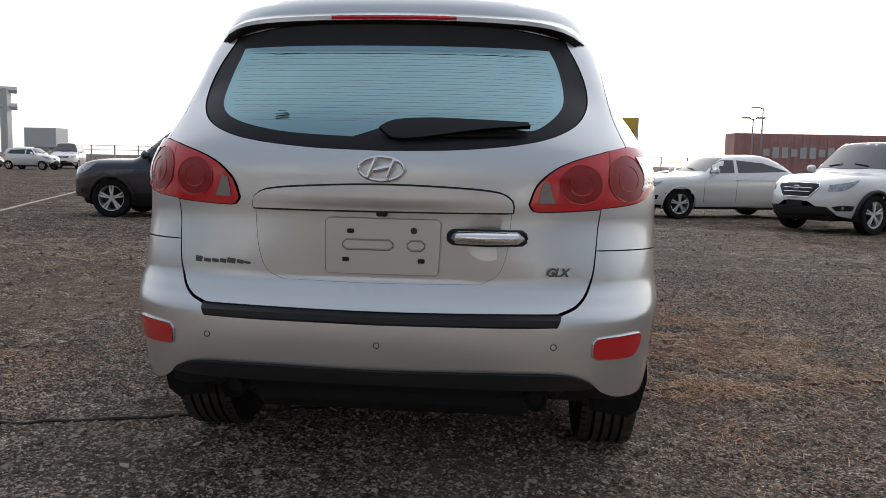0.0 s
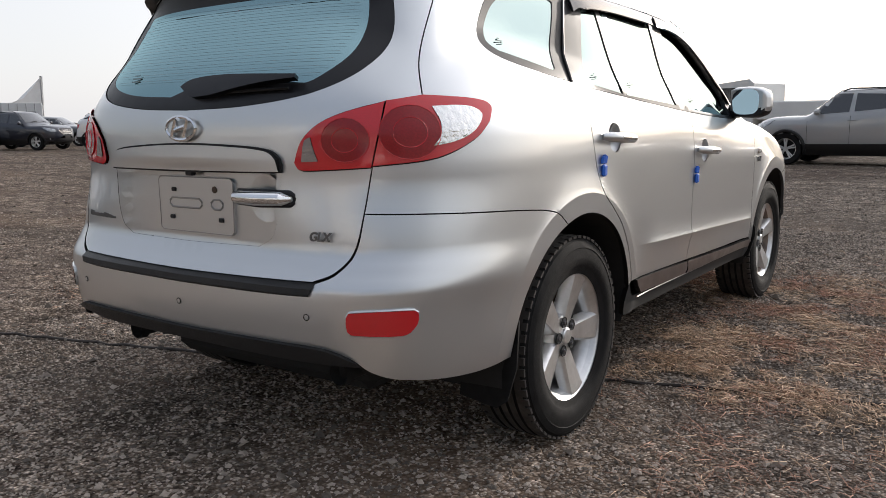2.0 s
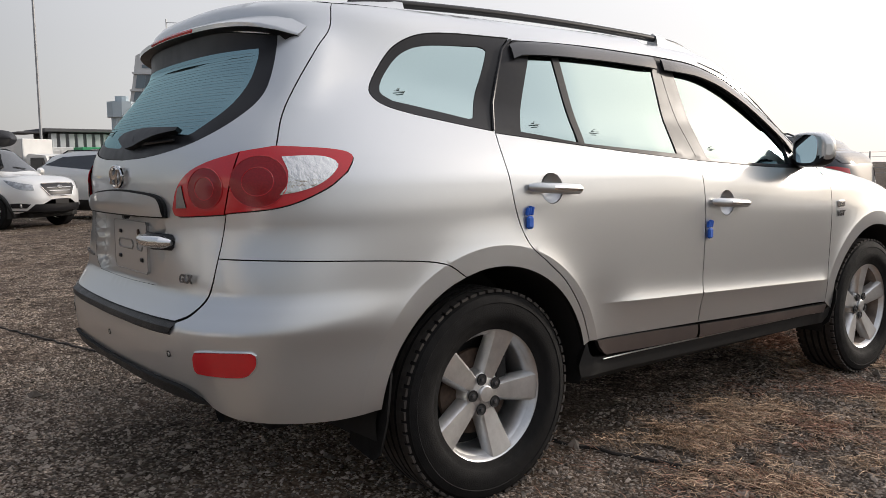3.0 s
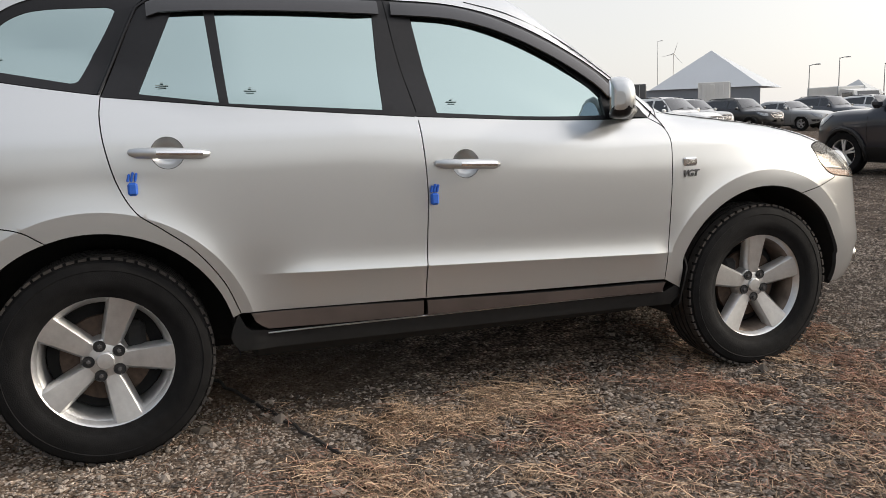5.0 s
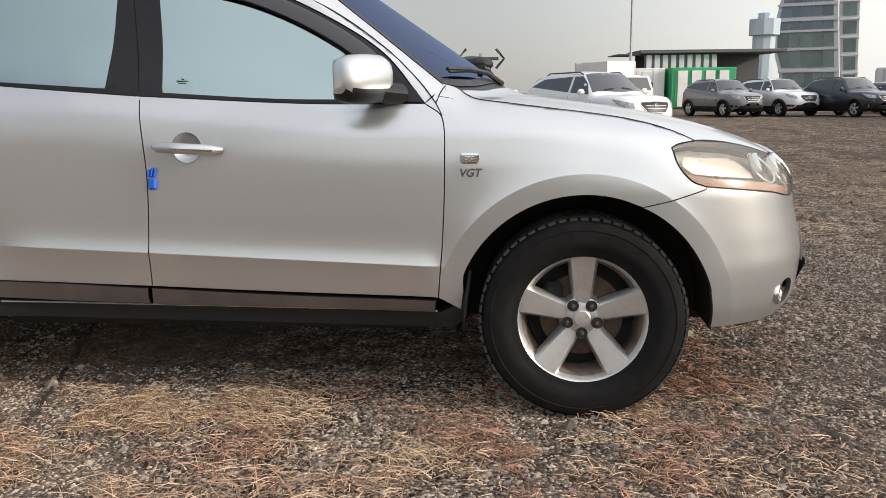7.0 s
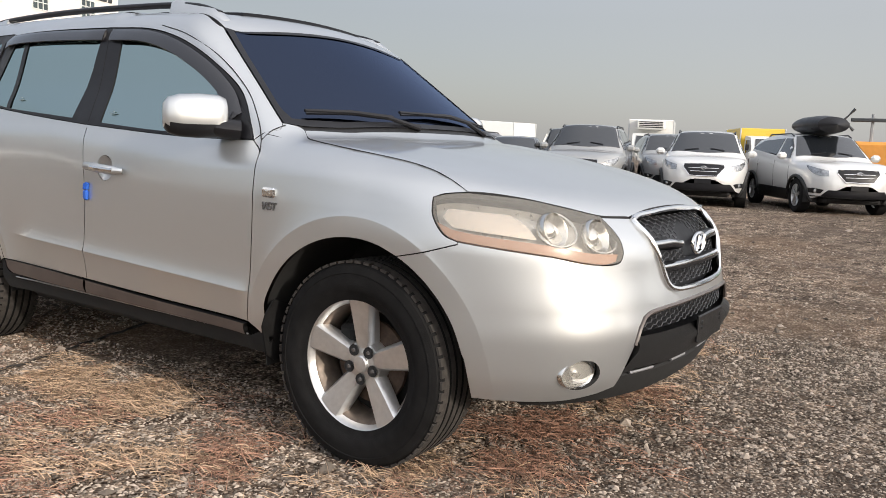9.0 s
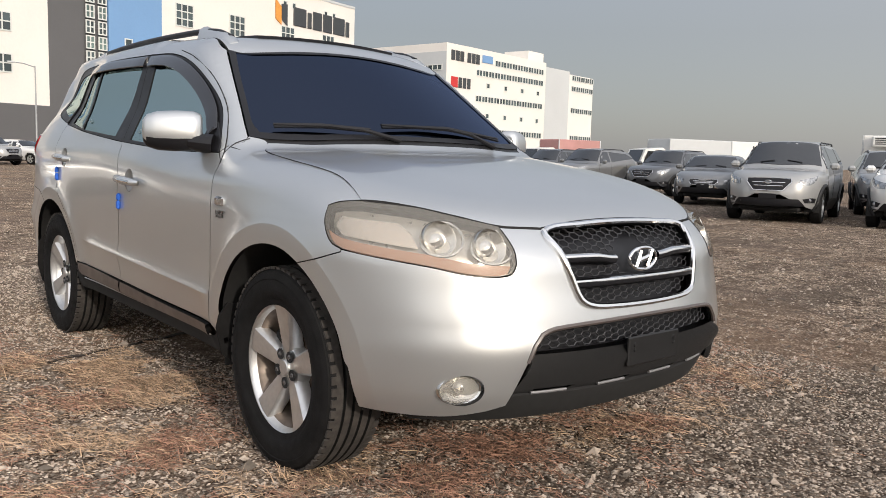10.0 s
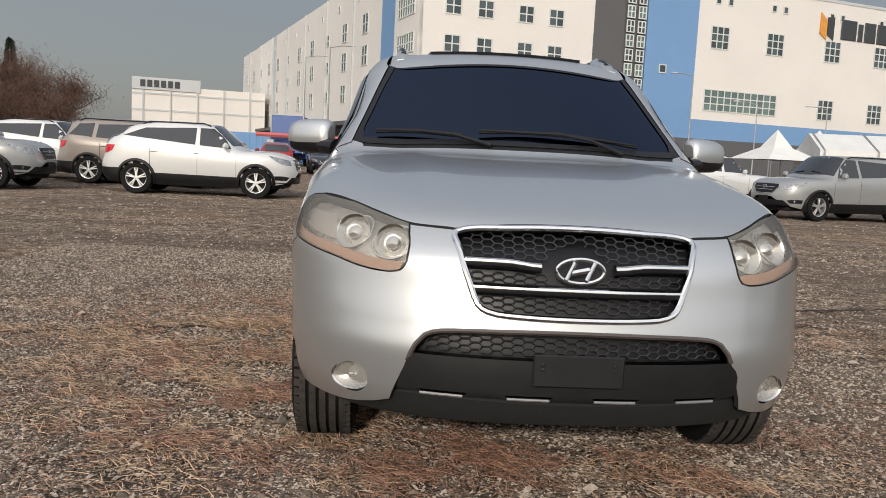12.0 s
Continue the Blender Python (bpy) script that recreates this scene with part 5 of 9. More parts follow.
# wheels
def wheel(parent, turn, s):
    """A wheel about the origin with its face towards +x."""
    w = new("wheel")
    w.parent = parent
    R, r0 = 0.366, 0.240
    prof = [(r0 - 0.012, -0.10), (r0 + 0.006, -0.105), (0.29, -0.118), (0.335, -0.112), (0.355, -0.098), (0.363, -0.085)]
    for c in (-0.055, -0.018, 0.018, 0.055):
        prof += [(R, c - 0.006), (R - 0.009, c - 0.004), (R - 0.009, c + 0.004), (R, c + 0.006)]
    prof += [(0.363, 0.085), (0.355, 0.098), (0.348, 0.104), (0.347, 0.107), (0.335, 0.112), (0.322, 0.1155), (0.320, 0.1135), (0.29, 0.118), (0.262, 0.114), (0.256, 0.109), (r0 + 0.006, 0.105), (r0 - 0.012, 0.098)]
    ty = Shape().lathe(prof, n=72)
    nb = 60
    for k in range(nb):
        a = 2 * math.pi * k / nb
        t3 = Matrix.Rotation(-a, 3, "X")
        for h in (-0.088, 0.088):
            ty.box(t3 @ Vector((h, 0, 0.3600)), (0.030, 0.026, 0.009), 0.0, turn=t3)
    for i, f in enumerate(ty.f):
        if min(math.hypot(ty.v[k][1], ty.v[k][2]) for k in f) > 0.3615 - (0.006 if abs(ty.v[f[0]][0]) > 0.07 else 0):
            ty.m[i] = 1
    part("tyre", ty, [RUBBER, TREAD], w, "worn black tyre with a dusty tread", flip=s < 0)
    rim_ = Shape().lathe([(0.214, 0.070), (0.222, 0.085), (0.230, 0.096), (0.240, 0.100), (0.243, 0.096), (0.243, 0.085)], n=64)
    rim_.lathe([(0.0, 0.068), (0.055, 0.068), (0.075, 0.060), (0.082, 0.045), (0.085, 0.01)], n=32)
    for k in range(5):
        a = 2 * math.pi * k / 5 + turn
        t3 = Matrix.Rotation(-a, 3, "X")
        secs = []
        for rad, half, face, depth in ((0.050, 0.029, 0.066, 0.05), (0.085, 0.036, 0.069, 0.05), (0.15, 0.044, 0.078, 0.045), (0.200, 0.050, 0.086, 0.04), (0.232, 0.055, 0.091, 0.03)):
            bev = 0.010
            secs.append([(face - depth, -half - 0.004, rad), (face - 0.012, -half, rad), (face, -half + bev, rad), (face + 0.001, 0, rad), (face, half - bev, rad), (face - 0.012, half, rad), (face - depth, half + 0.004, rad)])
        k0 = len(secs[0])
        rim_.add([t3 @ Vector(p) for sec in secs for p in sec], [(i * k0 + q, i * k0 + q + 1, (i + 1) * k0 + q + 1, (i + 1) * k0 + q) for i in range(4) for q in range(k0 - 1)])
    rm = part("rim", rim_, ALLOY, w, "five-spoke silver alloy rim", flip=s < 0, smooth=40)
    part("rim_barrel", Shape().lathe([(0.225, -0.10), (0.205, -0.07), (0.195, 0.0), (0.205, 0.06), (0.214, 0.0705)], n=64), BARREL if turn == 0 else ALLOY, rm, "brake-dusted rim barrel" if turn == 0 else "silver rim barrel", flip=s < 0)
    part("hub_cap", Shape().lathe([(0.0, 0.080), (0.026, 0.079), (0.030, 0.075), (0.031, 0.066)], n=24), ALLOY, rm, flip=s < 0)
    for k in range(5):
        a = 2 * math.pi * (k + 0.5) / 5 + turn
        y, z = 0.055 * math.sin(a), 0.055 * math.cos(a)
        nut = part("wheel_nut", Shape().lathe([(0.0, 0.076), (0.007, 0.0755), (0.009, 0.072), (0.009, 0.068)], (0.002, y, z), "x", 6), DARKCHROME, rm, "dark wheel nut on a disc painted as pit shade", flip=s < 0)
        # near-black disc on the hub, painted shade in place of a sunk pit
        part("nut_recess", Shape().lathe([(0.0, 0.0705), (0.018, 0.0705), (0.020, 0.072), (0.021, 0.068)], (0.002, y, z), "x", 16), SEAM, nut, flip=s < 0)
    part("brake_disc", Shape().lathe([(0.06, 0.015), (0.150, 0.012), (0.152, 0.0), (0.06, -0.005)], n=40).lathe([(0.0, 0.0), (0.195, -0.03), (0.2, -0.05)], n=30, mat=1).box((0.01, 0.10 * (1 if turn else -1), 0.06), (0.06, 0.07, 0.12), 0.015, 1), [RUSTY, UNDER], w, "rusty brake disc", flip=s < 0)
    return w


for s in PAIR:
    for hub, turn in ((-AXLE, radians(20)), (AXLE, 0.0)):
        w = wheel(car, turn, s)
        w.matrix_basis = pose(0.800 * s, hub, HUB)

# mirrors, handles, visors, rails, wipers, badges
for s, door in zip(PAIR, front_door):
    mb = Shape()
    rows = []
    out_n = np.array((0.48, 0.88, 0.0))
    for t, k in ((0.0, 0.60), (0.03, 0.84), (0.15, 0.97), (0.45, 1.0), (0.75, 0.95), (0.92, 0.80), (0.985, 0.55), (1.0, 0.30)):
        c = np.array((0.872 + 0.205 * t, 0.655 - 0.110 * t, 1.202 - 0.004 * t))
        row = []
        for a in np.linspace(0, 2 * math.pi, 24, endpoint=False):
            co, si = math.cos(a), math.sin(a)
            row.append(c + out_n * (0.062 * k * abs(co) ** 0.85 if co > 0 else -0.036 * min(k * 1.15, 1) * min(abs(co) * 2.2, 1)) + (0, 0, 0.083 * k * math.copysign(abs(si) ** 0.7, si)))
        rows.append(row)
    nr = len(rows)
    mb.add([p for r in rows for p in r], [(i * 24 + k, i * 24 + (k + 1) % 24, (i + 1) * 24 + (k + 1) % 24, (i + 1) * 24 + k) for i in range(nr - 1) for k in range(24)])
    mb.add(rows[-1], [tuple(range(24))]), mb.add(rows[0], [tuple(range(24))])
    low = [np.mean([mb.v[i][2] for i in f]) for f in mb.f]
    mb.m = [1 if z < 1.163 else 0 for z in low]
    mir = part("side_mirror", mb, [SILVER, TRIM], door, "silver door mirror with a black base", smooth=70, flip=s < 0)
    glass_ring = []
    for a in np.linspace(0, 2 * math.pi, 28, endpoint=False):
        u, v = math.copysign(abs(math.cos(a)) ** 0.6, math.cos(a)), math.copysign(abs(math.sin(a)) ** 0.7, math.sin(a))
        glass_ring.append(np.array((0.970, 0.602, 1.203)) + np.array((0.88, -0.48, 0)) * 0.092 * u - out_n * 0.0385 + (0, 0, 0.066 * v))
    part("mirror_glass", Shape().prism(glass_ring, tuple(out_n * 0.006)), MIRROR, mir, "blue-tinted mirror glass", flip=s < 0)
    foot = Shape().prism([S(0.60, 1.128) + (0.004, 0, 0), S(0.79, 1.122) + (0.004, 0, 0), S(0.77, 1.16) + (0.004, 0, 0), S(0.66, 1.245) + (0.004, 0, 0), S(0.60, 1.22) + (0.004, 0, 0)], (-0.02, 0, 0))
    foot.tube([(0.845, 0.70, 1.150), (0.895, 0.665, 1.155), (0.93, 0.64, 1.160)], [0.055, 0.050, 0.04], 12, flat=0.75)
    part("mirror_foot", foot, TRIM, mir, flip=s < 0)
for doors, y0, z0 in ((front_door, -0.028, 0.974), (rear_door, -1.085, 1.062)):
    for s, door in zip(PAIR, doors):
        h = Shape()
        w = S(y0, z0)[0]
        h.tube([(w + 0.004, y0 + 0.125, z0 - 0.008), (w + 0.026, y0 + 0.10, z0 - 0.006), (w + 0.034, y0, z0), (w + 0.026, y0 - 0.10, z0 + 0.005), (w + 0.004, y0 - 0.122, z0 + 0.007)], [0.011, 0.018, 0.0195, 0.018, 0.011], 10, flat=1.0)
        hd = part("door_handle", h, SILVER, door, "silver door handle with a chrome strip", flip=s < 0, smooth=60)
        part("handle_strip", Shape().tube([(w + 0.040, y0 + 0.105, z0 - 0.004), (w + 0.050, y0, z0 + 0.001), (w + 0.045, y0 - 0.04, z0 + 0.003)], 0.0055, 6, flat=1.6), CHROME, hd, flip=s < 0)
        part("handle_bowl", Shape().lathe([(0.0, -0.030), (0.028, -0.027), (0.044, -0.016), (0.052, -0.0015), (0.0525, -0.001)], (w, y0 - 0.005, z0), "x", 28), SILVER, door, flip=s < 0)
for s, fd, rd in zip(PAIR, front_door, rear_door):
    for pts, up in ((([-1.12, 1.565], [-1.08, 1.580], [-0.7, 1.587], [-0.30, 1.580]), rd), (([-0.25, 1.578], [0.0, 1.562], [0.20, 1.512], [0.42, 1.415], [0.60, 1.30], [0.68, 1.215]), fd)):
        rows = []
        line = spline(np.array(pts), 0.05)
        line = np.concatenate([line, [pts[-1]]])
        for i, (y, z) in enumerate(line):
            p = S(y, z)
            e = min(i, len(line) - 1 - i, 2) / 2
            slope = np.array((0, 0, -1.0))
            if up is fd:
                tng = line[min(i + 1, len(line) - 1)] - line[max(i - 1, 0)]
                tng /= np.linalg.norm(tng)
                slope = np.array((0, tng[1], -tng[0]))
            rows.append([p + (0.003, 0, 0) - slope * 0.008, p + (0.016 + 0.004 * e, 0, 0) + slope * 0.006, p + (0.030 + 0.008 * e, 0, 0) + slope * 0.042, p + (0.026 + 0.008 * e, 0, 0) + slope * 0.046, p + (0.006, 0, 0) + slope * 0.02])
        v = Shape()
        v.add([q for r in rows for q in r], [(i * 5 + k, i * 5 + k + 1, (i + 1) * 5 + k + 1, (i + 1) * 5 + k) for i in range(len(rows) - 1) for k in range(4)])
        v.add(rows[0], [(0, 1, 2, 3, 4)]), v.add(rows[-1], [(4, 3, 2, 1, 0)])
        part("window_visor", v, SMOKED, up, "smoked plastic wind deflector", flip=s < 0, smooth=50)
for s in PAIR:
    path = [TP(0.545, -1.66) + (0, 0, 0.004), TP(0.552, -1.5) + (0, 0, 0.022), TP(0.555, -0.9) + (0, 0, 0.034), TP(0.555, -0.2) + (0, 0, 0.036), TP(0.55, 0.10) + (0, 0, 0.030), TP(0.545, 0.24) + (0, 0, 0.006)]
    sm = spline(np.array(path), 0.06)
    rail = Shape().tube(list(sm) + [path[-1]], 0.017, 10, flat=0.85)
    rl = part("roof_rail", rail, TRIM, car, "dark roof rail on silver feet", flip=s < 0, smooth=60)
    for y0, y1 in ((-0.06, 0.30), (-1.70, -1.46)):
        ft = Shape()
        rows = []
        for t in np.linspace(0, 1, 9):
            y = y0 + (y1 - y0) * t
            base = TP(0.55, y)
            if y0 > -1:
                h = 0.058 * (1 - t) ** 0.7 if t > 0.15 else 0.058
            else:
                h = 0.034 * t ** 0.7 if t < 0.85 else 0.034
            rows.append([base + (-0.034, 0, -0.004), base + (-0.022, 0, h * 0.8), base + (0, 0, h + 0.002), base + (0.022, 0, h * 0.8 - 0.002), base + (0.036, 0, -0.010)])
        ft.add([q for r in rows for q in r], [(i * 5 + k, i * 5 + k + 1, (i + 1) * 5 + k + 1, (i + 1) * 5 + k) for i in range(8) for k in range(4)])
        ft.add(rows[0], [(0, 1, 2, 3, 4)]), ft.add(rows[-1], [(4, 3, 2, 1, 0)])
        part("rail_foot", ft, SILVER, rl, "silver rail foot", flip=s < 0, smooth=60)
for pts in (((0.66, 0.855), (0.47, 0.925), (0.27, 0.985)), ((0.20, 0.965), (-0.17, 0.970), (-0.53, 0.93))):
    wq = Shape()
    row = [TP(x, y) + (0, 0.005, 0.022) for x, y in pts]
    wq.tube(row, [0.007, 0.011, 0.006], 6)
    wq.tube([TP(pts[0][0] + d * (pts[2][0] - pts[0][0]), pts[0][1] + d * (pts[2][1] - pts[0][1])) + (0, 0.012, 0.012) for d in (0.0, 0.5, 1.0)], 0.006, 4)
    a = TP(pts[2][0] - 0.12, pts[2][1] + 0.06) if pts[0][0] > 0.3 else TP(-0.45, 1.0)
    wq.tube([a + (0, 0, 0.008), mid(a, row[1]) + (0, 0, 0.02), row[1]], [0.012, 0.009, 0.007], 6)
    part("windscreen_wiper", wq, TRIM, car, "black windscreen wiper")
for s in PAIR:
    ind = Shape()
    c = S(0.958, 0.934)
    ind.box(c + (0.004, 0, 0), (0.016, 0.066, 0.036), 0.0075)
    si = part("side_indicator", ind, CHROME, car, "chrome oval side indicator lamp", flip=s < 0)
    part("indicator_lens", Shape().box(c + (0.0115, 0, 0), (0.004, 0.034, 0.016), 0.0015), LAMPSILVER, si, flip=s < 0)


def lettering(text, size, m, mat, parent, depth=0.0015):
    cu = bpy.data.curves.new("lettering", "FONT")
    cu.body, cu.size, cu.extrude, cu.align_x, cu.align_y, cu.shear, cu.offset = text, size, depth, "CENTER", "CENTER", 0.25, 0.0012
    cu.materials.append(mat)
    ob = new("lettering", cu)
    dg = bpy.context.evaluated_depsgraph_get()
    me = bpy.data.meshes.new_from_object(ob.evaluated_get(dg))
    bpy.data.objects.remove(ob)
    ob = new("lettering", me)
    ob.parent, ob.matrix_basis = parent, m
    return ob


c = S(0.958, 0.884)
lettering("VGT", 0.038, pose(c[0] + 0.003, c[1], c[2], 90, 0, 90), DARKCHROME, car)
c = RE(0.548, 0.813)
lettering("GLX", 0.036, pose(c[0], c[1] - 0.011, c[2], 90, 0, 11), DARKCHROME, gate)
for x, w, h in ((-0.595, 0.022, 0.034), (-0.565, 0.022, 0.022), (-0.537, 0.022, 0.022), (-0.510, 0.020, 0.024), (-0.482, 0.026, 0.030), (-0.452, 0.022, 0.022), (-0.428, 0.020, 0.014)):
    p = RE(x, 0.815)
    part("badge_bar", Shape().box((x, p[1] - 0.002, 0.812 + h / 4), (w, 0.004, h * 0.55), 0.001, turn=Matrix.Rotation(radians(8), 3, "Y")), LAMPDARK, gate, "dark chrome badge bar")
for door, y0, z0 in ((front_door[0], -0.163, 0.866), (rear_door[0], -1.208, 0.965)):
    c = S(y0, z0)
    st = Shape()
    st.box((c[0] + 0.008, y0, z0 - 0.016), (0.016, 0.032, 0.044), 0.007)
    for k, h in enumerate((0.045, 0.056, 0.050)):
        st.box((c[0] + 0.007, y0 - 0.011 + 0.0115 * k, z0 + 0.016 + h / 4 - 0.006), (0.014, 0.0085, h * 0.6), 0.003, turn=Matrix.Rotation(radians(-14), 3, "X"))
    part("door_guard", st, BLUEFOAM, door, "blue foam door guard")


# printed marks in the corners of the glass
MARKGREY = material("pale_print", (0.22, 0.27, 0.27), 0.6)
for glass, y0, z0, up in ((f_glass, -0.06, 1.205, front_door), (r_glass, -0.80, 1.262, rear_door), (v_glass, -1.09, 1.285, rear_door), (q_glass, -1.60, 1.385, qt)):
    for s, u in zip(PAIR, up):
        mk = Shape()
        for k, (dy, dz, w, h) in enumerate(((0, 0.010, 0.009, 0.003), (0, 0.002, 0.042, 0.002), (0, -0.005, 0.028, 0.0015))):
            p = S(y0 + dy, z0 + dz)
            mk.box((p[0] - 0.001, p[1], p[2]), (0.003, w, h), 0.0)
        part("glass_mark", mk, MARKGREY, u, flip=s < 0)
x, z = -0.335, 1.288
p = RE(x, z)
part("glass_mark", Shape().box((x, p[1] - 0.001, z), (0.045, 0.003, 0.004)).box((x, p[1] + 0.003, z + 0.010), (0.028, 0.003, 0.003)).box((x, p[1] - 0.006, z - 0.010), (0.045, 0.003, 0.003)), MARKGREY, rear_glass)


# ---- other parked cars ----
def tinted_paint(name):
    """Car paint in the colour of its object."""
    m = material(name, (0.5, 0.5, 0.5), 0.28, metal=0.25, coat=0.9)
    nt = m.node_tree
    info = nt.nodes.new("ShaderNodeObjectInfo")
    nz = nt.nodes.new("ShaderNodeTexNoise")
    nz.inputs["Scale"].default_value = 3.0
    mp = nt.nodes.new("ShaderNodeMapRange")
    mp.inputs["To Min"].default_value, mp.inputs["To Max"].default_value = 0.93, 1.05
    nt.links.new(nz.outputs["Fac"], mp.inputs["Value"])
    sc = nt.nodes.new("ShaderNodeVectorMath")
    sc.operation = "SCALE"
    nt.links.new(info.outputs["Color"], sc.inputs[0])
    nt.links.new(mp.outputs[0], sc.inputs["Scale"])
    nt.links.new(sc.outputs[0], nt.nodes["Principled BSDF"].inputs["Base Color"])
    return m


PAINT = tinted_paint("parked_car_paint")
DARKGLASS = material("dark_car_glass", (0.012, 0.014, 0.017), 0.04, spec=0.8, coat=0.6, grain=0.1, size=3)
LAMPGLASS = material("pale_lamp", (0.34, 0.35, 0.36), 0.12, metal=0.6, coat=1.0, grain=0.6, size=22)


def car_form(L, W, H, nose, cowl, belt, roof_y, back_top, back_low, deck=None, kick=0.0):
    """The body of a plain car: length, width, height; nose height, cowl place, belt line, roof's ends, tail; deck for a boot."""
    l = L / 2

    def f(x, y, z):
        x = np.abs(x)
        lift = kick * np.clip(0.6 - y, 0, 2.4)
        up = z - lift * ramp(z, 0.7, belt)
        w = table(up, [(0.2, 0.86), (0.42, 0.97), (0.62, 0.99), (0.8, 1.0), (belt - 0.08, 0.985), (belt + 0.02, 0.94), (belt + 0.2, 0.75)]) * W / 2
        r = table(z, [(0.2, l - 0.18), (0.4, l - 0.02), (0.62, l), (0.8, l - 0.05), (belt, l - 0.10), (belt + 0.3, l - 0.3)])
        fr = table(z, [(0.2, l - 0.16), (0.38, l - 0.01), (0.6, l), (nose - 0.12, l - 0.04), (nose, l - 0.10), (nose + 0.2, l - 0.3)])
        n = np.where(y < 0, (x / w) ** 4 + (np.abs(y) / r) ** 10, (x / w) ** 2.6 + (np.abs(y) / fr) ** 6) - 1
        lid = [(cowl - 0.6, belt + 0.06), (cowl, belt + 0.02), (cowl + 0.5 * (l - cowl), (belt + nose) / 2 + 0.06), (l - 0.15, nose), (l, nose - 0.12)]
        if deck:
            lid = [(-l, deck - 0.04), (back_low, deck), (back_low + 0.5, belt + 0.06)] + lid
        low = smax(np.where(y < 0, 0.23, 0.38) * n, (z - table(y, lid) - (0 if deck else 1) * lift + 0.06 * x * x) * 0.95, 0.10)
        side = x - (W / 2 - 0.05) + 0.45 * np.maximum(z - lift - belt, 0)
        s = (cowl + 0.02 - roof_y[1]) / (H - belt)
        screen = (y - cowl - 0.08 + (z - belt) * s + 0.3 * x * x) / math.hypot(1, s)
        b = (back_top - back_low) / (H - belt)
        back = (-y + back_low + (z - belt) * b + 0.25 * x * x) / math.hypot(1, b)
        top = z - table(y, [(back_top - 0.2, H - 0.15), (roof_y[0], H), (roof_y[1], H - 0.04), (cowl, H - 0.2)]) + 0.08 * x * x
        cab = smax(smax(smax(side, top, 0.09), screen, 0.05), back, 0.08)
        return smin(low, smax(cab, belt - 0.1 - z, 0.02), 0.03)
    return f


def build_car(name, L, W, H, nose, cowl, belt, roof_y, back_top, back_low, base, deck=None, clad=True, rails=True, wheel_r=0.345, glass_rows=2, kick=0.0, label="", category="car"):
    """A parked car about the origin, nose towards +y."""
    f = car_form(L, W, H, nose, cowl, belt, roof_y, back_top, back_low, deck, kick)
    l, hub = L / 2, base / 2
    top = thing(name, label, category)
    k = dict(form=f, gap=0, lip=0.01, res=0.09)
    sh = Shape()
    ys = np.concatenate([np.linspace(-l + 0.012, -l + 0.2, 5), np.linspace(-l + 0.28, l - 0.28, 44), np.linspace(l - 0.2, l - 0.012, 5)])
    an = np.linspace(-0.50, math.pi + 0.50, 39)
    rows = []
    for y in ys:
        o = np.stack([2.2 * np.cos(an), np.full(39, y), 0.72 + 2.2 * np.sin(an)], 1)
        d = np.stack([-np.cos(an), 0 * an, -np.sin(an)], 1)
        h = meet(o, d, 2.2, f)
        h[np.isnan(h[:, 0])] = (0, y, 0.72)
        rows.append(h)
    sh.v = [tuple(p) for r in rows for p in r]
    arch = wheel_r + 0.05
    for i in range(len(ys) - 1):
        for j in range(38):
            q = (i * 39 + j, i * 39 + j + 1, (i + 1) * 39 + j + 1, (i + 1) * 39 + j)
            c = np.mean([sh.v[a] for a in q], 0)
            if min(math.hypot(c[1] - s * hub, c[2] - wheel_r) for s in (-1, 1)) > arch - 0.03 or abs(c[0]) < W / 2 - 0.3:
                sh.f.append(q), sh.m.append(0)
    for row, o in ((rows[0], 1), (rows[-1], -1)):
        n0 = len(sh.v)
        sh.v += [tuple(p) for p in row]
        sh.f.append(tuple(range(n0, n0 + 39))[::o]), sh.m.append(0)
    bd = part("body", sh, PAINT, top, smooth=50)
    # glass
    bt = belt + 0.03

    def bl(y, up=0.0):
        return S(y, bt + kick * max(0.6 - y, 0) + up, f)

    sl = (cowl - roof_y[1]) / (H - belt)
    zt = H - 0.14
    fr_low, fr_top = cowl - 0.22, cowl - 0.22 - (zt - bt) * sl * 0.92 + 0.05
    rb_low, rb_top = back_low + 0.42, back_top + 0.36
    mid_y = 0.02
    third = -hub + 0.18 if glass_rows == 3 else None
    cells = [[[S(fr_top, zt, f), S((fr_low + fr_top) / 2 + 0.03, (zt + bt) / 2 + 0.02, f), bl(fr_low)], [bl(fr_low), bl(mid_y + 0.04)], [bl(mid_y + 0.04), S(mid_y + 0.02, zt, f)], [S(mid_y + 0.02, zt, f), S(fr_top, zt, f)]]]
    e_low, e_top = (rb_low, rb_top) if third is None else (third, third + 0.02)
    cells.append([[S(mid_y - 0.06, zt, f), bl(mid_y - 0.06)], [bl(mid_y - 0.06), bl(e_low, 0.01)], [bl(e_low, 0.01), S(e_top, zt - 0.05, f)], [S(e_top, zt - 0.05, f), S(mid_y - 0.06, zt, f)]])
    if third is not None:
        cells.append([[S(third - 0.08, zt - 0.02, f), bl(third - 0.10, 0.01)], [bl(third - 0.10, 0.01), bl(rb_low - 0.12, 0.03)], [bl(rb_low - 0.12, 0.03), S(rb_top - 0.08, zt - 0.05, f)], [S(rb_top - 0.08, zt - 0.05, f), S(third - 0.08, zt - 0.02, f)]])
    for cell in cells:
        panel("side_window", cell, DARKGLASS, top, sides=PAIR, off=0.005, **k)
    hx = W / 2 - 0.17
    lowy = cowl - 0.05
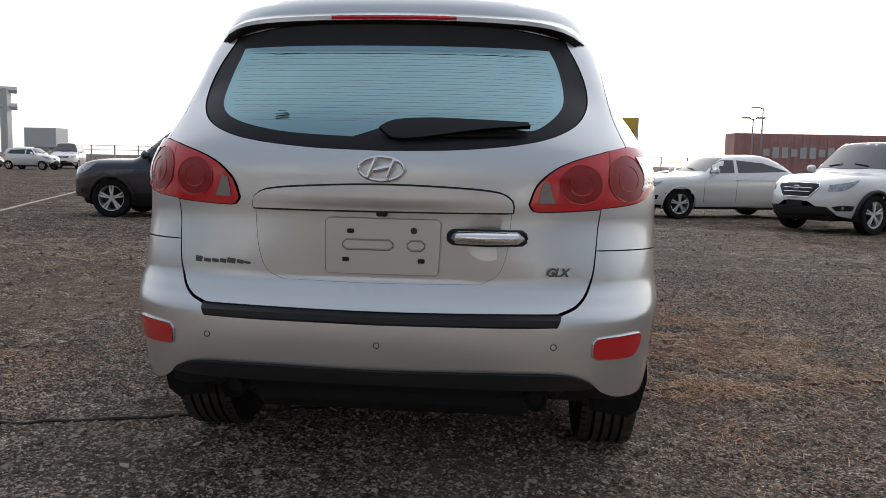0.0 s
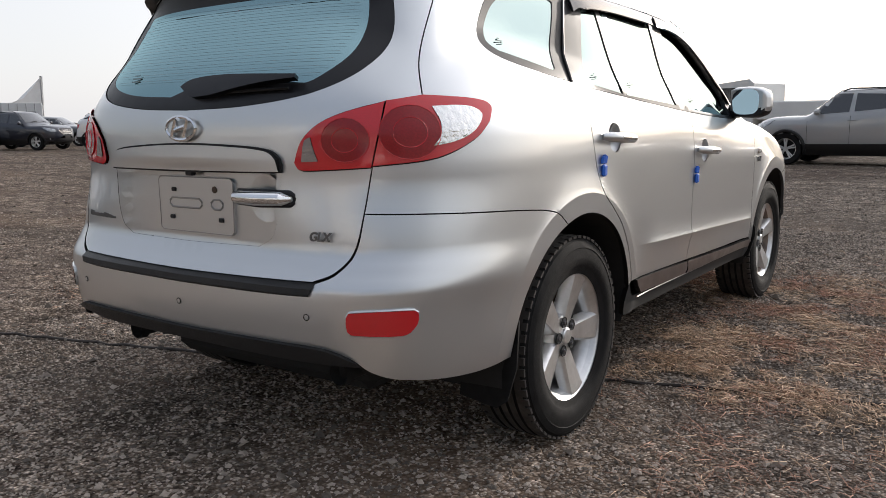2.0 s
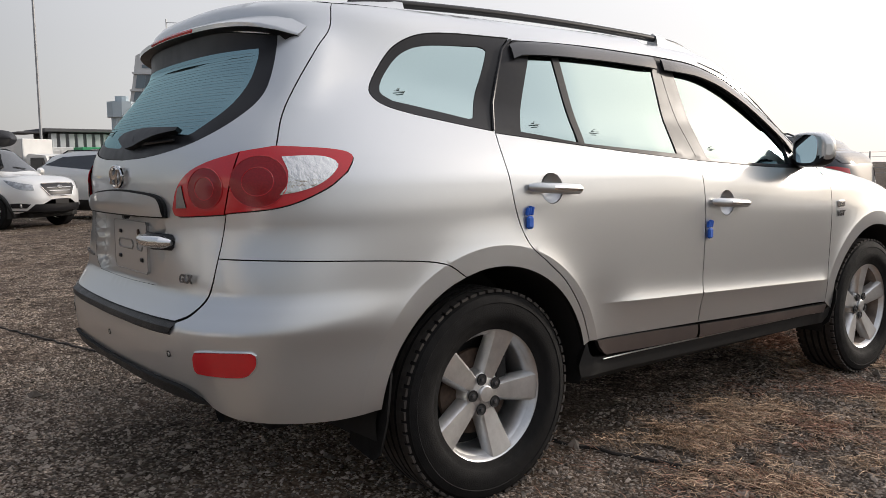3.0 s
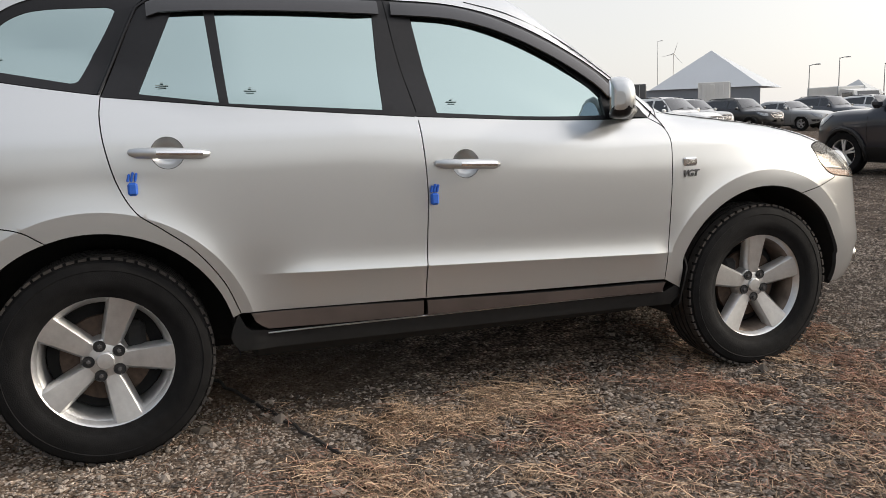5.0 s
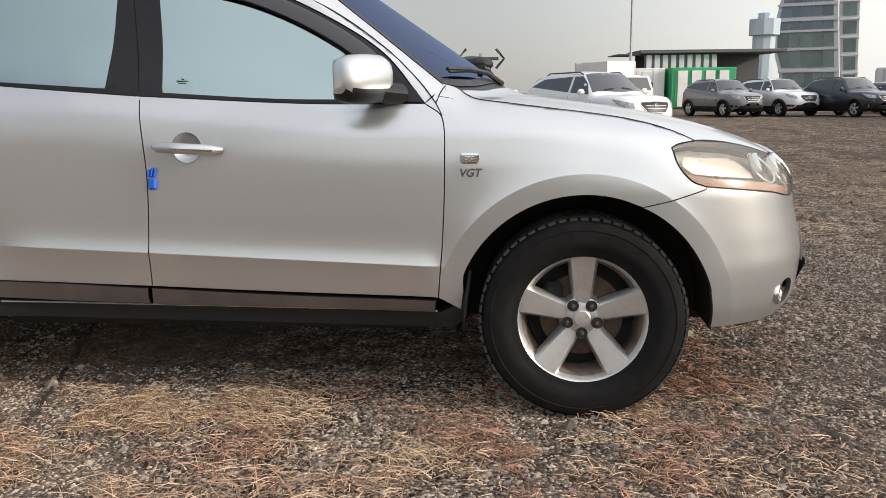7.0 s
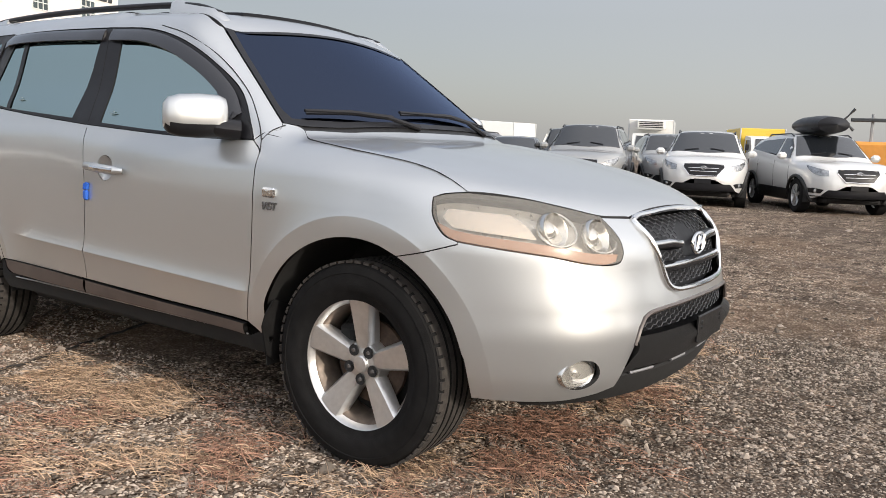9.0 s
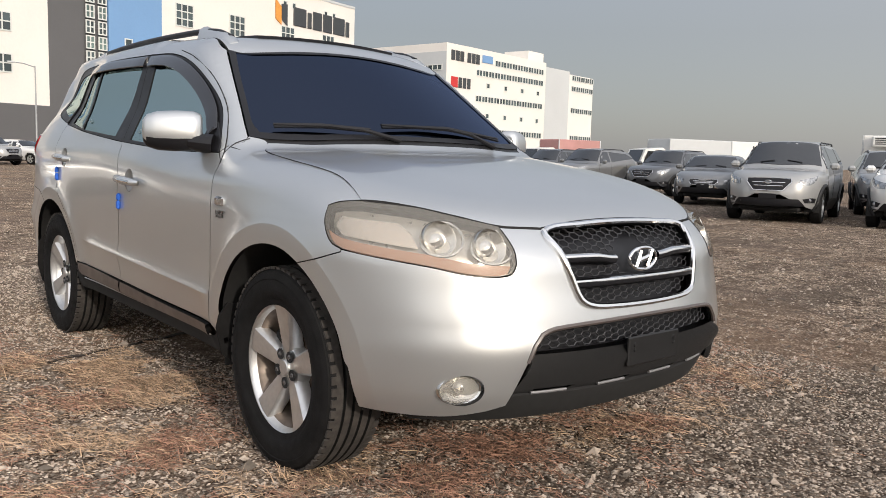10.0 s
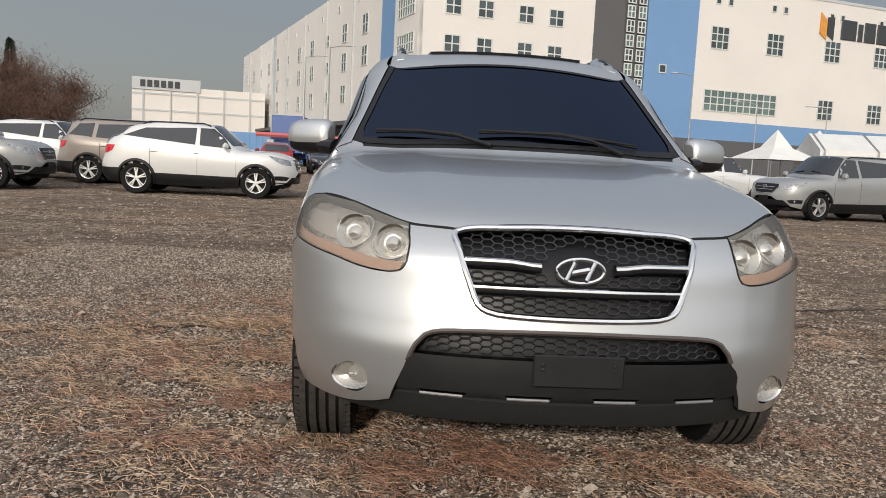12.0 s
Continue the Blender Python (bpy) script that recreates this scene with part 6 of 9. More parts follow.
    panel("windscreen", [[TP(-hx, lowy - 0.14, f), TP(0, lowy + 0.03, f), TP(hx, lowy - 0.14, f)], [TP(hx, lowy - 0.14, f), TP(hx - 0.16, roof_y[1] + 0.06, f)],
                         [TP(hx - 0.16, roof_y[1] + 0.06, f), TP(0, roof_y[1] + 0.10, f), TP(-hx + 0.16, roof_y[1] + 0.06, f)], [TP(-hx + 0.16, roof_y[1] + 0.06, f), TP(-hx, lowy - 0.14, f)]],
          DARKGLASS, top, proj=TOP, off=0.005, **k)
    zb0, zb1 = (belt + 0.05, H - 0.13) if not deck else (deck + 0.06, H - 0.10)
    panel("rear_window", [[RE(-hx + 0.08, zb0, f), RE(hx - 0.08, zb0, f)], [RE(hx - 0.08, zb0, f), RE(hx - 0.16, zb1, f)], [RE(hx - 0.16, zb1, f), RE(-hx + 0.16, zb1, f)], [RE(-hx + 0.16, zb1, f), RE(-hx + 0.08, zb0, f)]],
          DARKGLASS, top, off=0.005, **k)
    # lamps, grille, bumpers
    x0, x1 = 0.30 * W, 0.485 * W
    zn = nose - 0.02
    panel("head_lamp", [[FR(x0, zn - 0.05, f), FR(0.40 * W, zn + 0.0, f), S(l - 0.62, zn + 0.05, f)], [S(l - 0.62, zn + 0.05, f), S(l - 0.50, zn - 0.04, f)], [S(l - 0.50, zn - 0.04, f), FR(0.40 * W, zn - 0.14, f), FR(x0, zn - 0.16, f)], [FR(x0, zn - 0.16, f), FR(x0, zn - 0.05, f)]],
          LAMPGLASS, top, sides=PAIR, off=0.006, **k)
    ga, gb, gt, gl_ = (0.215, 0.150, 0.03, 0.265) if clad else (0.20, 0.17, 0.05, 0.19)
    gr = panel("grille", [[FR(-ga * W, zn - gt, f), FR(0, zn - gt + 0.012, f), FR(ga * W, zn - gt, f)], [FR(ga * W, zn - gt, f), FR((ga + 0.012) * W, zn - gt - 0.06, f), FR(gb * W, zn - gl_, f)], [FR(gb * W, zn - gl_, f), FR(-gb * W, zn - gl_, f)], [FR(-gb * W, zn - gl_, f), FR(-(ga + 0.012) * W, zn - gt - 0.06, f), FR(-ga * W, zn - gt, f)]],
               TRIM, top, off=0.005, **k)
    ring = [FR(x * W, z, f) + (0, 0.010, 0) for x, z in ((-ga, zn - gt), (0, zn - gt + 0.012), (ga, zn - gt), (ga + 0.012, zn - gt - 0.06), (gb, zn - gl_), (0, zn - gl_ - 0.006), (-gb, zn - gl_), (-ga - 0.012, zn - gt - 0.06), (-ga, zn - gt))]
    part("grille_frame", Shape().tube(ring, 0.010, 5), CHROME, gr)
    for q in (0.33, 0.62):
        z = zn - gt - q * (gl_ - gt)
        hw = (ga - 0.03 - 0.06 * q) * W
        part("grille_bar", Shape().tube([FR(x, z, f) + (0, 0.008, 0) for x in np.linspace(-hw, hw, 7)], 0.009, 6), CHROME, gr)
    part("badge", Shape().tube([FR(0, zn - gt - 0.07, f) + (0.06 * math.cos(a), 0.018, 0.032 * math.sin(a)) for a in np.linspace(0, 2 * math.pi, 13)], 0.009, 5), CHROME, gr)
    panel("fog_pocket", [[FR(0.335 * W, 0.50, f), FR(0.40 * W, 0.525, f), FR(0.445 * W, 0.52, f)], [FR(0.445 * W, 0.52, f), FR(0.435 * W, 0.43, f)], [FR(0.435 * W, 0.43, f), FR(0.36 * W, 0.425, f)], [FR(0.36 * W, 0.425, f), FR(0.335 * W, 0.50, f)]], TRIM, top, sides=PAIR, off=0.004, **k)
    panel("lower_intake", [[FR(-0.30 * W, 0.50, f), FR(0.30 * W, 0.50, f)], [FR(0.30 * W, 0.50, f), FR(0.36 * W, 0.36, f)], [FR(0.36 * W, 0.36, f), FR(-0.36 * W, 0.36, f)], [FR(-0.36 * W, 0.36, f), FR(-0.30 * W, 0.50, f)]], TRIM, top, off=0.004, **k)
    for s in PAIR:
        part("fog_lamp", Shape().lathe([(0.0, 0.016), (0.035, 0.014), (0.042, 0.004)], FR(0.395 * W, 0.475, f), "y", 14), LAMPGLASS, top, flip=s < 0)
    zl = (belt - 0.02) if not deck else deck - 0.06
    panel("tail_lamp", [[RE(0.30 * W, zl - 0.02, f), RE(0.42 * W, zl + 0.02, f), S(-l + 0.42, zl + 0.02, f)], [S(-l + 0.42, zl + 0.02, f), S(-l + 0.36, zl - 0.10, f)], [S(-l + 0.36, zl - 0.10, f), RE(0.42 * W, zl - 0.17, f), RE(0.30 * W, zl - 0.14, f)], [RE(0.30 * W, zl - 0.14, f), RE(0.30 * W, zl - 0.02, f)]],
          REDLENS, top, sides=PAIR, off=0.006, **k)
    part("plate", Shape().box(FR(0, 0.55, f) + (0, 0.008, 0), (0.34, 0.014, 0.10), 0.004), TRIM, top)
    part("plate", Shape().box(RE(0, 0.74, f) + (0, -0.006, 0), (0.34, 0.014, 0.10), 0.004), LAMPGLASS, top)
    if clad:
        panel("bumper_cladding", [[FR(-0.49 * W, 0.40, f), FR(-0.2 * W, 0.35, f), FR(0.2 * W, 0.35, f), FR(0.49 * W, 0.40, f)], [FR(0.49 * W, 0.40, f), FR(0.47 * W, 0.25, f)], [FR(0.47 * W, 0.25, f), FR(-0.47 * W, 0.25, f)], [FR(-0.47 * W, 0.25, f), FR(-0.49 * W, 0.40, f)]], PLASTIC, top, off=0.006, **k)
        panel("bumper_cladding", [[RE(-0.485 * W, 0.56, f), RE(0.485 * W, 0.56, f)], [RE(0.485 * W, 0.56, f), RE(0.46 * W, 0.25, f)], [RE(0.46 * W, 0.25, f), RE(-0.46 * W, 0.25, f)], [RE(-0.46 * W, 0.25, f), RE(-0.485 * W, 0.56, f)]], PLASTIC, top, off=0.006, **k)
    panel("sill_cladding", [[S(-hub + arch, 0.48 if clad else 0.27, f), S(hub - arch, 0.46 if clad else 0.27, f)], [S(hub - arch, 0.46 if clad else 0.27, f), S(hub - arch, 0.22, f)], [S(hub - arch, 0.22, f), S(-hub + arch, 0.22, f)], [S(-hub + arch, 0.22, f), S(-hub + arch, 0.48 if clad else 0.27, f)]], PLASTIC, top, sides=PAIR, off=0.008, **k)
    for s in PAIR:
        for h in (-hub, hub):
            ring = [(lambda p: (p[0] + 0.016, p[1], p[2]))(S(h + arch * math.cos(a), max(wheel_r + arch * math.sin(a), 0.24), f)) for a in np.linspace(-0.25, math.pi + 0.25, 15)]
            part("arch_trim", Shape().tube(ring, 0.036 if clad else 0.016, 7), PLASTIC if clad else PAINT, top, flip=s < 0)
            well = Shape()
            for i in range(13):
                a = math.pi * (-0.1 + 1.2 * i / 12)
                well.v += [(W / 2 - 0.03, h + arch * math.cos(a), wheel_r + arch * math.sin(a)), (W / 2 - 0.32, h + arch * math.cos(a), wheel_r + arch * math.sin(a)), (W / 2 - 0.32, h, wheel_r)]
            well.f += [(3 * i + j, 3 * i + j + 1, 3 * i + j + 4, 3 * i + j + 3) for i in range(12) for j in range(2)]
            well.m += [0] * 24
            part("wheel_house", well, UNDER, top, flip=s < 0)
            w = new("wheel")
            w.parent = top
            w.matrix_basis = pose((W / 2 - 0.12) * s, h, wheel_r)
            R, r = wheel_r, wheel_r * 0.66
            part("tyre", Shape().lathe([(r, -0.10), (R * 0.93, -0.11), (R, -0.085), (R, 0.085), (R * 0.95, 0.104), (r * 1.12, 0.11), (r, 0.095)], n=32), RUBBER, w, flip=s < 0)
            rim_ = Shape().lathe([(r * 0.86, -0.06), (r * 0.90, 0.05), (r * 0.96, 0.088), (r * 1.02, 0.092)], n=32).lathe([(0, 0.082), (0.045, 0.08), (0.06, 0.06)], n=14)
            for q in range(5):
                for e in (-0.14, 0.14):
                    t3 = Matrix.Rotation(-(2 * math.pi * q / 5 + e), 3, "X")
                    rim_.box(t3 @ Vector((0.072, 0, r * 0.54)), (0.03, 0.034, r * 0.84), 0.006, turn=t3)
            part("rim", rim_, ALLOY, w, flip=s < 0)
            part("brake_disc", Shape().lathe([(0.0, 0.0), (r * 0.86, -0.02)], n=20), UNDER, w, flip=s < 0)
        part("door_mirror", Shape().box((W / 2 + 0.07, cowl - 0.32, belt + 0.085), (0.20, 0.12, 0.15), 0.05), PAINT, top, flip=s < 0)
        for y in (mid_y - 0.16 + 0.12, -hub + 0.38):
            part("door_handle", Shape().tube([S(y + d, belt - 0.10, f) + (0.018, 0, 0) for d in (-0.09, 0, 0.09)], [0.010, 0.016, 0.010], 6), PAINT, top, flip=s < 0)
        for y in (mid_y, cowl - 0.10, -hub + 0.30):
            part("door_seam", Shape().tube([S(y, z, f) + (0.0005, 0, 0) for z in np.linspace(0.38, belt - 0.01, 7)], 0.004, 4), SEAM, top, flip=s < 0)
        if rails:
            xr = W / 2 - 0.30
            part("roof_rail", Shape().tube([TP(xr, back_top + 0.25, f), TP(xr, back_top + 0.4, f) + (0, 0, 0.04), TP(xr, roof_y[1] - 0.15, f) + (0, 0, 0.04), TP(xr, roof_y[1], f)], 0.016, 6), TRIM, top, flip=s < 0)
    part("underbody", Shape().box((0, 0, 0.30), (W - 0.7, L - 0.5, 0.14), 0.05).box((0, 0, 0.32), (W - 0.16, base - 2 * arch - 0.1, 0.14), 0.04), UNDER, top)
    part("inner_shell", Shape().box((0, (cowl + back_low) / 2, belt - 0.15), (W - 0.35, cowl - back_low - 0.9, 0.35), 0.1), UNDER, top)
    for x in (0.45, -0.10):
        wipe = Shape().tube([TP(x, cowl - 0.13, f) + (0, 0.01, 0.015), TP(x - 0.5 * 0.6, cowl - 0.02 - 0.1, f) + (0, 0.01, 0.02)], 0.009, 4)
        part("wiper", wipe, TRIM, top)
    return top


KINDS = {
    "suv": dict(L=4.41, W=1.82, H=1.66, nose=0.95, cowl=0.98, belt=1.06, roof_y=(-0.55, 0.26), back_top=-1.50, back_low=-2.02, base=2.64, wheel_r=0.35, glass_rows=2, kick=0.085),
    "large_suv": dict(L=4.72, W=1.88, H=1.74, nose=0.95, cowl=1.02, belt=1.09, roof_y=(-1.1, 0.30), back_top=-1.95, back_low=-2.20, base=2.75, wheel_r=0.365, glass_rows=3, kick=0.045),
    "sedan": dict(L=4.84, W=1.83, H=1.46, nose=0.80, cowl=0.92, belt=0.99, roof_y=(-0.7, 0.18), back_top=-1.05, back_low=-1.72, base=2.79, deck=1.05, clad=False, rails=False, wheel_r=0.335, kick=0.03),
    "van": dict(L=5.10, W=1.92, H=1.93, nose=1.02, cowl=1.45, belt=1.14, roof_y=(-1.5, 0.72), back_top=-2.28, back_low=-2.42, base=3.2, clad=False, rails=False, wheel_r=0.335, glass_rows=3),
    "hatchback": dict(L=3.60, W=1.60, H=1.48, nose=0.88, cowl=0.85, belt=1.0, roof_y=(-0.7, 0.25), back_top=-1.45, back_low=-1.68, base=2.38, clad=False, rails=False, wheel_r=0.30),
}
BEIGE, WHITE, SILV, GREY, DGREY, NAVY, RED, BLACK = (0.30, 0.26, 0.23), (0.72, 0.72, 0.71), (0.33, 0.335, 0.335), (0.17, 0.175, 0.18), (0.085, 0.09, 0.10), (0.016, 0.018, 0.028), (0.35, 0.02, 0.02), (0.02, 0.02, 0.02)
# kind, x, y, heading (degrees left of +y), paint, label, group
PARKED = [
    ("suv", -5.6, 10.5, 96, NAVY, "dark navy SUV parked side-on across the gravel", ""),
    ("sedan", 5.2, 14.9, 108, WHITE, "white saloon parked side-on behind the gravel", ""),
    ("large_suv", 7.6, 11.9, 122, WHITE, "white SUV with a dark lower bumper parked at an angle", ""),
    ("suv", -0.65, 16.0, 84, SILV, "silver SUV with dark lower bumpers parked side-on", ""),
    ("suv", 11.2, 20.5, 105, WHITE, "white SUV parked behind another white SUV", ""),
    ("sedan", 9.6, 36.0, 90, DGREY, "dark saloon parked near the wire fence", ""),
    ("suv", -22.2, 16.5, -72, WHITE, "white SUV with black wheel arches in the parked row", "row by the shed"),
    ("suv", -28.0, 16.6, -70, WHITE, "white SUV in the parked row", "row by the shed"),
    ("suv", -33.3, 14.9, -68, NAVY, "dark blue SUV in the parked row", "row by the shed"),
    ("suv", -35.0, 12.4, -68, WHITE, "white SUV with a black grille in the parked row", "row by the shed"),
    ("suv", -34.8, 10.0, -68, GREY, "grey SUV at the end of the parked row", "row by the shed"),
    ("suv", -17.3, 2.9, -56, WHITE, "white SUV parked with its nose to the gravel lane", "row across the lane"),
    ("suv", -16.6, -0.3, -58, WHITE, "white SUV with a black roof box", "row across the lane"),
    ("large_suv", -15.5, -5.2, -72, SILV, "silver SUV facing the gravel lane", "row across the lane"),
    ("suv", -16.2, -2.6, -74, WHITE, "white SUV with a black hexagonal grille facing the lane", "row across the lane"),
    ("suv", -20.6, -5.0, -64, SILV, "silver SUV standing behind the front row", "second row"),
    ("large_suv", -19.5, -7.6, -62, BLACK, "black SUV standing behind the front row", "second row"),
    ("sedan", -20.0, -9.8, -66, GREY, "grey-green saloon in the second row", "second row"),
    ("suv", -23.6, -13.8, -84, DGREY, "dark grey SUV facing the lane", "row by the trucks"),
    ("suv", -22.8, -16.9, -84, GREY, "silver-grey SUV facing the lane", "row by the trucks"),
    ("suv", -24.8, -20.8, -84, DGREY, "dark grey SUV with bright head lamps", "row by the trucks"),
    ("sedan", -21.5, -24.5, -84, SILV, "silver saloon half hidden in the row", "row by the trucks"),
    ("large_suv", -11.3, -16.7, -72, SILV, "silver SUV with a chrome grille facing the lane", "row by the tents"),
    ("sedan", -16.5, -18.6, -80, SILV, "silver saloon facing the lane", "row by the tents"),
    ("large_suv", -10.2, -22.5, 95, WHITE, "white SUV seen from behind", "row by the tents"),
    ("suv", 4.95, -14.9, 90, WHITE, "white SUV with black lower trim parked side-on", ""),
    ("large_suv", 7.1, -18.2, 88, BEIGE, "beige-brown SUV parked behind a white SUV", ""),
    ("suv", 10.3, -14.0, 90, SILV, "silver SUV with five-spoke wheels parked side-on", ""),
    ("suv", 10.2, -19.5, 85, WHITE, "white SUV behind the silver one", ""),
    ("hatchback", 6.3, -36.0, 190, RED, "red hatchback seen from behind", "far row"),
    ("sedan", 4.0, -38.0, 8, NAVY, "dark blue saloon in the far row", "far row"),
    ("sedan", 2.1, -45.0, 40, SILV, "silver saloon in the far row", "far row"),
    ("suv", -0.6, -46.2, 38, WHITE, "white SUV in the far row", "far row"),
    ("sedan", -3.0, -47.0, 42, GREY, "grey saloon in the far row", "far row"),
    ("sedan", -4.9, -46.0, 36, WHITE, "white saloon in the far row", "far row"),
    ("suv", -7.5, -47.0, 26, SILV, "silver SUV in the far row", "far row"),
    ("sedan", -10.0, -50.0, 34, WHITE, "white saloon in the far row", "far row"),
    ("van", -32.6, 54.0, -160, WHITE, "white van far across the lot", "far vans"),
    ("hatchback", -31.5, 47.5, -92, WHITE, "white hatchback far across the lot", "far vans"),
    ("sedan", -32.5, 42.0, -92, SILV, "silver saloon far across the lot", "far vans"),
    ("suv", -30.5, 35.0, -78, WHITE, "white SUV in a row across the lot", "lot row"),
    ("suv", -30.0, 31.5, -78, DGREY, "dark SUV in a row across the lot", "lot row"),
    ("sedan", -29.3, 28.3, -78, SILV, "silver saloon in a row across the lot", "lot row"),
    ("suv", -28.8, 25.0, -78, BLACK, "black SUV in a row across the lot", "lot row"),
    ("suv", -28.0, 21.6, -78, SILV, "silver SUV in a row across the lot", "lot row"),
    ("sedan", -37.0, 18.5, -50, DGREY, "dark saloon behind the parked row", "lot row"),
    ("sedan", -40.0, 24.0, -60, WHITE, "white saloon behind the parked row", "lot row"),
    ("suv", -27.0, -30.0, -80, WHITE, "white SUV far down the lot", "lot row"),
]
made_kinds = {}
for kind, x, y, heading, paint, label, group in PARKED:
    at = pose(x, y, 0.005, 0, 0, heading)
    if kind not in made_kinds:
        ob = build_car("parked_" + kind, label=label, **KINDS[kind])
        ob.matrix_basis = at
        made_kinds[kind] = ob
    else:
        ob = copy_thing(made_kinds[kind], at)
    tagged(ob, label, "car", group or "single parked cars")
    for o in ob.children_recursive:
        o.color = (*paint, 1)


# ---- buildings, trucks, masts ----
def walls(name, color, **k):
    return material(name, color, 0.75, grain=0.015, size=4, stain=0.04, stain_size=0.12, **k)


CREAM = walls("cream_cladding", (0.72, 0.69, 0.65))
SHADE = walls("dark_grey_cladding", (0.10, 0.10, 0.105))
BLUE = walls("blue_cladding", (0.16, 0.30, 0.52))
PALEGREY = walls("pale_grey_cladding", (0.50, 0.52, 0.53))
PANE = material("office_pane", (0.05, 0.07, 0.075), 0.12, spec=0.7, obj=0.3)
GREENPANE = material("green_office_pane", (0.12, 0.175, 0.165), 0.15, spec=0.7, grain=0.2, size=0.4, obj=0.15)
WINFRAME = material("white_window_frame", (0.62, 0.64, 0.62), 0.5, grain=0.04, size=3)
STEEL = material("galvanised_steel", (0.33, 0.34, 0.35), 0.5, metal=0.6, grain=0.1, size=5)
YELLOW = material("yellow_truck_paint", (0.62, 0.43, 0.04), 0.4, coat=0.3, stain=0.06, stain_size=1.2)
TRUCKWHITE = material("white_truck_paint", (0.68, 0.68, 0.66), 0.45, stain=0.06, stain_size=1.5)
# red-brown paled, with the haze of distance put into the colour
REDBROWN = material("red_brown_container", (0.42, 0.22, 0.205), 0.6, stain=0.15, stain_size=0.8)
GREEN = material("green_container", (0.03, 0.30, 0.12), 0.5, stain=0.1, stain_size=0.8)
TENT = material("white_tent_cloth", (0.72, 0.72, 0.70), 0.8, stain=0.05, stain_size=1)
TRUCKBLUE = material("blue_truck_paint", (0.04, 0.10, 0.30), 0.4, coat=0.4)
SIGNDARK = material("dark_sign", (0.04, 0.045, 0.05), 0.5, grain=0.1, size=4)
ORANGE = material("orange_sign", (0.65, 0.28, 0.05), 0.5, grain=0.1, size=4)


class Facade:
    """A flat wall from a to b, z up, its outside to the left of a->b seen from above; opening-free skin with windows set in."""

    def __init__(self, a, b):
        self.a, self.b = Vector((*a, 0)), Vector((*b, 0))
        self.e = (self.b - self.a).normalized()
        self.n = Vector((-self.e.y, self.e.x, 0))
        self.turn = Matrix((self.e, self.n, Vector((0, 0, 1)))).transposed()

    def at(self, s, out, z):
        return self.a + self.e * s + self.n * out + Vector((0, 0, z))

    def box(self, shape, s0, s1, z0, z1, out0, out1, bevel=0.0, mat=0):
        return shape.box(self.at((s0 + s1) / 2, (out0 + out1) / 2, (z0 + z1) / 2), (s1 - s0, out1 - out0, z1 - z0), bevel, mat, self.turn)


def window(fc, parent, s, z, w, h, nx, nz, glass=None):
    """A window with white bars and single panes."""
    fr = Shape()
    t = 0.12
    xs = [s - w / 2 + w * i / nx + d for i in range(nx + 1) for d in (-t / 2, t / 2)]
    zs = [z - h / 2 + h * j / nz + d for j in range(nz + 1) for d in (-t / 2, t / 2)]
    cols, rows_ = len(xs), len(zs)
    fr.v = [tuple(fc.at(a, out, b)) for out in (0.10, 0.0) for b in zs for a in xs]
    back = cols * rows_

    def bar(i, j):
        return 0 <= i < cols - 1 and 0 <= j < rows_ - 1 and (i % 2 == 0 or j % 2 == 0)

    for j in range(rows_ - 1):
        for i in range(cols - 1):
            if bar(i, j):
                q = [j * cols + i, j * cols + i + 1, (j + 1) * cols + i + 1, (j + 1) * cols + i]
                fr.f.append(tuple(q))
                for k, (di, dj) in enumerate(((0, -1), (1, 0), (0, 1), (-1, 0))):
                    if not bar(i + di, j + dj):
                        a, b = q[k], q[(k + 1) % 4]
                        fr.f.append((a, b, b + back, a + back))
    fr.m = [0] * len(fr.f)
    ob = part("window", fr, WINFRAME, parent, smooth=None)
    for i in range(nx):
        for j in range(nz):
            p = Shape()
            fc.box(p, s - w / 2 + w * i / nx + t / 2, s - w / 2 + w * (i + 1) / nx - t / 2, z - h / 2 + h * j / nz + t / 2, z - h / 2 + h * (j + 1) / nz - t / 2, 0.0, 0.03)
            part("pane", p, glass or PANE, ob, smooth=None)


def slab(name, fc, parent, s0, s1, z0, z1, mat, out0=-0.5, out1=0.0, label=""):
    sh = Shape()
    fc.box(sh, s0, s1, z0, z1, out0, out1)
    return part(name, sh, mat, parent, label, smooth=None)


# the white warehouse with a blue band
C0 = Vector((-1.5, -81.0))
FD, SD = Vector((-0.95, -0.31)).normalized(), Vector((0.31, -0.95)).normalized()
H1 = 23.2
wh = thing("white_warehouse", "white warehouse with blue and dark grey bands and many windows", "building")
fa = Facade(C0 + FD * 71, C0)
LF = 71.0


def face(s):
    return LF - s


for s0, s1, m, z0 in ((0, 20.8, CREAM, 5.2), (20.8, 24.8, SHADE, 0), (27.9, 35.0, BLUE, 5.0), (35.0, LF, CREAM, 7.3)):
    slab("wall", fa, wh, face(s1), face(s0), z0, H1, m)
slab("wall", fa, wh, face(20.8), face(0), 0, 5.2, SHADE, out1=0.03, label="dark grey plinth")
slab("wall", fa, wh, face(LF), face(27.9), 0, 5.0, SHADE, out1=0.03, label="dark grey plinth")
slab("wall", fa, wh, face(LF), face(35.0), 5.0, 7.3, BLUE, out1=0.02, label="blue band")
slab("wall", fa, wh, face(27.9), face(24.8), 0, H1, SHADE, out1=-0.25)
slab("parapet", fa, wh, 0, LF, H1, H1 + 0.35, PALEGREY, out0=-0.5, out1=0.08)
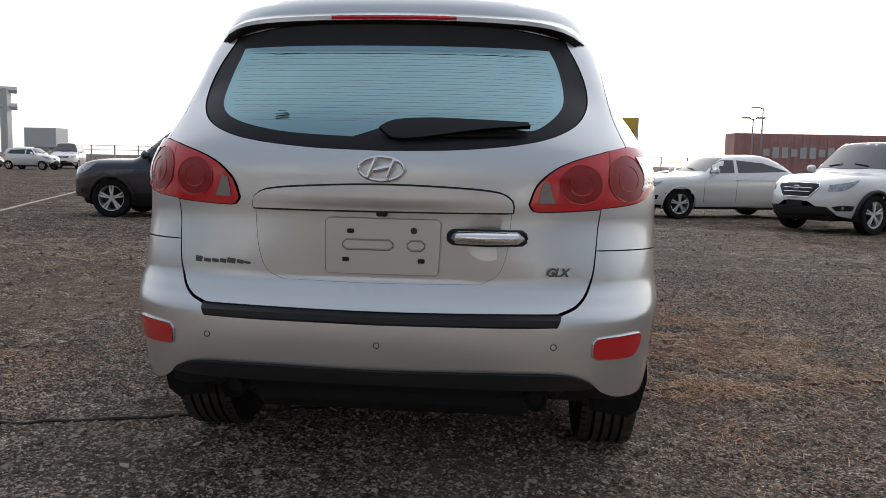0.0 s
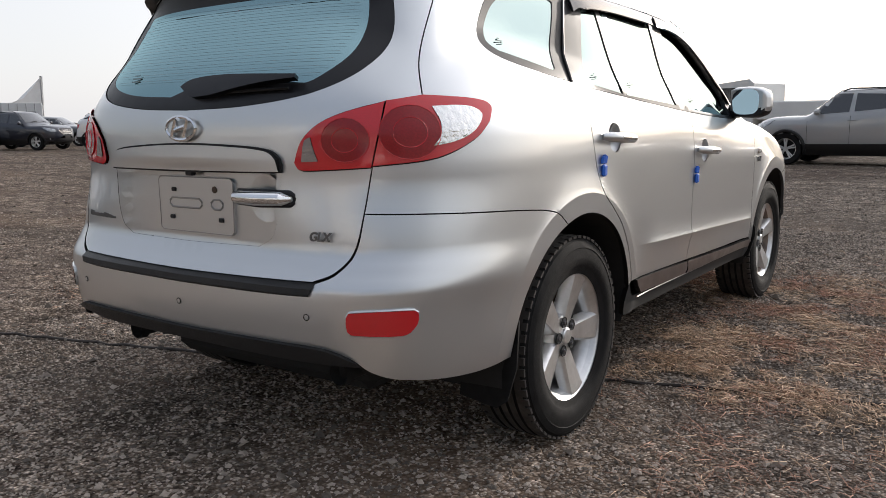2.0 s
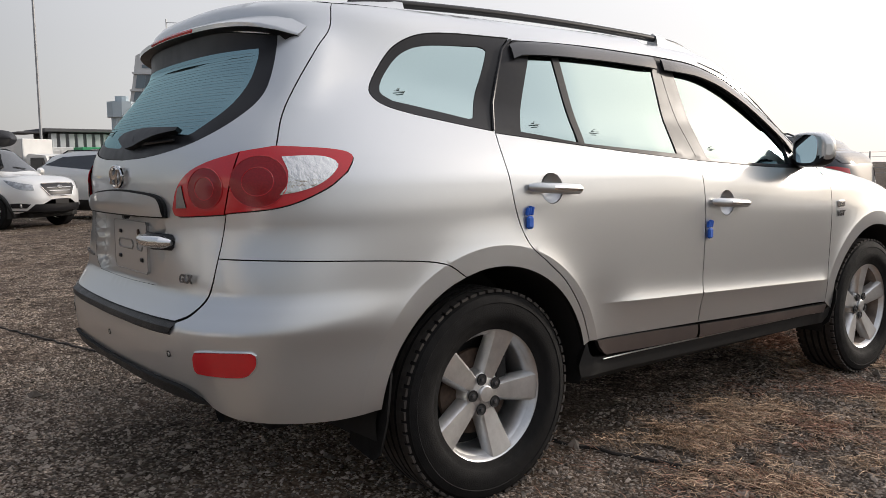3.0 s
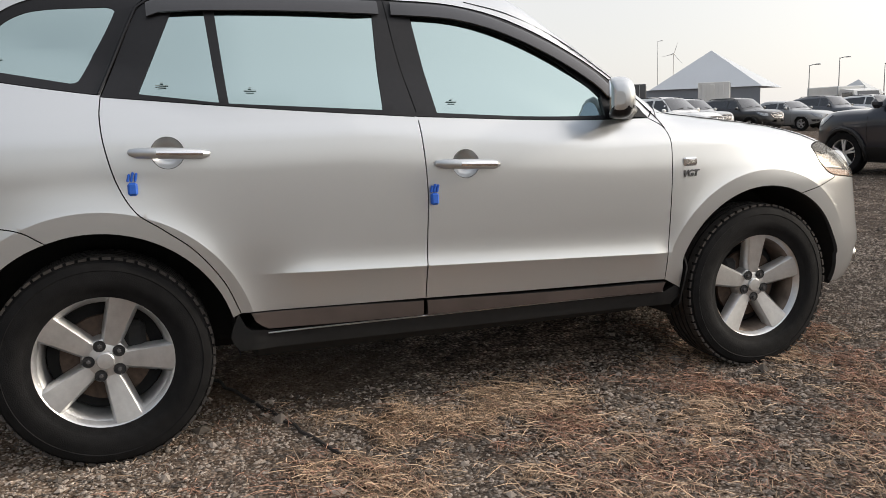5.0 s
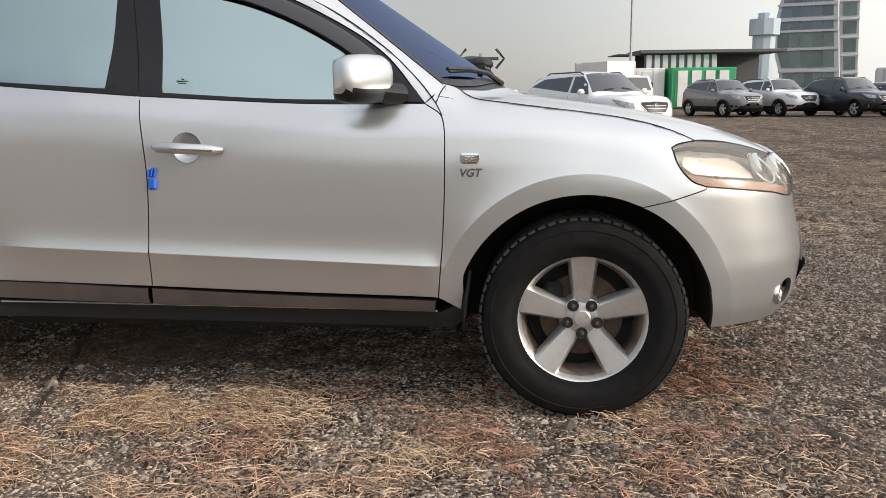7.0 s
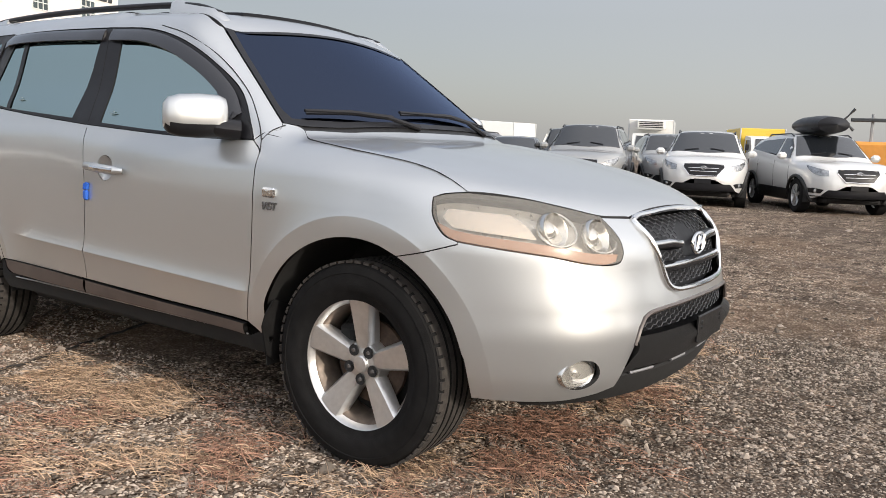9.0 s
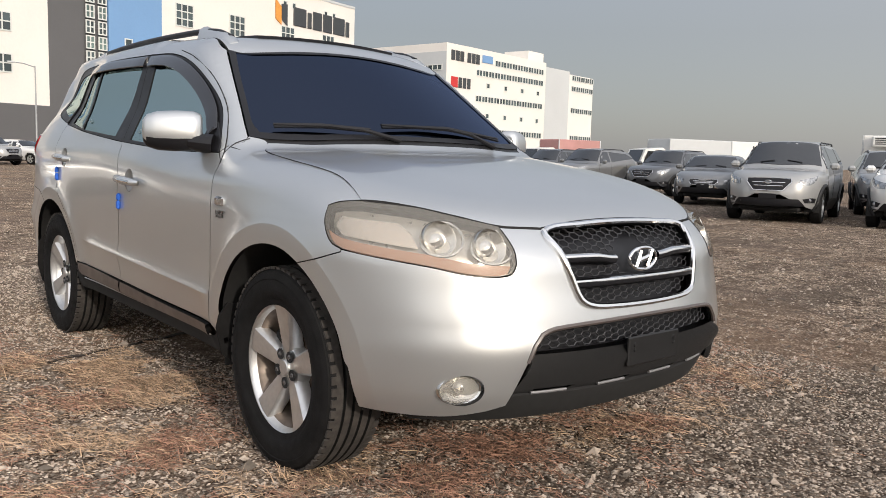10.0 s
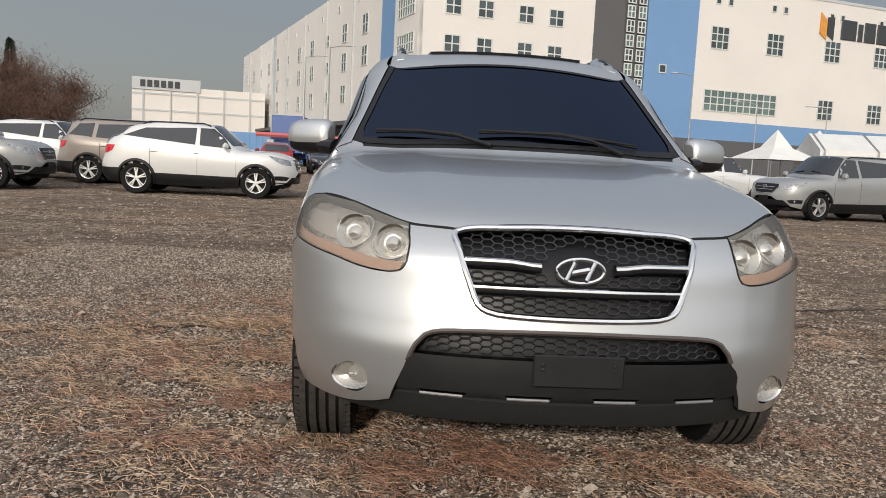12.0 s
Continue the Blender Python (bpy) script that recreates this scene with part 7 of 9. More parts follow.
for c in (25.6, 27.1):
    for k in range(12):
        window(fa, wh, face(c), 4.2 + 1.62 * k, 0.95, 1.3, 2, 2, GREENPANE if k % 2 else PANE)
for s in (3.8, 7.5, 12.3, 16.0):
    for z in (9.1, 13.1, 17.0):
        window(fa, wh, face(s), z, 1.75, 1.75, 2, 2)
    window(fa, wh, face(s), 20.9, 0.7, 0.9, 1, 1)
for s in (38.3, 46.8, 56.2, 64.8):
    window(fa, wh, face(s), 17.1, 2.6, 2.6, 3, 3, PANE)
    for d in (-0.6, 1.2):
        window(fa, wh, face(s + d), 21.4, 0.7, 0.8, 1, 1)
window(fa, wh, face(42.2), 9.7, 11.1, 2.5, 11, 3, GREENPANE)
for s in (55.9, 64.5):
    window(fa, wh, face(s), 9.7, 2.5, 2.5, 3, 3)
window(fa, wh, face(30.4), 12.8, 0.9, 0.9, 1, 1)
fs = Facade(C0, C0 + SD * 127)
for s0, s1, m in ((0, 7.9, CREAM), (7.9, 12.8, BLUE), (12.8, 82, CREAM), (82, 85, PALEGREY), (85, 127, CREAM)):
    slab("wall", fs, wh, s0, s1, 5.0 if m is CREAM else 0, H1, m, out0=-0.5)
slab("wall", fs, wh, 12.8, 127, 0, 5.0, SHADE, out1=-0.1, label="dark loading level")
slab("wall", fs, wh, 0, 7.9, 0, 5.0, SHADE, out1=0.02)
slab("canopy", fs, wh, 12.8, 125, 4.6, 5.1, SHADE, out0=0, out1=3.0)
for z in (9.1, 13.1, 17.0, 20.6):
    window(fs, wh, 3.9, z, 5.4, 2.0, 7, 2, GREENPANE)
for s in range(19, 127, 10):
    for z in (9.1, 13.4, 17.3):
        if (s * 7 + int(z)) % 5 < 4:
            window(fs, wh, s + 0.6, z, 2.4, 2.4 if s % 3 else 1.6, 2, 2)
    window(fs, wh, s + 4, 20.9, 0.8, 0.8, 1, 1)
for s in range(25, 127, 15):
    slab("downpipe", fs, wh, s - 0.12, s + 0.12, 5.0, H1, PALEGREY, out0=0.0, out1=0.2)
bk = Shape()
ring = [C0 + SD * 0.5 + FD * 0.5, C0 + FD * 70.5 + SD * 0.5, C0 + FD * 70.5 + SD * 126, C0 + SD * 126 + FD * 0.5]
bk.prism([(p.x, p.y, H1 - 0.6) for p in ring], (0, 0, 0.4))
part("roof", bk, PALEGREY, wh, smooth=None)
for f2, l2 in ((Facade(C0 + SD * 127, C0 + SD * 127 + FD * 71), 71), (Facade(C0 + SD * 127 + FD * 71, C0 + FD * 71), 127)):
    slab("wall", f2, wh, 0, l2, 0, H1, CREAM)
sg = thing("warehouse_sign", "dark wall sign of plain bars with an orange mark", "sign")
x = 57.3
for w, h in ((2.6, 2.5), (0.8, 2.2), (1.9, 2.5), (2.0, 2.5), (2.6, 2.5), (0.8, 2.2)):
    sh = Shape()
    fa.box(sh, face(x + w), face(x), 20.1 - 1.3, 20.1 - 1.3 + h, 0.0, 0.18, 0.05)
    part("letter_bar", sh, SIGNDARK, sg, smooth=None)
    x += w + 0.32
for i, (m, dx) in enumerate(((ORANGE, 0.0), (SIGNDARK, 1.2))):
    sh = Shape()
    base = 53.7 + dx
    sh.prism([fa.at(face(base + a), 0.06, b) for a, b in ((0, 19.2), (1.1, 18.5), (1.1, 20.9 + 0.5 * i), (0, 21.3 + 0.5 * (1 - i)))], fa.n * 0.12)
    part("sign_mark", sh, m, sg, smooth=None)

# the pale office block with window bands
C1 = Vector((-93.3, -109.7))
RD = Vector((-0.978, -0.203)).normalized()
RS = Vector((0.203, -0.978)).normalized()
ob2 = thing("banded_office_block", "pale office block with ribbon windows and wall signs", "building")
fr2 = Facade(C1 + RD * 59, C1)
H2 = 21.6
for s0, s1, h, m in ((0, 34, H2, CREAM), (34, 44, H2 - 0.8, PALEGREY), (44, 55, H2 - 1.4, CREAM)):
    slab("wall", fr2, ob2, 59 - s1, 59 - s0, 0, h, m, out0=-30)
fl2 = Facade(C1 - RD * 0.06 + RS * 0.06, C1 - RD * 0.06 + RS * 60)
slab("wall", fl2, ob2, 0, 60, 0, H2 - 1.5, PALEGREY, out0=-6)
slab("penthouse", fr2, ob2, 59 - 36, 59 - 30, H2, H2 + 2.2, CREAM, out0=-8, out1=-2)
for z in (6.3, 12.4, 17.2, 19.5):
    for s0, s1 in ((9, 33), (45, 54)):
        if z > 19 and s0 == 9:
            s0 = 15
        for s in np.arange(s0, s1, 2.0):
            window(fr2, ob2, 59 - s - 1, z, 1.8, 1.1, 2, 1)
for z in (9.3, 15.0):
    for s in (13, 19, 25, 31):
        window(fr2, ob2, 59 - s, z, 1.0, 0.9, 1, 1)
GREENBAND = material("pale_green_band", (0.35, 0.42, 0.40), 0.6, grain=0.03, size=3)
for z in (10.2, 17.3):
    for s in np.arange(2, 58, 2.2):
        window(fl2, ob2, s, z, 2.1, 0.9, 2, 1)
slab("grey_panel", fl2, ob2, 14, 60, 11.6, 16.2, GREENBAND, out0=0.0, out1=0.06)
s2 = thing("office_sign", "dark and red wall signs of plain bars", "sign")
x = 1.2
for w, m, z, h in ((1.1, SIGNDARK, 19.6, 1.8), (1.1, SIGNDARK, 19.6, 1.8), (1.1, SIGNDARK, 19.6, 1.8), (0.6, None, 0, 0), (1.1, SIGNDARK, 19.6, 1.8), (1.1, SIGNDARK, 19.6, 1.8), (1.1, SIGNDARK, 19.6, 1.8), (0.4, None, 0, 0), (3.4, BLUE, 19.9, 1.4)):
    if m:
        sh = Shape()
        fr2.box(sh, 59 - x - w, 59 - x, z - h / 2, z + h / 2, 0.0, 0.15, 0.05)
        part("letter_bar", sh, m, s2, smooth=None)
    x += w + 0.25
for x, w, m in ((1.3, 2.0, material("red_sign", (0.5, 0.03, 0.03), 0.5, grain=0.1, size=3)), (3.6, 1.0, SIGNDARK), (4.9, 1.0, SIGNDARK), (6.2, 1.0, SIGNDARK)):
    sh = Shape()
    fr2.box(sh, 59 - x - w, 59 - x, 13.9, 15.8, 0.0, 0.15, 0.05)
    part("letter_bar", sh, m, s2, smooth=None)

# a second pale block far behind the van
ob3 = thing("long_pale_block", "long pale warehouse with a sign board", "building")
f3 = Facade((26.5, -163), (50.5, -156))
slab("wall", f3, ob3, 0, 25, 0, 12.2, CREAM, out0=-14)
slab("wall", f3, ob3, 12.5, 25, 11.4, 13.7, PALEGREY, out0=0.0, out1=0.3, label="sign board")
for z in (4.0, 7.4, 10.5):
    slab("band", f3, ob3, 0, 25, z, z + 0.35, PALEGREY, out0=0.0, out1=0.12)
for i in range(6):
    sh = Shape()
    f3.box(sh, 22.6 - i * 1.25, 23.5 - i * 1.25, 11.9, 13.2, 0.3, 0.42)
    part("letter_bar", sh, SIGNDARK, ob3, smooth=None)
for s in (3, 8, 13, 18, 23):
    slab("pilaster", f3, ob3, s - 0.15, s + 0.15, 0, 12.1, PALEGREY, out0=0.0, out1=0.25)

# the tilted glass tower and the small tower behind it
tw = thing("sail_shaped_tower", "glass office tower shaped like a leaning sail", "building")
tc = Vector((-196.75, 69.1))
tv = Vector((-0.943, 0.333))
tr = Vector((0.333, 0.943))


def tw_at(a, z, d=0.0):
    p = tc + tr * a + tv * d
    return (p.x, p.y, z)


prof_l = [(-8.6, 0), (-9.0, 5), (-10.5, 10), (-10.6, 16), (-9.5, 22), (-8.5, 28.7)]
prof_r = [(4.2, 0), (3.4, 9.5), (2.6, 20), (2.2, 33.5)]
wing_r = [(7.9, 0), (7.5, 7), (6.9, 22), (5.6, 32.8)]


def edge_at(prof, z):
    return float(np.interp(z, [p[1] for p in prof], [p[0] for p in prof]))


sh = Shape().prism([tw_at(a, z) for a, z in prof_l] + [tw_at(a, z) for a, z in prof_r[::-1]], (tv.x * 12, tv.y * 12, 0))
part("tower_body", sh, PALEGREY, tw, smooth=None)
BLUEPANE = material("blue_grey_office_pane", (0.10, 0.14, 0.17), 0.15, spec=0.7, obj=0.15)
for z0, z1, gl in ((1.5, 5.0, GREENPANE), (6.2, 10.0, GREENPANE), (10.8, 14.1, GREENPANE), (14.7, 16.6, BLUEPANE), (17.7, 20.0, BLUEPANE), (20.9, 24.1, BLUEPANE)):
    for j in range(5):
        ring = []
        for z, q in ((z0, (j / 5, (j + 0.97) / 5)), (z1, ((j + 0.97) / 5, j / 5))):
            a0, a1 = edge_at(prof_l, z) + 0.8, edge_at(prof_r, z) - 0.9
            ring += [tw_at(a0 + (a1 - a0) * t, z, -0.15) for t in q]
        part("pane", Shape().prism(ring, (tv.x * 0.1, tv.y * 0.1, 0)), gl, tw, smooth=None)
    a0, a1 = edge_at(prof_l, z1) - 0.3, edge_at(prof_r, z1)
    part("floor_band", Shape().prism([tw_at(a0, z1 + 0.1, -0.5), tw_at(a1, z1 + 0.1, -0.5), tw_at(a1, z1 + 0.6, -0.5), tw_at(a0, z1 + 0.6, -0.5)], (tv.x * 0.5, tv.y * 0.5, 0)), PALEGREY, tw, smooth=None)
for a, w in ((-7.2, 2.6), (-3.4, 3.4), (0.8, 1.2)):
    part("pane", Shape().prism([tw_at(a, 25.7, -0.1), tw_at(a + w, 25.7, -0.1), tw_at(a + w, 26.5, -0.1), tw_at(a, 26.5, -0.1)], (tv.x * 0.08, tv.y * 0.08, 0)), BLUEPANE, tw, smooth=None)
for a in (-2.6, -0.6):
    part("pane", Shape().prism([tw_at(a, 29.0, -0.1), tw_at(a + 1.3, 29.3, -0.1), tw_at(a + 1.3, 30.4, -0.1), tw_at(a, 30.1, -0.1)], (tv.x * 0.08, tv.y * 0.08, 0)), TENT, tw, smooth=None)
sh = Shape().prism([tw_at(a + 0.25, min(z, 31.0), 0.4) for a, z in prof_r] + [tw_at(a, z, 0.4) for a, z in wing_r[::-1]], (tv.x * 8, tv.y * 8, 0))
part("tower_side", sh, PALEGREY, tw, smooth=None)
for k in range(7):
    z0, z1 = 1.5 + 4.0 * k, 4.3 + 4.0 * k
    ring = [tw_at(edge_at(prof_r, z0) + 0.9, z0, 0.25), tw_at(edge_at(wing_r, z0) - 0.5, z0, 0.25), tw_at(edge_at(wing_r, z1) - 0.5, z1, 0.25), tw_at(edge_at(prof_r, z1) + 0.9, z1, 0.25)]
    part("pane", Shape().prism(ring, (tv.x * 0.08, tv.y * 0.08, 0)), GREENPANE, tw, smooth=None)
    part("floor_band", Shape().prism([tw_at(edge_at(prof_r, z1) + 0.3, z1 + 0.3, 0.0), tw_at(edge_at(wing_r, z1) + 0.1, z1 + 0.3, 0.0), tw_at(edge_at(wing_r, z1) + 0.1, z1 + 0.75, 0.0), tw_at(edge_at(prof_r, z1) + 0.3, z1 + 0.75, 0.0)], (tv.x * 0.4, tv.y * 0.4, 0)), TENT, tw, smooth=None)
part("mast", Shape().tube([tw_at(-1.2, 32.0, 3), tw_at(-1.2, 38.0, 3)], 0.14, 6).tube([tw_at(-2.6, 33.9, 3), tw_at(3.2, 34.6, 3)], 0.09, 6).tube([tw_at(-1.2, 37.2, 3), tw_at(1.6, 37.2, 3)], 0.09, 6), STEEL, tw)
t2 = thing("small_round_tower", "pale blue-grey control tower far behind", "building")
p2 = Vector((-174.7, 49.9))
sh = Shape()
for r, z0, z1 in ((2.3, 0, 12.2), (3.1, 12.2, 15.4), (1.4, 15.4, 16.6)):
    sh.lathe([(0, z0), (r, z0), (r, z1), (0, z1)], (p2.x, p2.y, 0), "z", 10)
part("tower_body", sh, walls("hazy_blue_cladding", (0.42, 0.50, 0.55)), t2, smooth=None)

# the pyramid-roofed hall
py = thing("pyramid_roofed_hall", "grey hall with a pale pyramid roof", "building")
pc = Vector((3.7 - 120 * math.sin(radians(53.4)), -1 + 120 * math.cos(radians(53.4))))
pv, pr = Vector((-0.80, 0.60)), Vector((0.60, 0.80))


def py_at(a, d, z):
    p = pc + pr * a + pv * d
    return (p.x, p.y, z)


sh = Shape().prism([py_at(-9.2, 0, 0), py_at(7.0, 0, 0), py_at(7.0, 14, 0), py_at(-9.2, 14, 0)], (0, 0, 4.1))
part("wall", sh, walls("blue_grey_wall", (0.20, 0.22, 0.25)), py, smooth=None)
apex = py_at(0.6, 7, 9.6)
sh = Shape().add([py_at(-7.6, -0.3, 4.1), py_at(7.2, -0.3, 4.1), py_at(10.8, 14, 4.1), py_at(-7.6, 14, 4.1), apex], [(0, 1, 4), (1, 2, 4), (2, 3, 4), (3, 0, 4), (0, 3, 2, 1)])
part("roof", sh, walls("pale_roof", (0.50, 0.53, 0.56)), py, smooth=None)
for a in (-4.5, -2.9):
    part("window", Shape().prism([py_at(a, -0.08, 1.6), py_at(a + 1.2, -0.08, 1.6), py_at(a + 1.2, -0.08, 2.8), py_at(a, -0.08, 2.8)], (pv.x * 0.06, pv.y * 0.06, 0)), PANE, py, smooth=None)


def container(name, label, at, turn, size, mat, doors=True, ribs=True):
    """A ribbed steel container standing on the ground."""
    t = thing(name, label, "container", at=at, turn=turn)
    L, W, H = size
    sh = Shape().box((0, 0, H / 2 + 0.05), (L, W, H), 0.03)
    part("box", sh, mat, t, smooth=None)
    if ribs:
        rb = Shape()
        for i in range(int(L / 0.55)):
            for s in (-1, 1):
                rb.box((-L / 2 + 0.35 + i * 0.55, s * (W / 2 + 0.02), H / 2 + 0.05), (0.28, 0.05, H - 0.3), 0.015)
        tagged(part("rib", rb, mat, t, smooth=None), kind="stuff")
    if doors:
        for y in (-0.5, 0.5):
            for dy in (-0.25, 0.25):
                part("door_bar", Shape().tube([(L / 2 + 0.04, y + dy, 0.15), (L / 2 + 0.04, y + dy, H)], 0.025, 6), STEEL, t)
    return t


shed = thing("flat_roofed_shed", "dark open shed with a flat roof and ribbed walls", "shed", at=(-55.5, 13.4, 0), turn=96)
part("roof", Shape().box((0, 0, 3.75), (9.8, 4.0, 0.22), 0.03).box((-5.6, 0, 3.6), (1.4, 3.4, 0.08), 0.01), SHADE, shed, smooth=None)
part("wall", Shape().box((0, 1.6, 1.85), (8.8, 0.1, 3.7)), SHADE, shed, smooth=None)
for i in range(9):
    part("wall_rib", Shape().box((-4.2 + i * 0.55, -1.55, 1.8), (0.34, 0.08, 3.5), 0.02), PALEGREY, shed, smooth=None)
part("wall", Shape().box((-2.2, -1.5, 1.8), (4.6, 0.05, 3.5)), SHADE, shed, smooth=None)
for p, w, m, lb in (((-53.6, 8.6, 0), 3.2, TRUCKWHITE, "white storage container with coloured panels"), ((-53.2, 12.6, 0), 4.2, GREEN, "green and white storage container beside the shed")):
    c = container("storage_container", lb, p, 96, (w, 2.4, 2.6), m)
    for i in range(4 if m is GREEN else 2):
        part("door_panel", Shape().box((-w / 2 + 0.5 + i * (w - 0.6) / (4 if m is GREEN else 2) + 0.2, -1.26, 1.3), (0.62, 0.05, 2.3), 0.01), TRUCKWHITE, c, smooth=None)
container("long_dark_container", "long dark container far across the lot", (3.67 - 72 * math.sin(radians(59.5)), 0.6 + 72 * math.cos(radians(59.5)), 0), -30, (9.5, 2.5, 3.3), SHADE)
container("pale_trailer", "pale box trailer far across the lot", (3.67 - 62 * math.sin(radians(66.6)), 0.6 + 62 * math.cos(radians(66.6)), 0), -22, (5.6, 2.4, 2.4), PALEGREY)
container("red_brown_container", "long red-brown container with faded lettering bars", (21.3, 55.0, 0), 0, (11.0, 2.5, 3.55), REDBROWN)
lettering = thing("container_lettering", "faded pale lettering bars", "sign")
for i in range(9):
    part("letter_bar", Shape().box((18.0 + i * 0.62, 53.70, 2.3), (0.42, 0.03, 0.75 if i % 3 else 0.5), 0.0), PALEGREY, lettering, smooth=None)

# fence at the far edge
fence = thing("wire_fence", "far wire fence on thin posts", "fence")
for i in range(46):
    p = Vector((-36 + i * 2.0, 60.0))
    part("post", Shape().box((p.x, p.y, 0.95), (0.08, 0.08, 1.9), 0.0), STEEL, fence, smooth=None)
for k, z in enumerate((0.3, 0.7, 1.1, 1.5, 1.85)):
    part("wire", Shape().tube([(-36, 60.0, z), (54, 60.0, z)], 0.015, 4), STEEL, fence)

# sail-shaped roof, gantry crane, masts
sl = thing("white_sail_roof", "white pointed sail roof far across the lot", "canopy")
sc = Vector((3.67 - 140 * math.sin(radians(63.0)), 0.6 + 140 * math.cos(radians(63.0)))) - Vector((0.45, 0.89)) * 2.4
sx = Vector((0.45, 0.89))
part("sail", Shape().add([(*(sc - sx * 5.5), 2.4), (*(sc + sx * 3.2), 2.0), (*(sc + sx * 3.4), 8.3), (*(sc + sx * 0.5), 4.9), (*(sc + Vector((-3, 1)) - sx * 1), 3.5)], [(0, 1, 3), (1, 2, 3), (0, 3, 4), (3, 2, 4)]), TENT, sl, smooth=None)
for d in (-5.4, 3.1):
    q = sc + sx * d
    part("post", Shape().tube([(*q, 0), (*q, 2.6 if d < 0 else 8.2)], 0.12, 6), STEEL, sl)
gc = thing("portal_crane", "grey steel portal crane far off", "crane")
g0, gx = Vector((0.4 - 125 * math.sin(radians(34.7)), -4.7 + 125 * math.cos(radians(34.7)))), Vector((0.83, 0.56))
for d in (-4.2, 4.2):
    q = g0 + gx * d
    part("leg", Shape().box((q.x, q.y, 4.8), (1.0, 1.0, 9.6)), PALEGREY, gc, smooth=None)
for z in (9.4, 7.2):
    a, b = g0 - gx * 5.6, g0 + gx * 5.6
    part("beam", Shape().tube([(*a, z), (*b, z)], 0.45, 4), PALEGREY, gc, smooth=None)
for i in range(8):
    a, b = g0 + gx * (-4 + i), g0 + gx * (-3 + i)
    part("brace", Shape().tube([(*a, 7.2 if i % 2 else 9.2), (*b, 9.2 if i % 2 else 7.2)], 0.14, 4), PALEGREY, gc)
q = g0 + gx * 9
part("cabin", Shape().box((q.x, q.y, 3.2), (4.5, 3.0, 2.6)).box((q.x, q.y, 1.0), (2.2, 2.2, 2.0)), PALEGREY, gc, smooth=None)


def mast(label, at, h, arms=(), ladder=False, r=0.09):
    m = thing("lamp_mast", label, "street lamp", at=(*at, 0))
    part("pole", Shape().tube([(0, 0, 0), (0, 0, h * 0.6), (0, 0, h)], [r, r * 0.8, r * 0.5], 8), STEEL, m)
    for dx, dy, dz in arms:
        part("arm", Shape().tube([(0, 0, h - 0.1), (dx * 0.5, dy * 0.5, h + dz * 0.8), (dx, dy, h + dz)], 0.04, 6), STEEL, m)
        part("lamp_head", Shape().box((dx, dy, h + dz), (0.55, 0.25, 0.12), 0.03), PALEGREY, m)
    if ladder:
        for s in (-0.2, 0.2):
            part("ladder_rail", Shape().tube([(0.5 + s, 0, 0.5), (0.5 + s, 0, h - 1.5)], 0.03, 4), STEEL, m)
        for k in range(int((h - 2) / 0.6)):
            part("rung", Shape().tube([(0.3, 0, 0.8 + 0.6 * k), (0.7, 0, 0.8 + 0.6 * k)], 0.02, 4), STEEL, m)
    return m


mast("lamp mast with a ladder and a lamp cluster", (-3.5, 56.0), 7.2, ((0.6, 0, 0.1), (-0.6, 0, 0.1)), True)
mast("twin-headed lamp post by the container", (16.5, 52.0), 4.5, ((0.5, 0, 0.05), (-0.5, 0, 0.05)), r=0.07)
mast("tall lamp post with one head", (17.4, 53.0), 5.3, ((-0.5, 0, 0.0),), r=0.07)
mast("very tall thin mast across the lot", (3.67 - 52 * math.sin(radians(82.4)), 0.6 + 52 * math.cos(radians(82.4))), 24.0, r=0.08)
for x, y, h, dx in ((-2.5, -62, 9.0, -1.6), (-7.0, -66, 9.8, -1.2), (-14.0, -63, 7.0, 1.6), (-26.0, -68, 9.6, 1.8), (-33.0, -70, 7.6, 2.0), (-58, -84, 9.0, 2.2), (-72, -88, 8.0, 2.0), (-84, -92, 8.6, 2.0), (6.5, -70, 10.5, -2.0), (11.0, -92, 12, -2.2), (-43, -76, 8.0, 2.0)):
    mast("street lamp with one curved arm", (x, y), h, ((dx, 0, 0.15),), r=0.08)
for az, d, h in ((45.5, 95, 6.0), (47.2, 90, 5.2), (43.0, 100, 5.4), (56.5, 160, 14.0)):
    mast("thin far lamp post", (3.7 - d * math.sin(radians(az)), -1 + d * math.cos(radians(az))), h, ((0.8, 0.3, 0.0),), r=0.07)


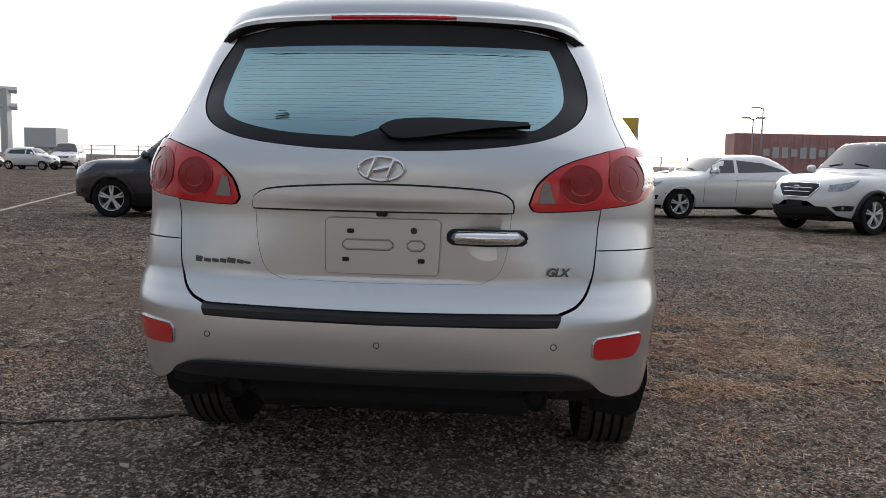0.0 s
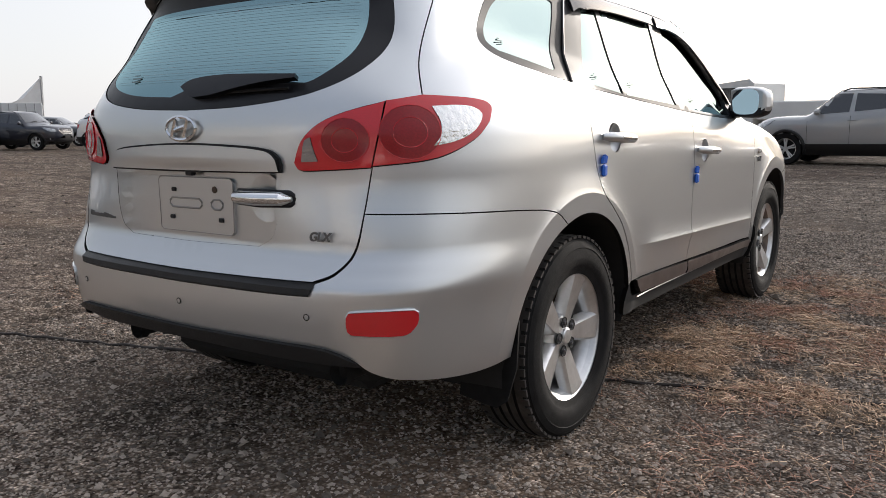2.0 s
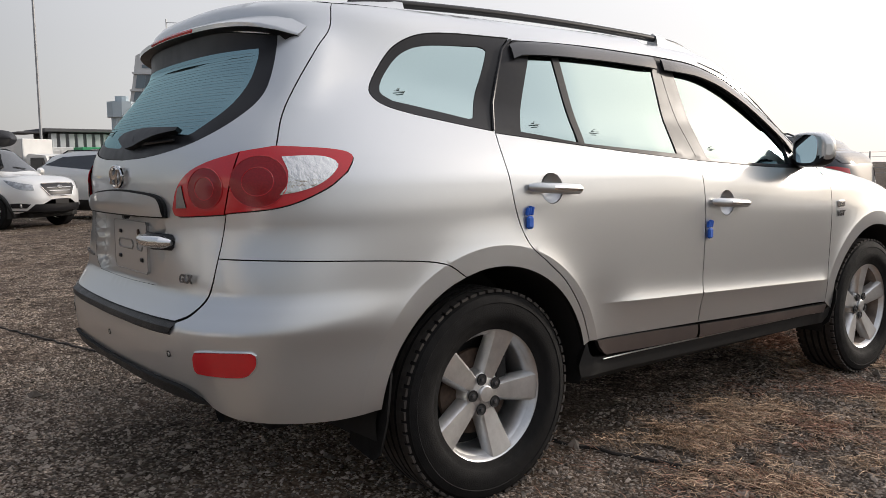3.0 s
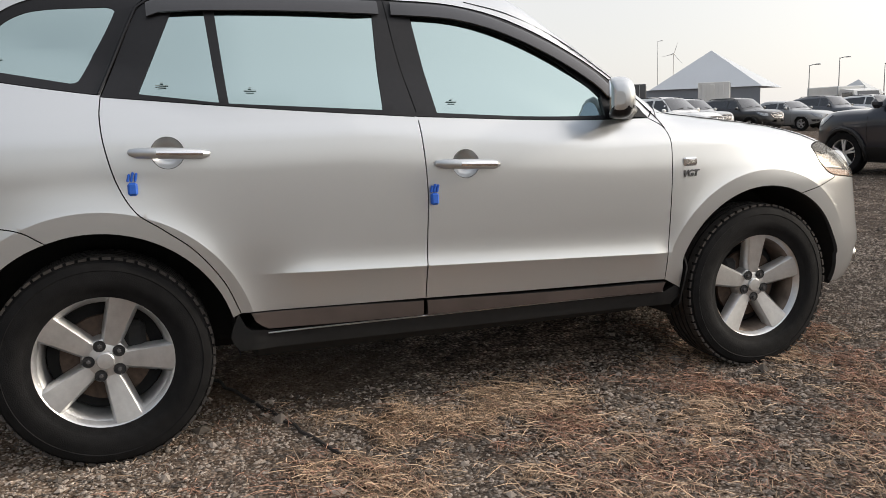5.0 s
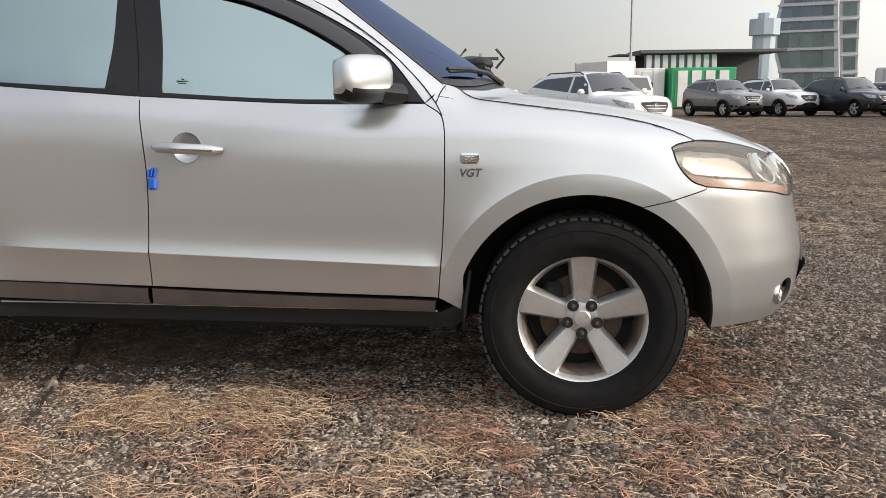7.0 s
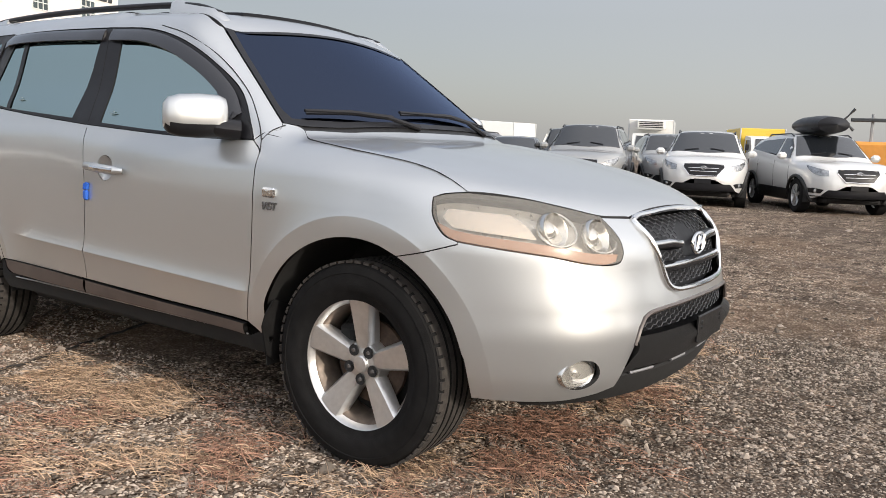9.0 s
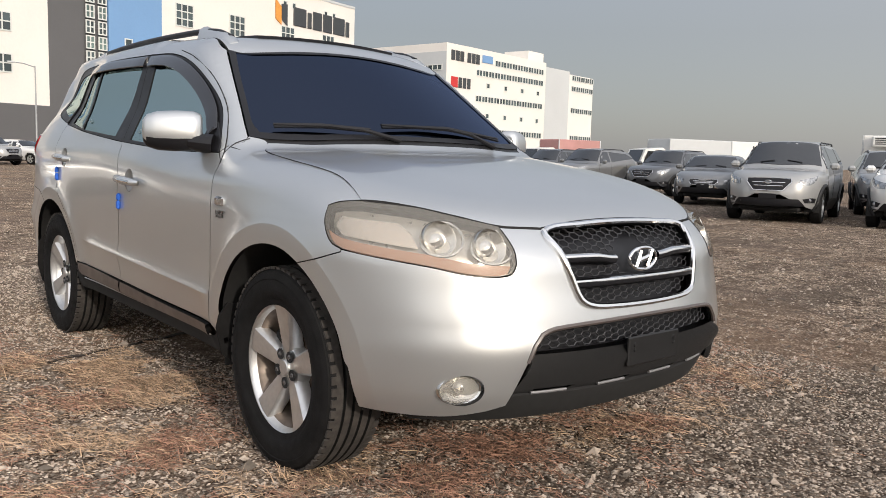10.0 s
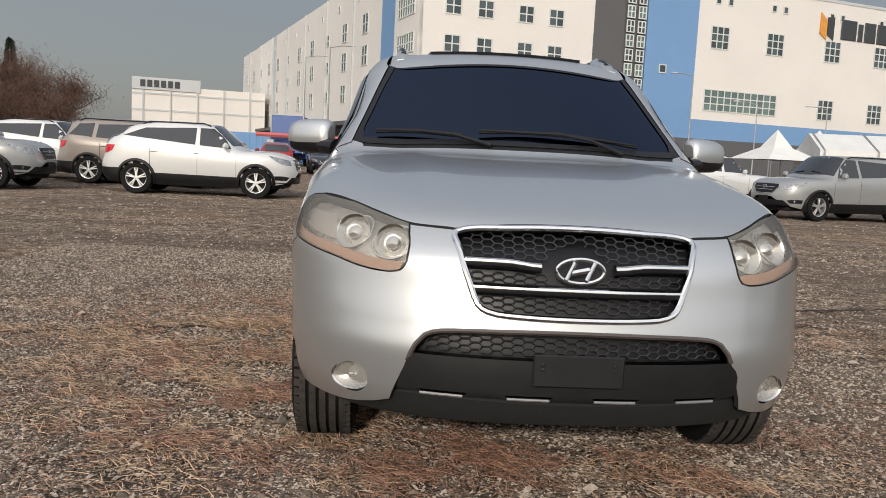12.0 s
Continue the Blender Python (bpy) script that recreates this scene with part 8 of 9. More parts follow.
# trucks
def truck(name, label, at, turn, box, cab_mat, box_mat, cooler=False, bed=False):
    """A light truck, nose towards +y: cab, load box or bed, wheels."""
    t = thing(name, label, "truck", at=at, turn=turn)
    L, W, H = box
    z0 = 0.95
    if bed:
        part("load_bed", Shape().box((0, -L / 2, z0 + 0.25), (W, L, 0.5), 0.03), box_mat, t, smooth=None)
    else:
        part("load_box", Shape().box((0, -L / 2, z0 + H / 2), (W, L, H), 0.04), box_mat, t, smooth=None)
        for s in (-1, 1):
            for y in (-0.03, -L + 0.03):
                part("corner_rail", Shape().box((s * (W / 2 + 0.01), y, z0 + H / 2), (0.06, 0.08, H), 0.01), PALEGREY, t, smooth=None)
    cw, ch = 1.72, 1.95
    cab = Shape().prism([(-cw / 2, 0.1, 0.55), (-cw / 2, 1.72, 0.55), (-cw / 2, 1.80, 1.15), (-cw / 2, 1.42, ch), (-cw / 2, 0.25, ch + 0.12), (-cw / 2, 0.1, ch)], (cw, 0, 0))
    part("cab", cab, cab_mat, t, smooth=None)
    part("windscreen", Shape().prism([(-0.72, 1.785, 1.22), (0.72, 1.785, 1.22), (0.66, 1.46, 1.90), (-0.66, 1.46, 1.90)], (0, 0.02, 0.01)), DARKGLASS, t, smooth=None)
    for s in (-1, 1):
        part("side_window", Shape().prism([(s * (cw / 2 + 0.005), 0.35, 1.22), (s * (cw / 2 + 0.005), 1.55, 1.22), (s * (cw / 2 + 0.005), 1.30, 1.85), (s * (cw / 2 + 0.005), 0.40, 1.85)], (s * 0.012, 0, 0)), DARKGLASS, t, smooth=None)
        part("head_lamp", Shape().box((s * 0.62, 1.79, 0.86), (0.30, 0.06, 0.18), 0.03), LAMPGLASS, t)
        part("door_mirror", Shape().box((s * (cw / 2 + 0.16), 1.45, 1.5), (0.16, 0.06, 0.28), 0.02), TRIM, t)
        for y in (0.95, -L + 0.95):
            w = new("wheel")
            w.parent = t
            w.matrix_basis = pose(s * 0.74, y, 0.36)
            part("tyre", Shape().lathe([(0.2, -0.11), (0.34, -0.11), (0.36, -0.08), (0.36, 0.08), (0.34, 0.11), (0.2, 0.10)], n=24), RUBBER, w, flip=s < 0)
            part("rim", Shape().lathe([(0, 0.05), (0.1, 0.06), (0.2, 0.09)], n=16), STEEL, w, flip=s < 0)
    part("bumper", Shape().box((0, 1.80, 0.55), (1.7, 0.12, 0.22), 0.03), TRIM, t)
    part("chassis", Shape().box((0, -L / 2 + 0.8, 0.72), (0.9, L + 1.4, 0.22), 0.02), UNDER, t)
    if cooler:
        ck = part("cooling_unit", Shape().box((0, 0.30, z0 + H - 0.28), (1.5, 0.55, 0.5), 0.08), TRUCKWHITE, t)
        for k in range(4):
            part("slat", Shape().box((0, 0.58, z0 + H - 0.42 + 0.09 * k), (1.2, 0.02, 0.05)), TRIM, ck)
    return t


yt = truck("yellow_box_truck", "yellow refrigerated box truck with a round red mark", (1.7, 33.6, 0), 90, (4.3, 2.1, 2.35), YELLOW, YELLOW, cooler=True)
mk = part("side_mark", Shape().lathe([(0.0, -0.02), (0.42, -0.02), (0.45, 0.0)], (-1.05, -1.2, 2.5), "x", 20), material("red_mark", (0.55, 0.03, 0.06), 0.5, grain=0.1, size=6), yt)
part("side_mark", Shape().lathe([(0.0, -0.03), (0.30, -0.03), (0.31, 0.0)], (-1.055, -1.2, 2.5), "x", 20), TRUCKWHITE, yt)
part("side_stripe", Shape().prism([(-1.058, -0.1, 2.45), (-1.058, -1.0, 2.75), (-1.058, -1.9, 2.55), (-1.058, -3.0, 2.12), (-1.058, -4.2, 2.35), (-1.058, -4.2, 2.2), (-1.058, -3.0, 1.98), (-1.058, -1.9, 2.38), (-1.058, -1.0, 2.6), (-1.058, -0.1, 2.3)], (-0.01, 0, 0)), TRUCKWHITE, yt, smooth=None)
part("side_guard", Shape().box((0, -2.2, 0.66), (1.9, 4.0, 0.56), 0.03), UNDER, yt, smooth=None)
for i in range(4):
    part("letter_bar", Shape().box((-1.058, -2.35 - 0.32 * i, 2.62 - 0.03 * (i % 2)), (0.012, 0.22, 0.26)), material("faded_orange_bar", (0.62, 0.30, 0.06), 0.5, grain=0.05, size=5) if i == 0 else bpy.data.materials["faded_orange_bar"], yt, smooth=None)
for y, z in ((-3.75, 2.62), (-4.0, 2.62), (-3.75, 2.32), (-4.0, 2.32)):
    part("letter_bar", Shape().box((-1.062, y, z), (0.014, 0.18, 0.2)), SIGNDARK, yt, smooth=None)
truck("white_pickup_truck", "white light truck with an open bed", (-3.6, 20.5, 0), 75, (2.8, 1.7, 0.5), TRUCKWHITE, TRUCKWHITE, bed=True)
truck("white_box_truck", "white box truck with two round fan grilles", (-39.4, -12.5, 0), -72, (3.6, 2.3, 1.85), TRUCKWHITE, TRUCKWHITE, cooler=True)
truck("yellow_top_truck", "cream tourist truck with a yellow roof", (-39.5, -6.8, 0), -64, (3.6, 2.1, 1.5), TRUCKWHITE, YELLOW)
truck("white_box_truck", "white box truck behind the parked cars", (-48, -29, 0), -110, (5.0, 2.2, 1.9), TRUCKWHITE, TRUCKWHITE)
truck("white_box_truck", "white box truck with a pale load box", (-38.5, -25, 0), -110, (4.4, 2.2, 1.65), TRUCKWHITE, PALEGREY)
truck("dump_truck", "truck with a rust-brown load box", (-41, -36, 0), -100, (3.8, 2.2, 1.7), TRUCKWHITE, REDBROWN)
truck("blue_truck", "blue truck with a tall cab in the far row", (8.0, -58, 0), 180, (4.5, 2.2, 2.6), TRUCKBLUE, TRUCKBLUE)
truck("white_pickup_truck", "white light truck far across the lot", (-34.5, 37.5, 0), -100, (3.0, 1.7, 1.3), TRUCKWHITE, TRUCKWHITE)
truck("white_box_truck", "white box truck with a pale van body by the shed", (-44, 6.5, 0), -60, (3.2, 1.9, 1.9), TRUCKWHITE, TRUCKWHITE)
bus = thing("white_bus", "white bus with dark windows behind the parked cars", "bus", at=(-34, -38, 0), turn=-60)
part("body", Shape().box((0, 0, 1.75), (2.4, 9.0, 2.7), 0.25), TRUCKWHITE, bus)
for s in (-1, 1):
    for k in range(5):
        part("side_window", Shape().box((s * 1.205, -3.3 + 1.65 * k, 2.15), (0.02, 1.45, 0.95), 0.0), DARKGLASS, bus, smooth=None)
part("windscreen", Shape().box((0, 4.505, 2.0), (2.0, 0.03, 1.2), 0.0), DARKGLASS, bus, smooth=None)
for s in (-1, 1):
    for y in (-2.8, 2.8):
        part("tyre", Shape().lathe([(0.0, 0.1), (0.45, 0.1), (0.48, 0.06), (0.48, -0.1)], (0, 0, 0), "x", 20), RUBBER, bus, flip=s < 0).matrix_basis = pose(s * 1.08, y, 0.48)

# roof box on one parked car, arrow sign behind it
rb_ = thing("roof_box", "black plastic roof box on a white SUV", "roof box", at=(-16.6, -0.3, 1.73), turn=-58)
part("shell", Shape().lathe([(0.0, -0.85), (0.30, -0.78), (0.40, -0.4), (0.42, 0.3), (0.34, 0.75), (0.0, 0.95)], (0, 0, 0.2), "y", 14), TRIM, rb_).scale = (1.0, 1.0, 0.5)
part("foot", Shape().box((0, 0, 0.03), (0.7, 1.0, 0.06), 0.01), TRIM, rb_)
ar = thing("arrow_board", "orange machine with an arrow board", "sign", at=(-27.0, -0.5, 0), turn=-80)
part("machine", Shape().box((0, 0, 1.0), (1.6, 1.2, 1.4), 0.1).box((0, 0, 0.2), (1.8, 1.4, 0.4), 0.05), ORANGE, ar)
part("post", Shape().tube([(0, 0, 1.6), (0, 0, 2.6)], 0.05, 6), STEEL, ar)
for s in (-1, 1):
    part("arrow", Shape().tube([(s * 0.55, 0.1, 2.75), (s * 0.85, 0.1, 2.4), (s * 0.55, 0.1, 2.05)], 0.05, 4), SIGNDARK, ar)
part("lamp_bar", Shape().box((0, 0.1, 2.4), (1.3, 0.06, 0.12), 0.02), SIGNDARK, ar)

# tents and the long pale hall by the warehouse
for x, y, big in ((-27.5, -54.0, 0.89), (-34.7, -61.6, 1.0)):
    t = thing("peaked_tent", "white peaked market tent", "tent", "market tents", at=(x, y, 0), turn=12)
    t.scale = (big, big, big)
    part("canopy", Shape().add([(-2.6, -2.6, 2.5), (2.6, -2.6, 2.5), (2.6, 2.6, 2.5), (-2.6, 2.6, 2.5), (-0.9, -0.9, 3.5), (0.9, -0.9, 3.5), (0.9, 0.9, 3.5), (-0.9, 0.9, 3.5), (0, 0, 5.0)],
                               [(0, 1, 5, 4), (1, 2, 6, 5), (2, 3, 7, 6), (3, 0, 4, 7), (4, 5, 8), (5, 6, 8), (6, 7, 8), (7, 4, 8)]), TENT, t, smooth=None)
    for a in (-2.5, 2.5):
        for b in (-2.5, 2.5):
            part("post", Shape().tube([(a, b, 0), (a, b, 2.5)], 0.05, 6), STEEL, t)
hall = thing("pale_fabric_hall", "long pale fabric hall", "tent", at=(-38.5, -58, 0), turn=-14)
part("hall_shell", Shape().add([(-6, -4, 0), (6, -4, 0), (6, -4, 3.2), (-6, -4, 3.2), (6, 4, 0), (-6, 4, 0), (6, 4, 3.2), (-6, 4, 3.2), (-6, 0, 4.6), (6, 0, 4.6)],
                               [(0, 1, 2, 3), (4, 5, 7, 6), (3, 2, 9, 8), (6, 7, 8, 9), (1, 4, 6, 9, 2), (5, 0, 3, 8, 7)]), TENT, hall, smooth=None)
for i in range(4):
    part("hall_arch", Shape().tube([(-5.7 + 3.8 * i, 4.05, 0), (-5.7 + 3.8 * i, 4.05, 3.2), (-5.7 + 3.8 * i, 0, 4.65)], 0.08, 5), STEEL, hall)

gz_ = thing("gazebo_tent", "small pale grey pointed gazebo tent", "tent", at=(-48.7, 52.5, 0), turn=25)
part("canopy", Shape().add([(-1.6, -1.6, 2.0), (1.6, -1.6, 2.0), (1.6, 1.6, 2.0), (-1.6, 1.6, 2.0), (0, 0, 3.15)], [(0, 1, 4), (1, 2, 4), (2, 3, 4), (3, 0, 4), (3, 2, 1, 0)]), PALEGREY, gz_, smooth=None)
for a in (-1.5, 1.5):
    for b in (-1.5, 1.5):
        part("post", Shape().tube([(a, b, 0), (a, b, 2.0)], 0.04, 6), STEEL, gz_)
container("open_container", "pale container with rusty red ribs", (-44.0, 35.1, 0), 52, (2.0, 5.0, 2.88), TENT)
turb = thing("wind_turbine", "slender pale wind turbine standing in the haze", "turbine", at=(-136.2, 95.2, 0), turn=38)
part("tower", Shape().tube([(0, 0, 0), (0, 0, 12.2)], [0.12, 0.07], 8), TENT, turb)
hub_part = part("hub", Shape().lathe([(0, 0.35), (0.12, 0.25), (0.16, -0.2), (0, -0.3)], (0, 0, 12.2), "y", 10), TENT, turb)
for a in (20, 140, 260):
    d = Vector((math.sin(radians(a)), 0, math.cos(radians(a))))
    part("blade", Shape().tube([Vector((0, 0.2, 12.2)), Vector((0, 0.2, 12.2)) + d * 0.9, Vector((0, 0.2, 12.2)) + d * 2.4], [0.05, 0.06, 0.02], 6), TENT, hub_part)

# boom lying on stands in the far row, blue hoarding
bm_ = thing("crane_boom", "red and white crane boom lying behind the far row", "crane", at=(-2, -53, 0))
for x0, x1, m in ((-4.2, 0.1, TRUCKWHITE), (0.1, 12, material("faded_red_boom", (0.50, 0.12, 0.12), 0.5, stain=0.1, stain_size=1))):
    part("boom", Shape().tube([(x0, 0.3, 2.04 + 0.01 * x0), (x1, 0.3, 2.04 + 0.01 * x1)], 0.17, 6), m, bm_)
for x in (-3.6, 3, 11):
    part("stand", Shape().box((x, 0.3, 0.93), (0.5, 0.5, 1.8), 0.02), STEEL, bm_)
container("blue_hoarding", "blue sheet hoarding at the foot of the warehouse", (14, -64, 0), -8, (16, 0.3, 2.4), BLUE, doors=False)


# bare brown trees at the edge of the lot
BARK = material("grey_brown_bark", (0.10, 0.07, 0.055), 0.9, grain=0.3, size=8)
DRYLEAF = material("dry_brown_leaves", (0.12, 0.068, 0.048), 0.9, island=0.45)
CONIFER = material("dark_conifer", (0.025, 0.04, 0.025), 0.9, island=0.4)


def bare_tree(at, h, seed, dry=8200):
    rng = random.Random(seed)
    t = thing("bare_tree", "brown winter tree with fine twigs and dry leaves", "tree", "edge trees", at=(*at, 0))
    wood, leaves = Shape(), Shape()
    tips = []

    def grow(p, d, ln, r, depth):
        q = p + d * ln
        wood.tube([p, (p + q) / 2 + Vector((rng.uniform(-1, 1), rng.uniform(-1, 1), 0)) * ln * 0.06, q], [r, r * 0.8, r * 0.6], 5 if depth > 2 else 3, caps=False)
        if depth == 0:
            tips.append(q)
            return
        for _ in range(3 if depth > 1 else 2):
            nd = (d + Vector((rng.uniform(-0.8, 0.8), rng.uniform(-0.8, 0.8), rng.uniform(-0.1, 0.6)))).normalized()
            grow(q, nd, ln * rng.uniform(0.6, 0.85), r * 0.6, depth - 1)
            if depth < 3:
                tips.append(q)

    for _ in range(3):
        grow(Vector((rng.uniform(-0.5, 0.5), rng.uniform(-0.5, 0.5), 0)), Vector((rng.uniform(-0.3, 0.3), rng.uniform(-0.3, 0.3), 1)).normalized(), h * 0.27, 0.11, 4)
    for _ in range(dry):
        c = rng.choice(tips) + Vector((rng.gauss(0, 0.46), rng.gauss(0, 0.46), rng.gauss(0, 0.42)))
        a, b = (Vector((rng.uniform(-1, 1), rng.uniform(-1, 1), rng.uniform(-1, 1))) * 0.052 for _ in range(2))
        if rng.random() < 0.45:
            a, b = Vector((rng.uniform(-1, 1), rng.uniform(-1, 1), rng.uniform(0.2, 1.4))) * 0.20, b * 0.45
        leaves.add([c - a, c + b, c + a], [(0, 1, 2)])
    part("trunk", wood, BARK, t, smooth=None)
    tagged(part("crown", leaves, DRYLEAF, t, smooth=None), kind="stuff")


for i in range(11):
    bare_tree((22.8 + 1.9 * i + (i % 3) * 0.5, -50.5 - 1.6 * (i % 4)), 6.7 + 1.0 * ((i * 7) % 4) / 3, 40 + i)
for i in range(7):
    bare_tree((21.6 + 2.4 * i, -48.5 - 0.8 * (i % 3)), 4.3 + 0.5 * (i % 3), 80 + i)
cf = thing("conifer", "dark narrow conifer among bare trees", "tree", at=(26.5, -53.0, 0))
cr = Shape()
rng = random.Random(5)
for k in range(900):
    z = 1.0 + 6.6 * rng.random() ** 0.8
    r = (7.9 - z) * 0.15
    a = rng.uniform(0, 6.28)
    c = Vector((math.cos(a) * r * rng.random() ** 0.5, math.sin(a) * r * rng.random() ** 0.5, z))
    cr.add([c, c + Vector((math.cos(a) * 0.3, math.sin(a) * 0.3, -0.12)), c + Vector((0.05, 0.08, 0.18))], [(0, 1, 2)])
part("trunk", Shape().tube([(0, 0, 0), (0, 0, 7.6)], [0.12, 0.02], 6), BARK, cf)
tagged(part("crown", cr, CONIFER, cf, smooth=None), kind="stuff")


# ---- ground ----
def gravel_material():
    """Grey crushed stone with shade painted into the gaps, patches of earth, tyre tracks and dry grass stains; relief
    at stone size.
    """
    m = bpy.data.materials.new("gravel_ground")
    m.use_nodes = True
    nt = m.node_tree
    b = nt.nodes["Principled BSDF"]
    b.inputs["Roughness"].default_value = 0.95
    b.inputs["Diffuse Roughness"].default_value = 1.0
    b.inputs["Specular IOR Level"].default_value = 0.05
    tc = nt.nodes.new("ShaderNodeTexCoord")

    def tex(kind, scale, vec=None, detail=None):
        n = nt.nodes.new(kind)
        n.inputs["Scale"].default_value = scale
        if detail is not None:
            n.inputs["Detail"].default_value = detail
        nt.links.new(vec or tc.outputs["Object"], n.inputs["Vector"])
        return n

    def ramp_node(fac, stops):
        r = nt.nodes.new("ShaderNodeValToRGB")
        nt.links.new(fac, r.inputs[0])
        for i, (p, c) in enumerate(stops):
            e = r.color_ramp.elements[i] if i < 2 else r.color_ramp.elements.new(p)
            e.position, e.color = p, (*c, 1)
        return r.outputs[0]

    def mix(fac, a, b_, mode="MIX"):
        n = nt.nodes.new("ShaderNodeMix")
        n.data_type, n.blend_type = "RGBA", mode
        for s, v in ((n.inputs["Factor"], fac), (n.inputs[6], a), (n.inputs[7], b_)):
            if isinstance(v, bpy.types.NodeSocket):
                nt.links.new(v, s)
            else:
                s.default_value = v
        return n.outputs[2]

    stone = tex("ShaderNodeTexVoronoi", 72.0)
    sep = nt.nodes.new("ShaderNodeSeparateColor")
    nt.links.new(stone.outputs["Color"], sep.inputs[0])
    grey = ramp_node(sep.outputs[0], [(0.0, (0.075, 0.062, 0.053)), (0.40, (0.235, 0.200, 0.170)), (0.78, (0.42, 0.367, 0.315)), (1.0, (0.72, 0.65, 0.575))])
    # shadow between the stones, painted as darker colour towards each cell's rim
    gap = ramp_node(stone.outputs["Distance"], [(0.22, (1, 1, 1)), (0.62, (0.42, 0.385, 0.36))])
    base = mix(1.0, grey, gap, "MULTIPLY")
    clod = tex("ShaderNodeTexNoise", 7.0, detail=8.0)
    clod.inputs["Roughness"].default_value = 0.72
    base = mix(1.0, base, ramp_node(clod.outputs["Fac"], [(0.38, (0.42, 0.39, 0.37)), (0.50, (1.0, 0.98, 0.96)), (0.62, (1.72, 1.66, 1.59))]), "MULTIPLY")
    patch = tex("ShaderNodeTexNoise", 1.9, detail=10.0)
    patch.inputs["Roughness"].default_value = 0.75
    base = mix(1.0, base, ramp_node(patch.outputs["Fac"], [(0.40, (0.62, 0.59, 0.57)), (0.60, (1.38, 1.36, 1.33))]), "MULTIPLY")
    earth_n = tex("ShaderNodeTexNoise", 0.55, detail=9.0)
    earth = ramp_node(earth_n.outputs["Fac"], [(0.46, (0, 0, 0)), (0.62, (1, 1, 1))])
    fine = tex("ShaderNodeTexNoise", 45.0, detail=6.0)
    soil = ramp_node(fine.outputs["Fac"], [(0.3, (0.062, 0.046, 0.039)), (0.7, (0.175, 0.137, 0.113))])
    base = mix(earth, base, mix(0.55, base, soil))
    mp = nt.nodes.new("ShaderNodeMapping")
    mp.inputs["Scale"].default_value, mp.inputs["Rotation"].default_value = (0.12, 1.3, 1.0), (0, 0, radians(20))
    nt.links.new(tc.outputs["Object"], mp.inputs["Vector"])
    track = tex("ShaderNodeTexNoise", 1.0, mp.outputs[0], 5.0)
    tr = ramp_node(track.outputs["Fac"], [(0.50, (0, 0, 0)), (0.64, (1, 1, 1))])
    base = mix(tr, base, mix(0.5, base, (0.075, 0.062, 0.050, 1)))
    straw_n = tex("ShaderNodeTexNoise", 0.30, detail=7.0)
    straw = ramp_node(straw_n.outputs["Fac"], [(0.54, (0, 0, 0)), (0.68, (0.7, 0.7, 0.7))])
    base = mix(straw, base, mix(0.4, base, (0.29, 0.19, 0.12, 1)))
    nt.links.new(base, b.inputs["Base Color"])
    bp = nt.nodes.new("ShaderNodeBump")
    bp.inputs["Strength"].default_value, bp.inputs["Distance"].default_value, bp.invert = 0.9, 0.012, True
    nt.links.new(stone.outputs["Distance"], bp.inputs["Height"])
    bp2 = nt.nodes.new("ShaderNodeBump")
    bp2.inputs["Strength"].default_value, bp2.inputs["Distance"].default_value = 0.6, 0.03
    rough_n = tex("ShaderNodeTexNoise", 14.0, detail=5.0)
    nt.links.new(rough_n.outputs["Fac"], bp2.inputs["Height"])
    nt.links.new(bp.outputs[0], bp2.inputs["Normal"])
    nt.links.new(bp2.outputs[0], b.inputs["Normal"])
    return m


def ground_z(x, y):
    """A nearly flat lot, a little uneven away from the car."""
    r = np.hypot(np.maximum(np.abs(x) - 1.1, 0), np.maximum(np.abs(y) - 2.2, 0))
    return 0.018 * np.sin(0.9 * x + 0.4 * y) * np.sin(0.7 * y - 0.5 * x) * ramp(r, 0.3, 4.0) * (1 - ramp(np.hypot(x, y), 8, 14))


GRAVEL = gravel_material()
edge = np.concatenate([[-2500, -900, -300, -120, -60, -30], np.arange(-14, 14.1, 0.5), [30, 60, 120, 300, 900, 2500]])
gx, gy = np.meshgrid(edge, edge)
gz = ground_z(gx, gy)
n = len(edge)
gs = Shape()
gs.v = list(zip(gx.ravel().tolist(), gy.ravel().tolist(), gz.ravel().tolist()))
gs.f = [(i * n + j, i * n + j + 1, (i + 1) * n + j + 1, (i + 1) * n + j) for i in range(n - 1) for j in range(n - 1)]
gs.m = [0] * len(gs.f)
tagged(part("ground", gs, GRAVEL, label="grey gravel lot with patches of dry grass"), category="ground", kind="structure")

STONE = material("loose_stone", (0.30, 0.257, 0.218), 0.9, spec=0.1, island=0.55, grain=0.2, size=60)
STONE.node_tree.nodes["Principled BSDF"].inputs["Diffuse Roughness"].default_value = 1.0
STRAW = material("dry_straw", (0.42, 0.295, 0.195), 0.8, island=0.5)
STRAWRED = material("rusty_straw", (0.31, 0.175, 0.12), 0.85, island=0.5)


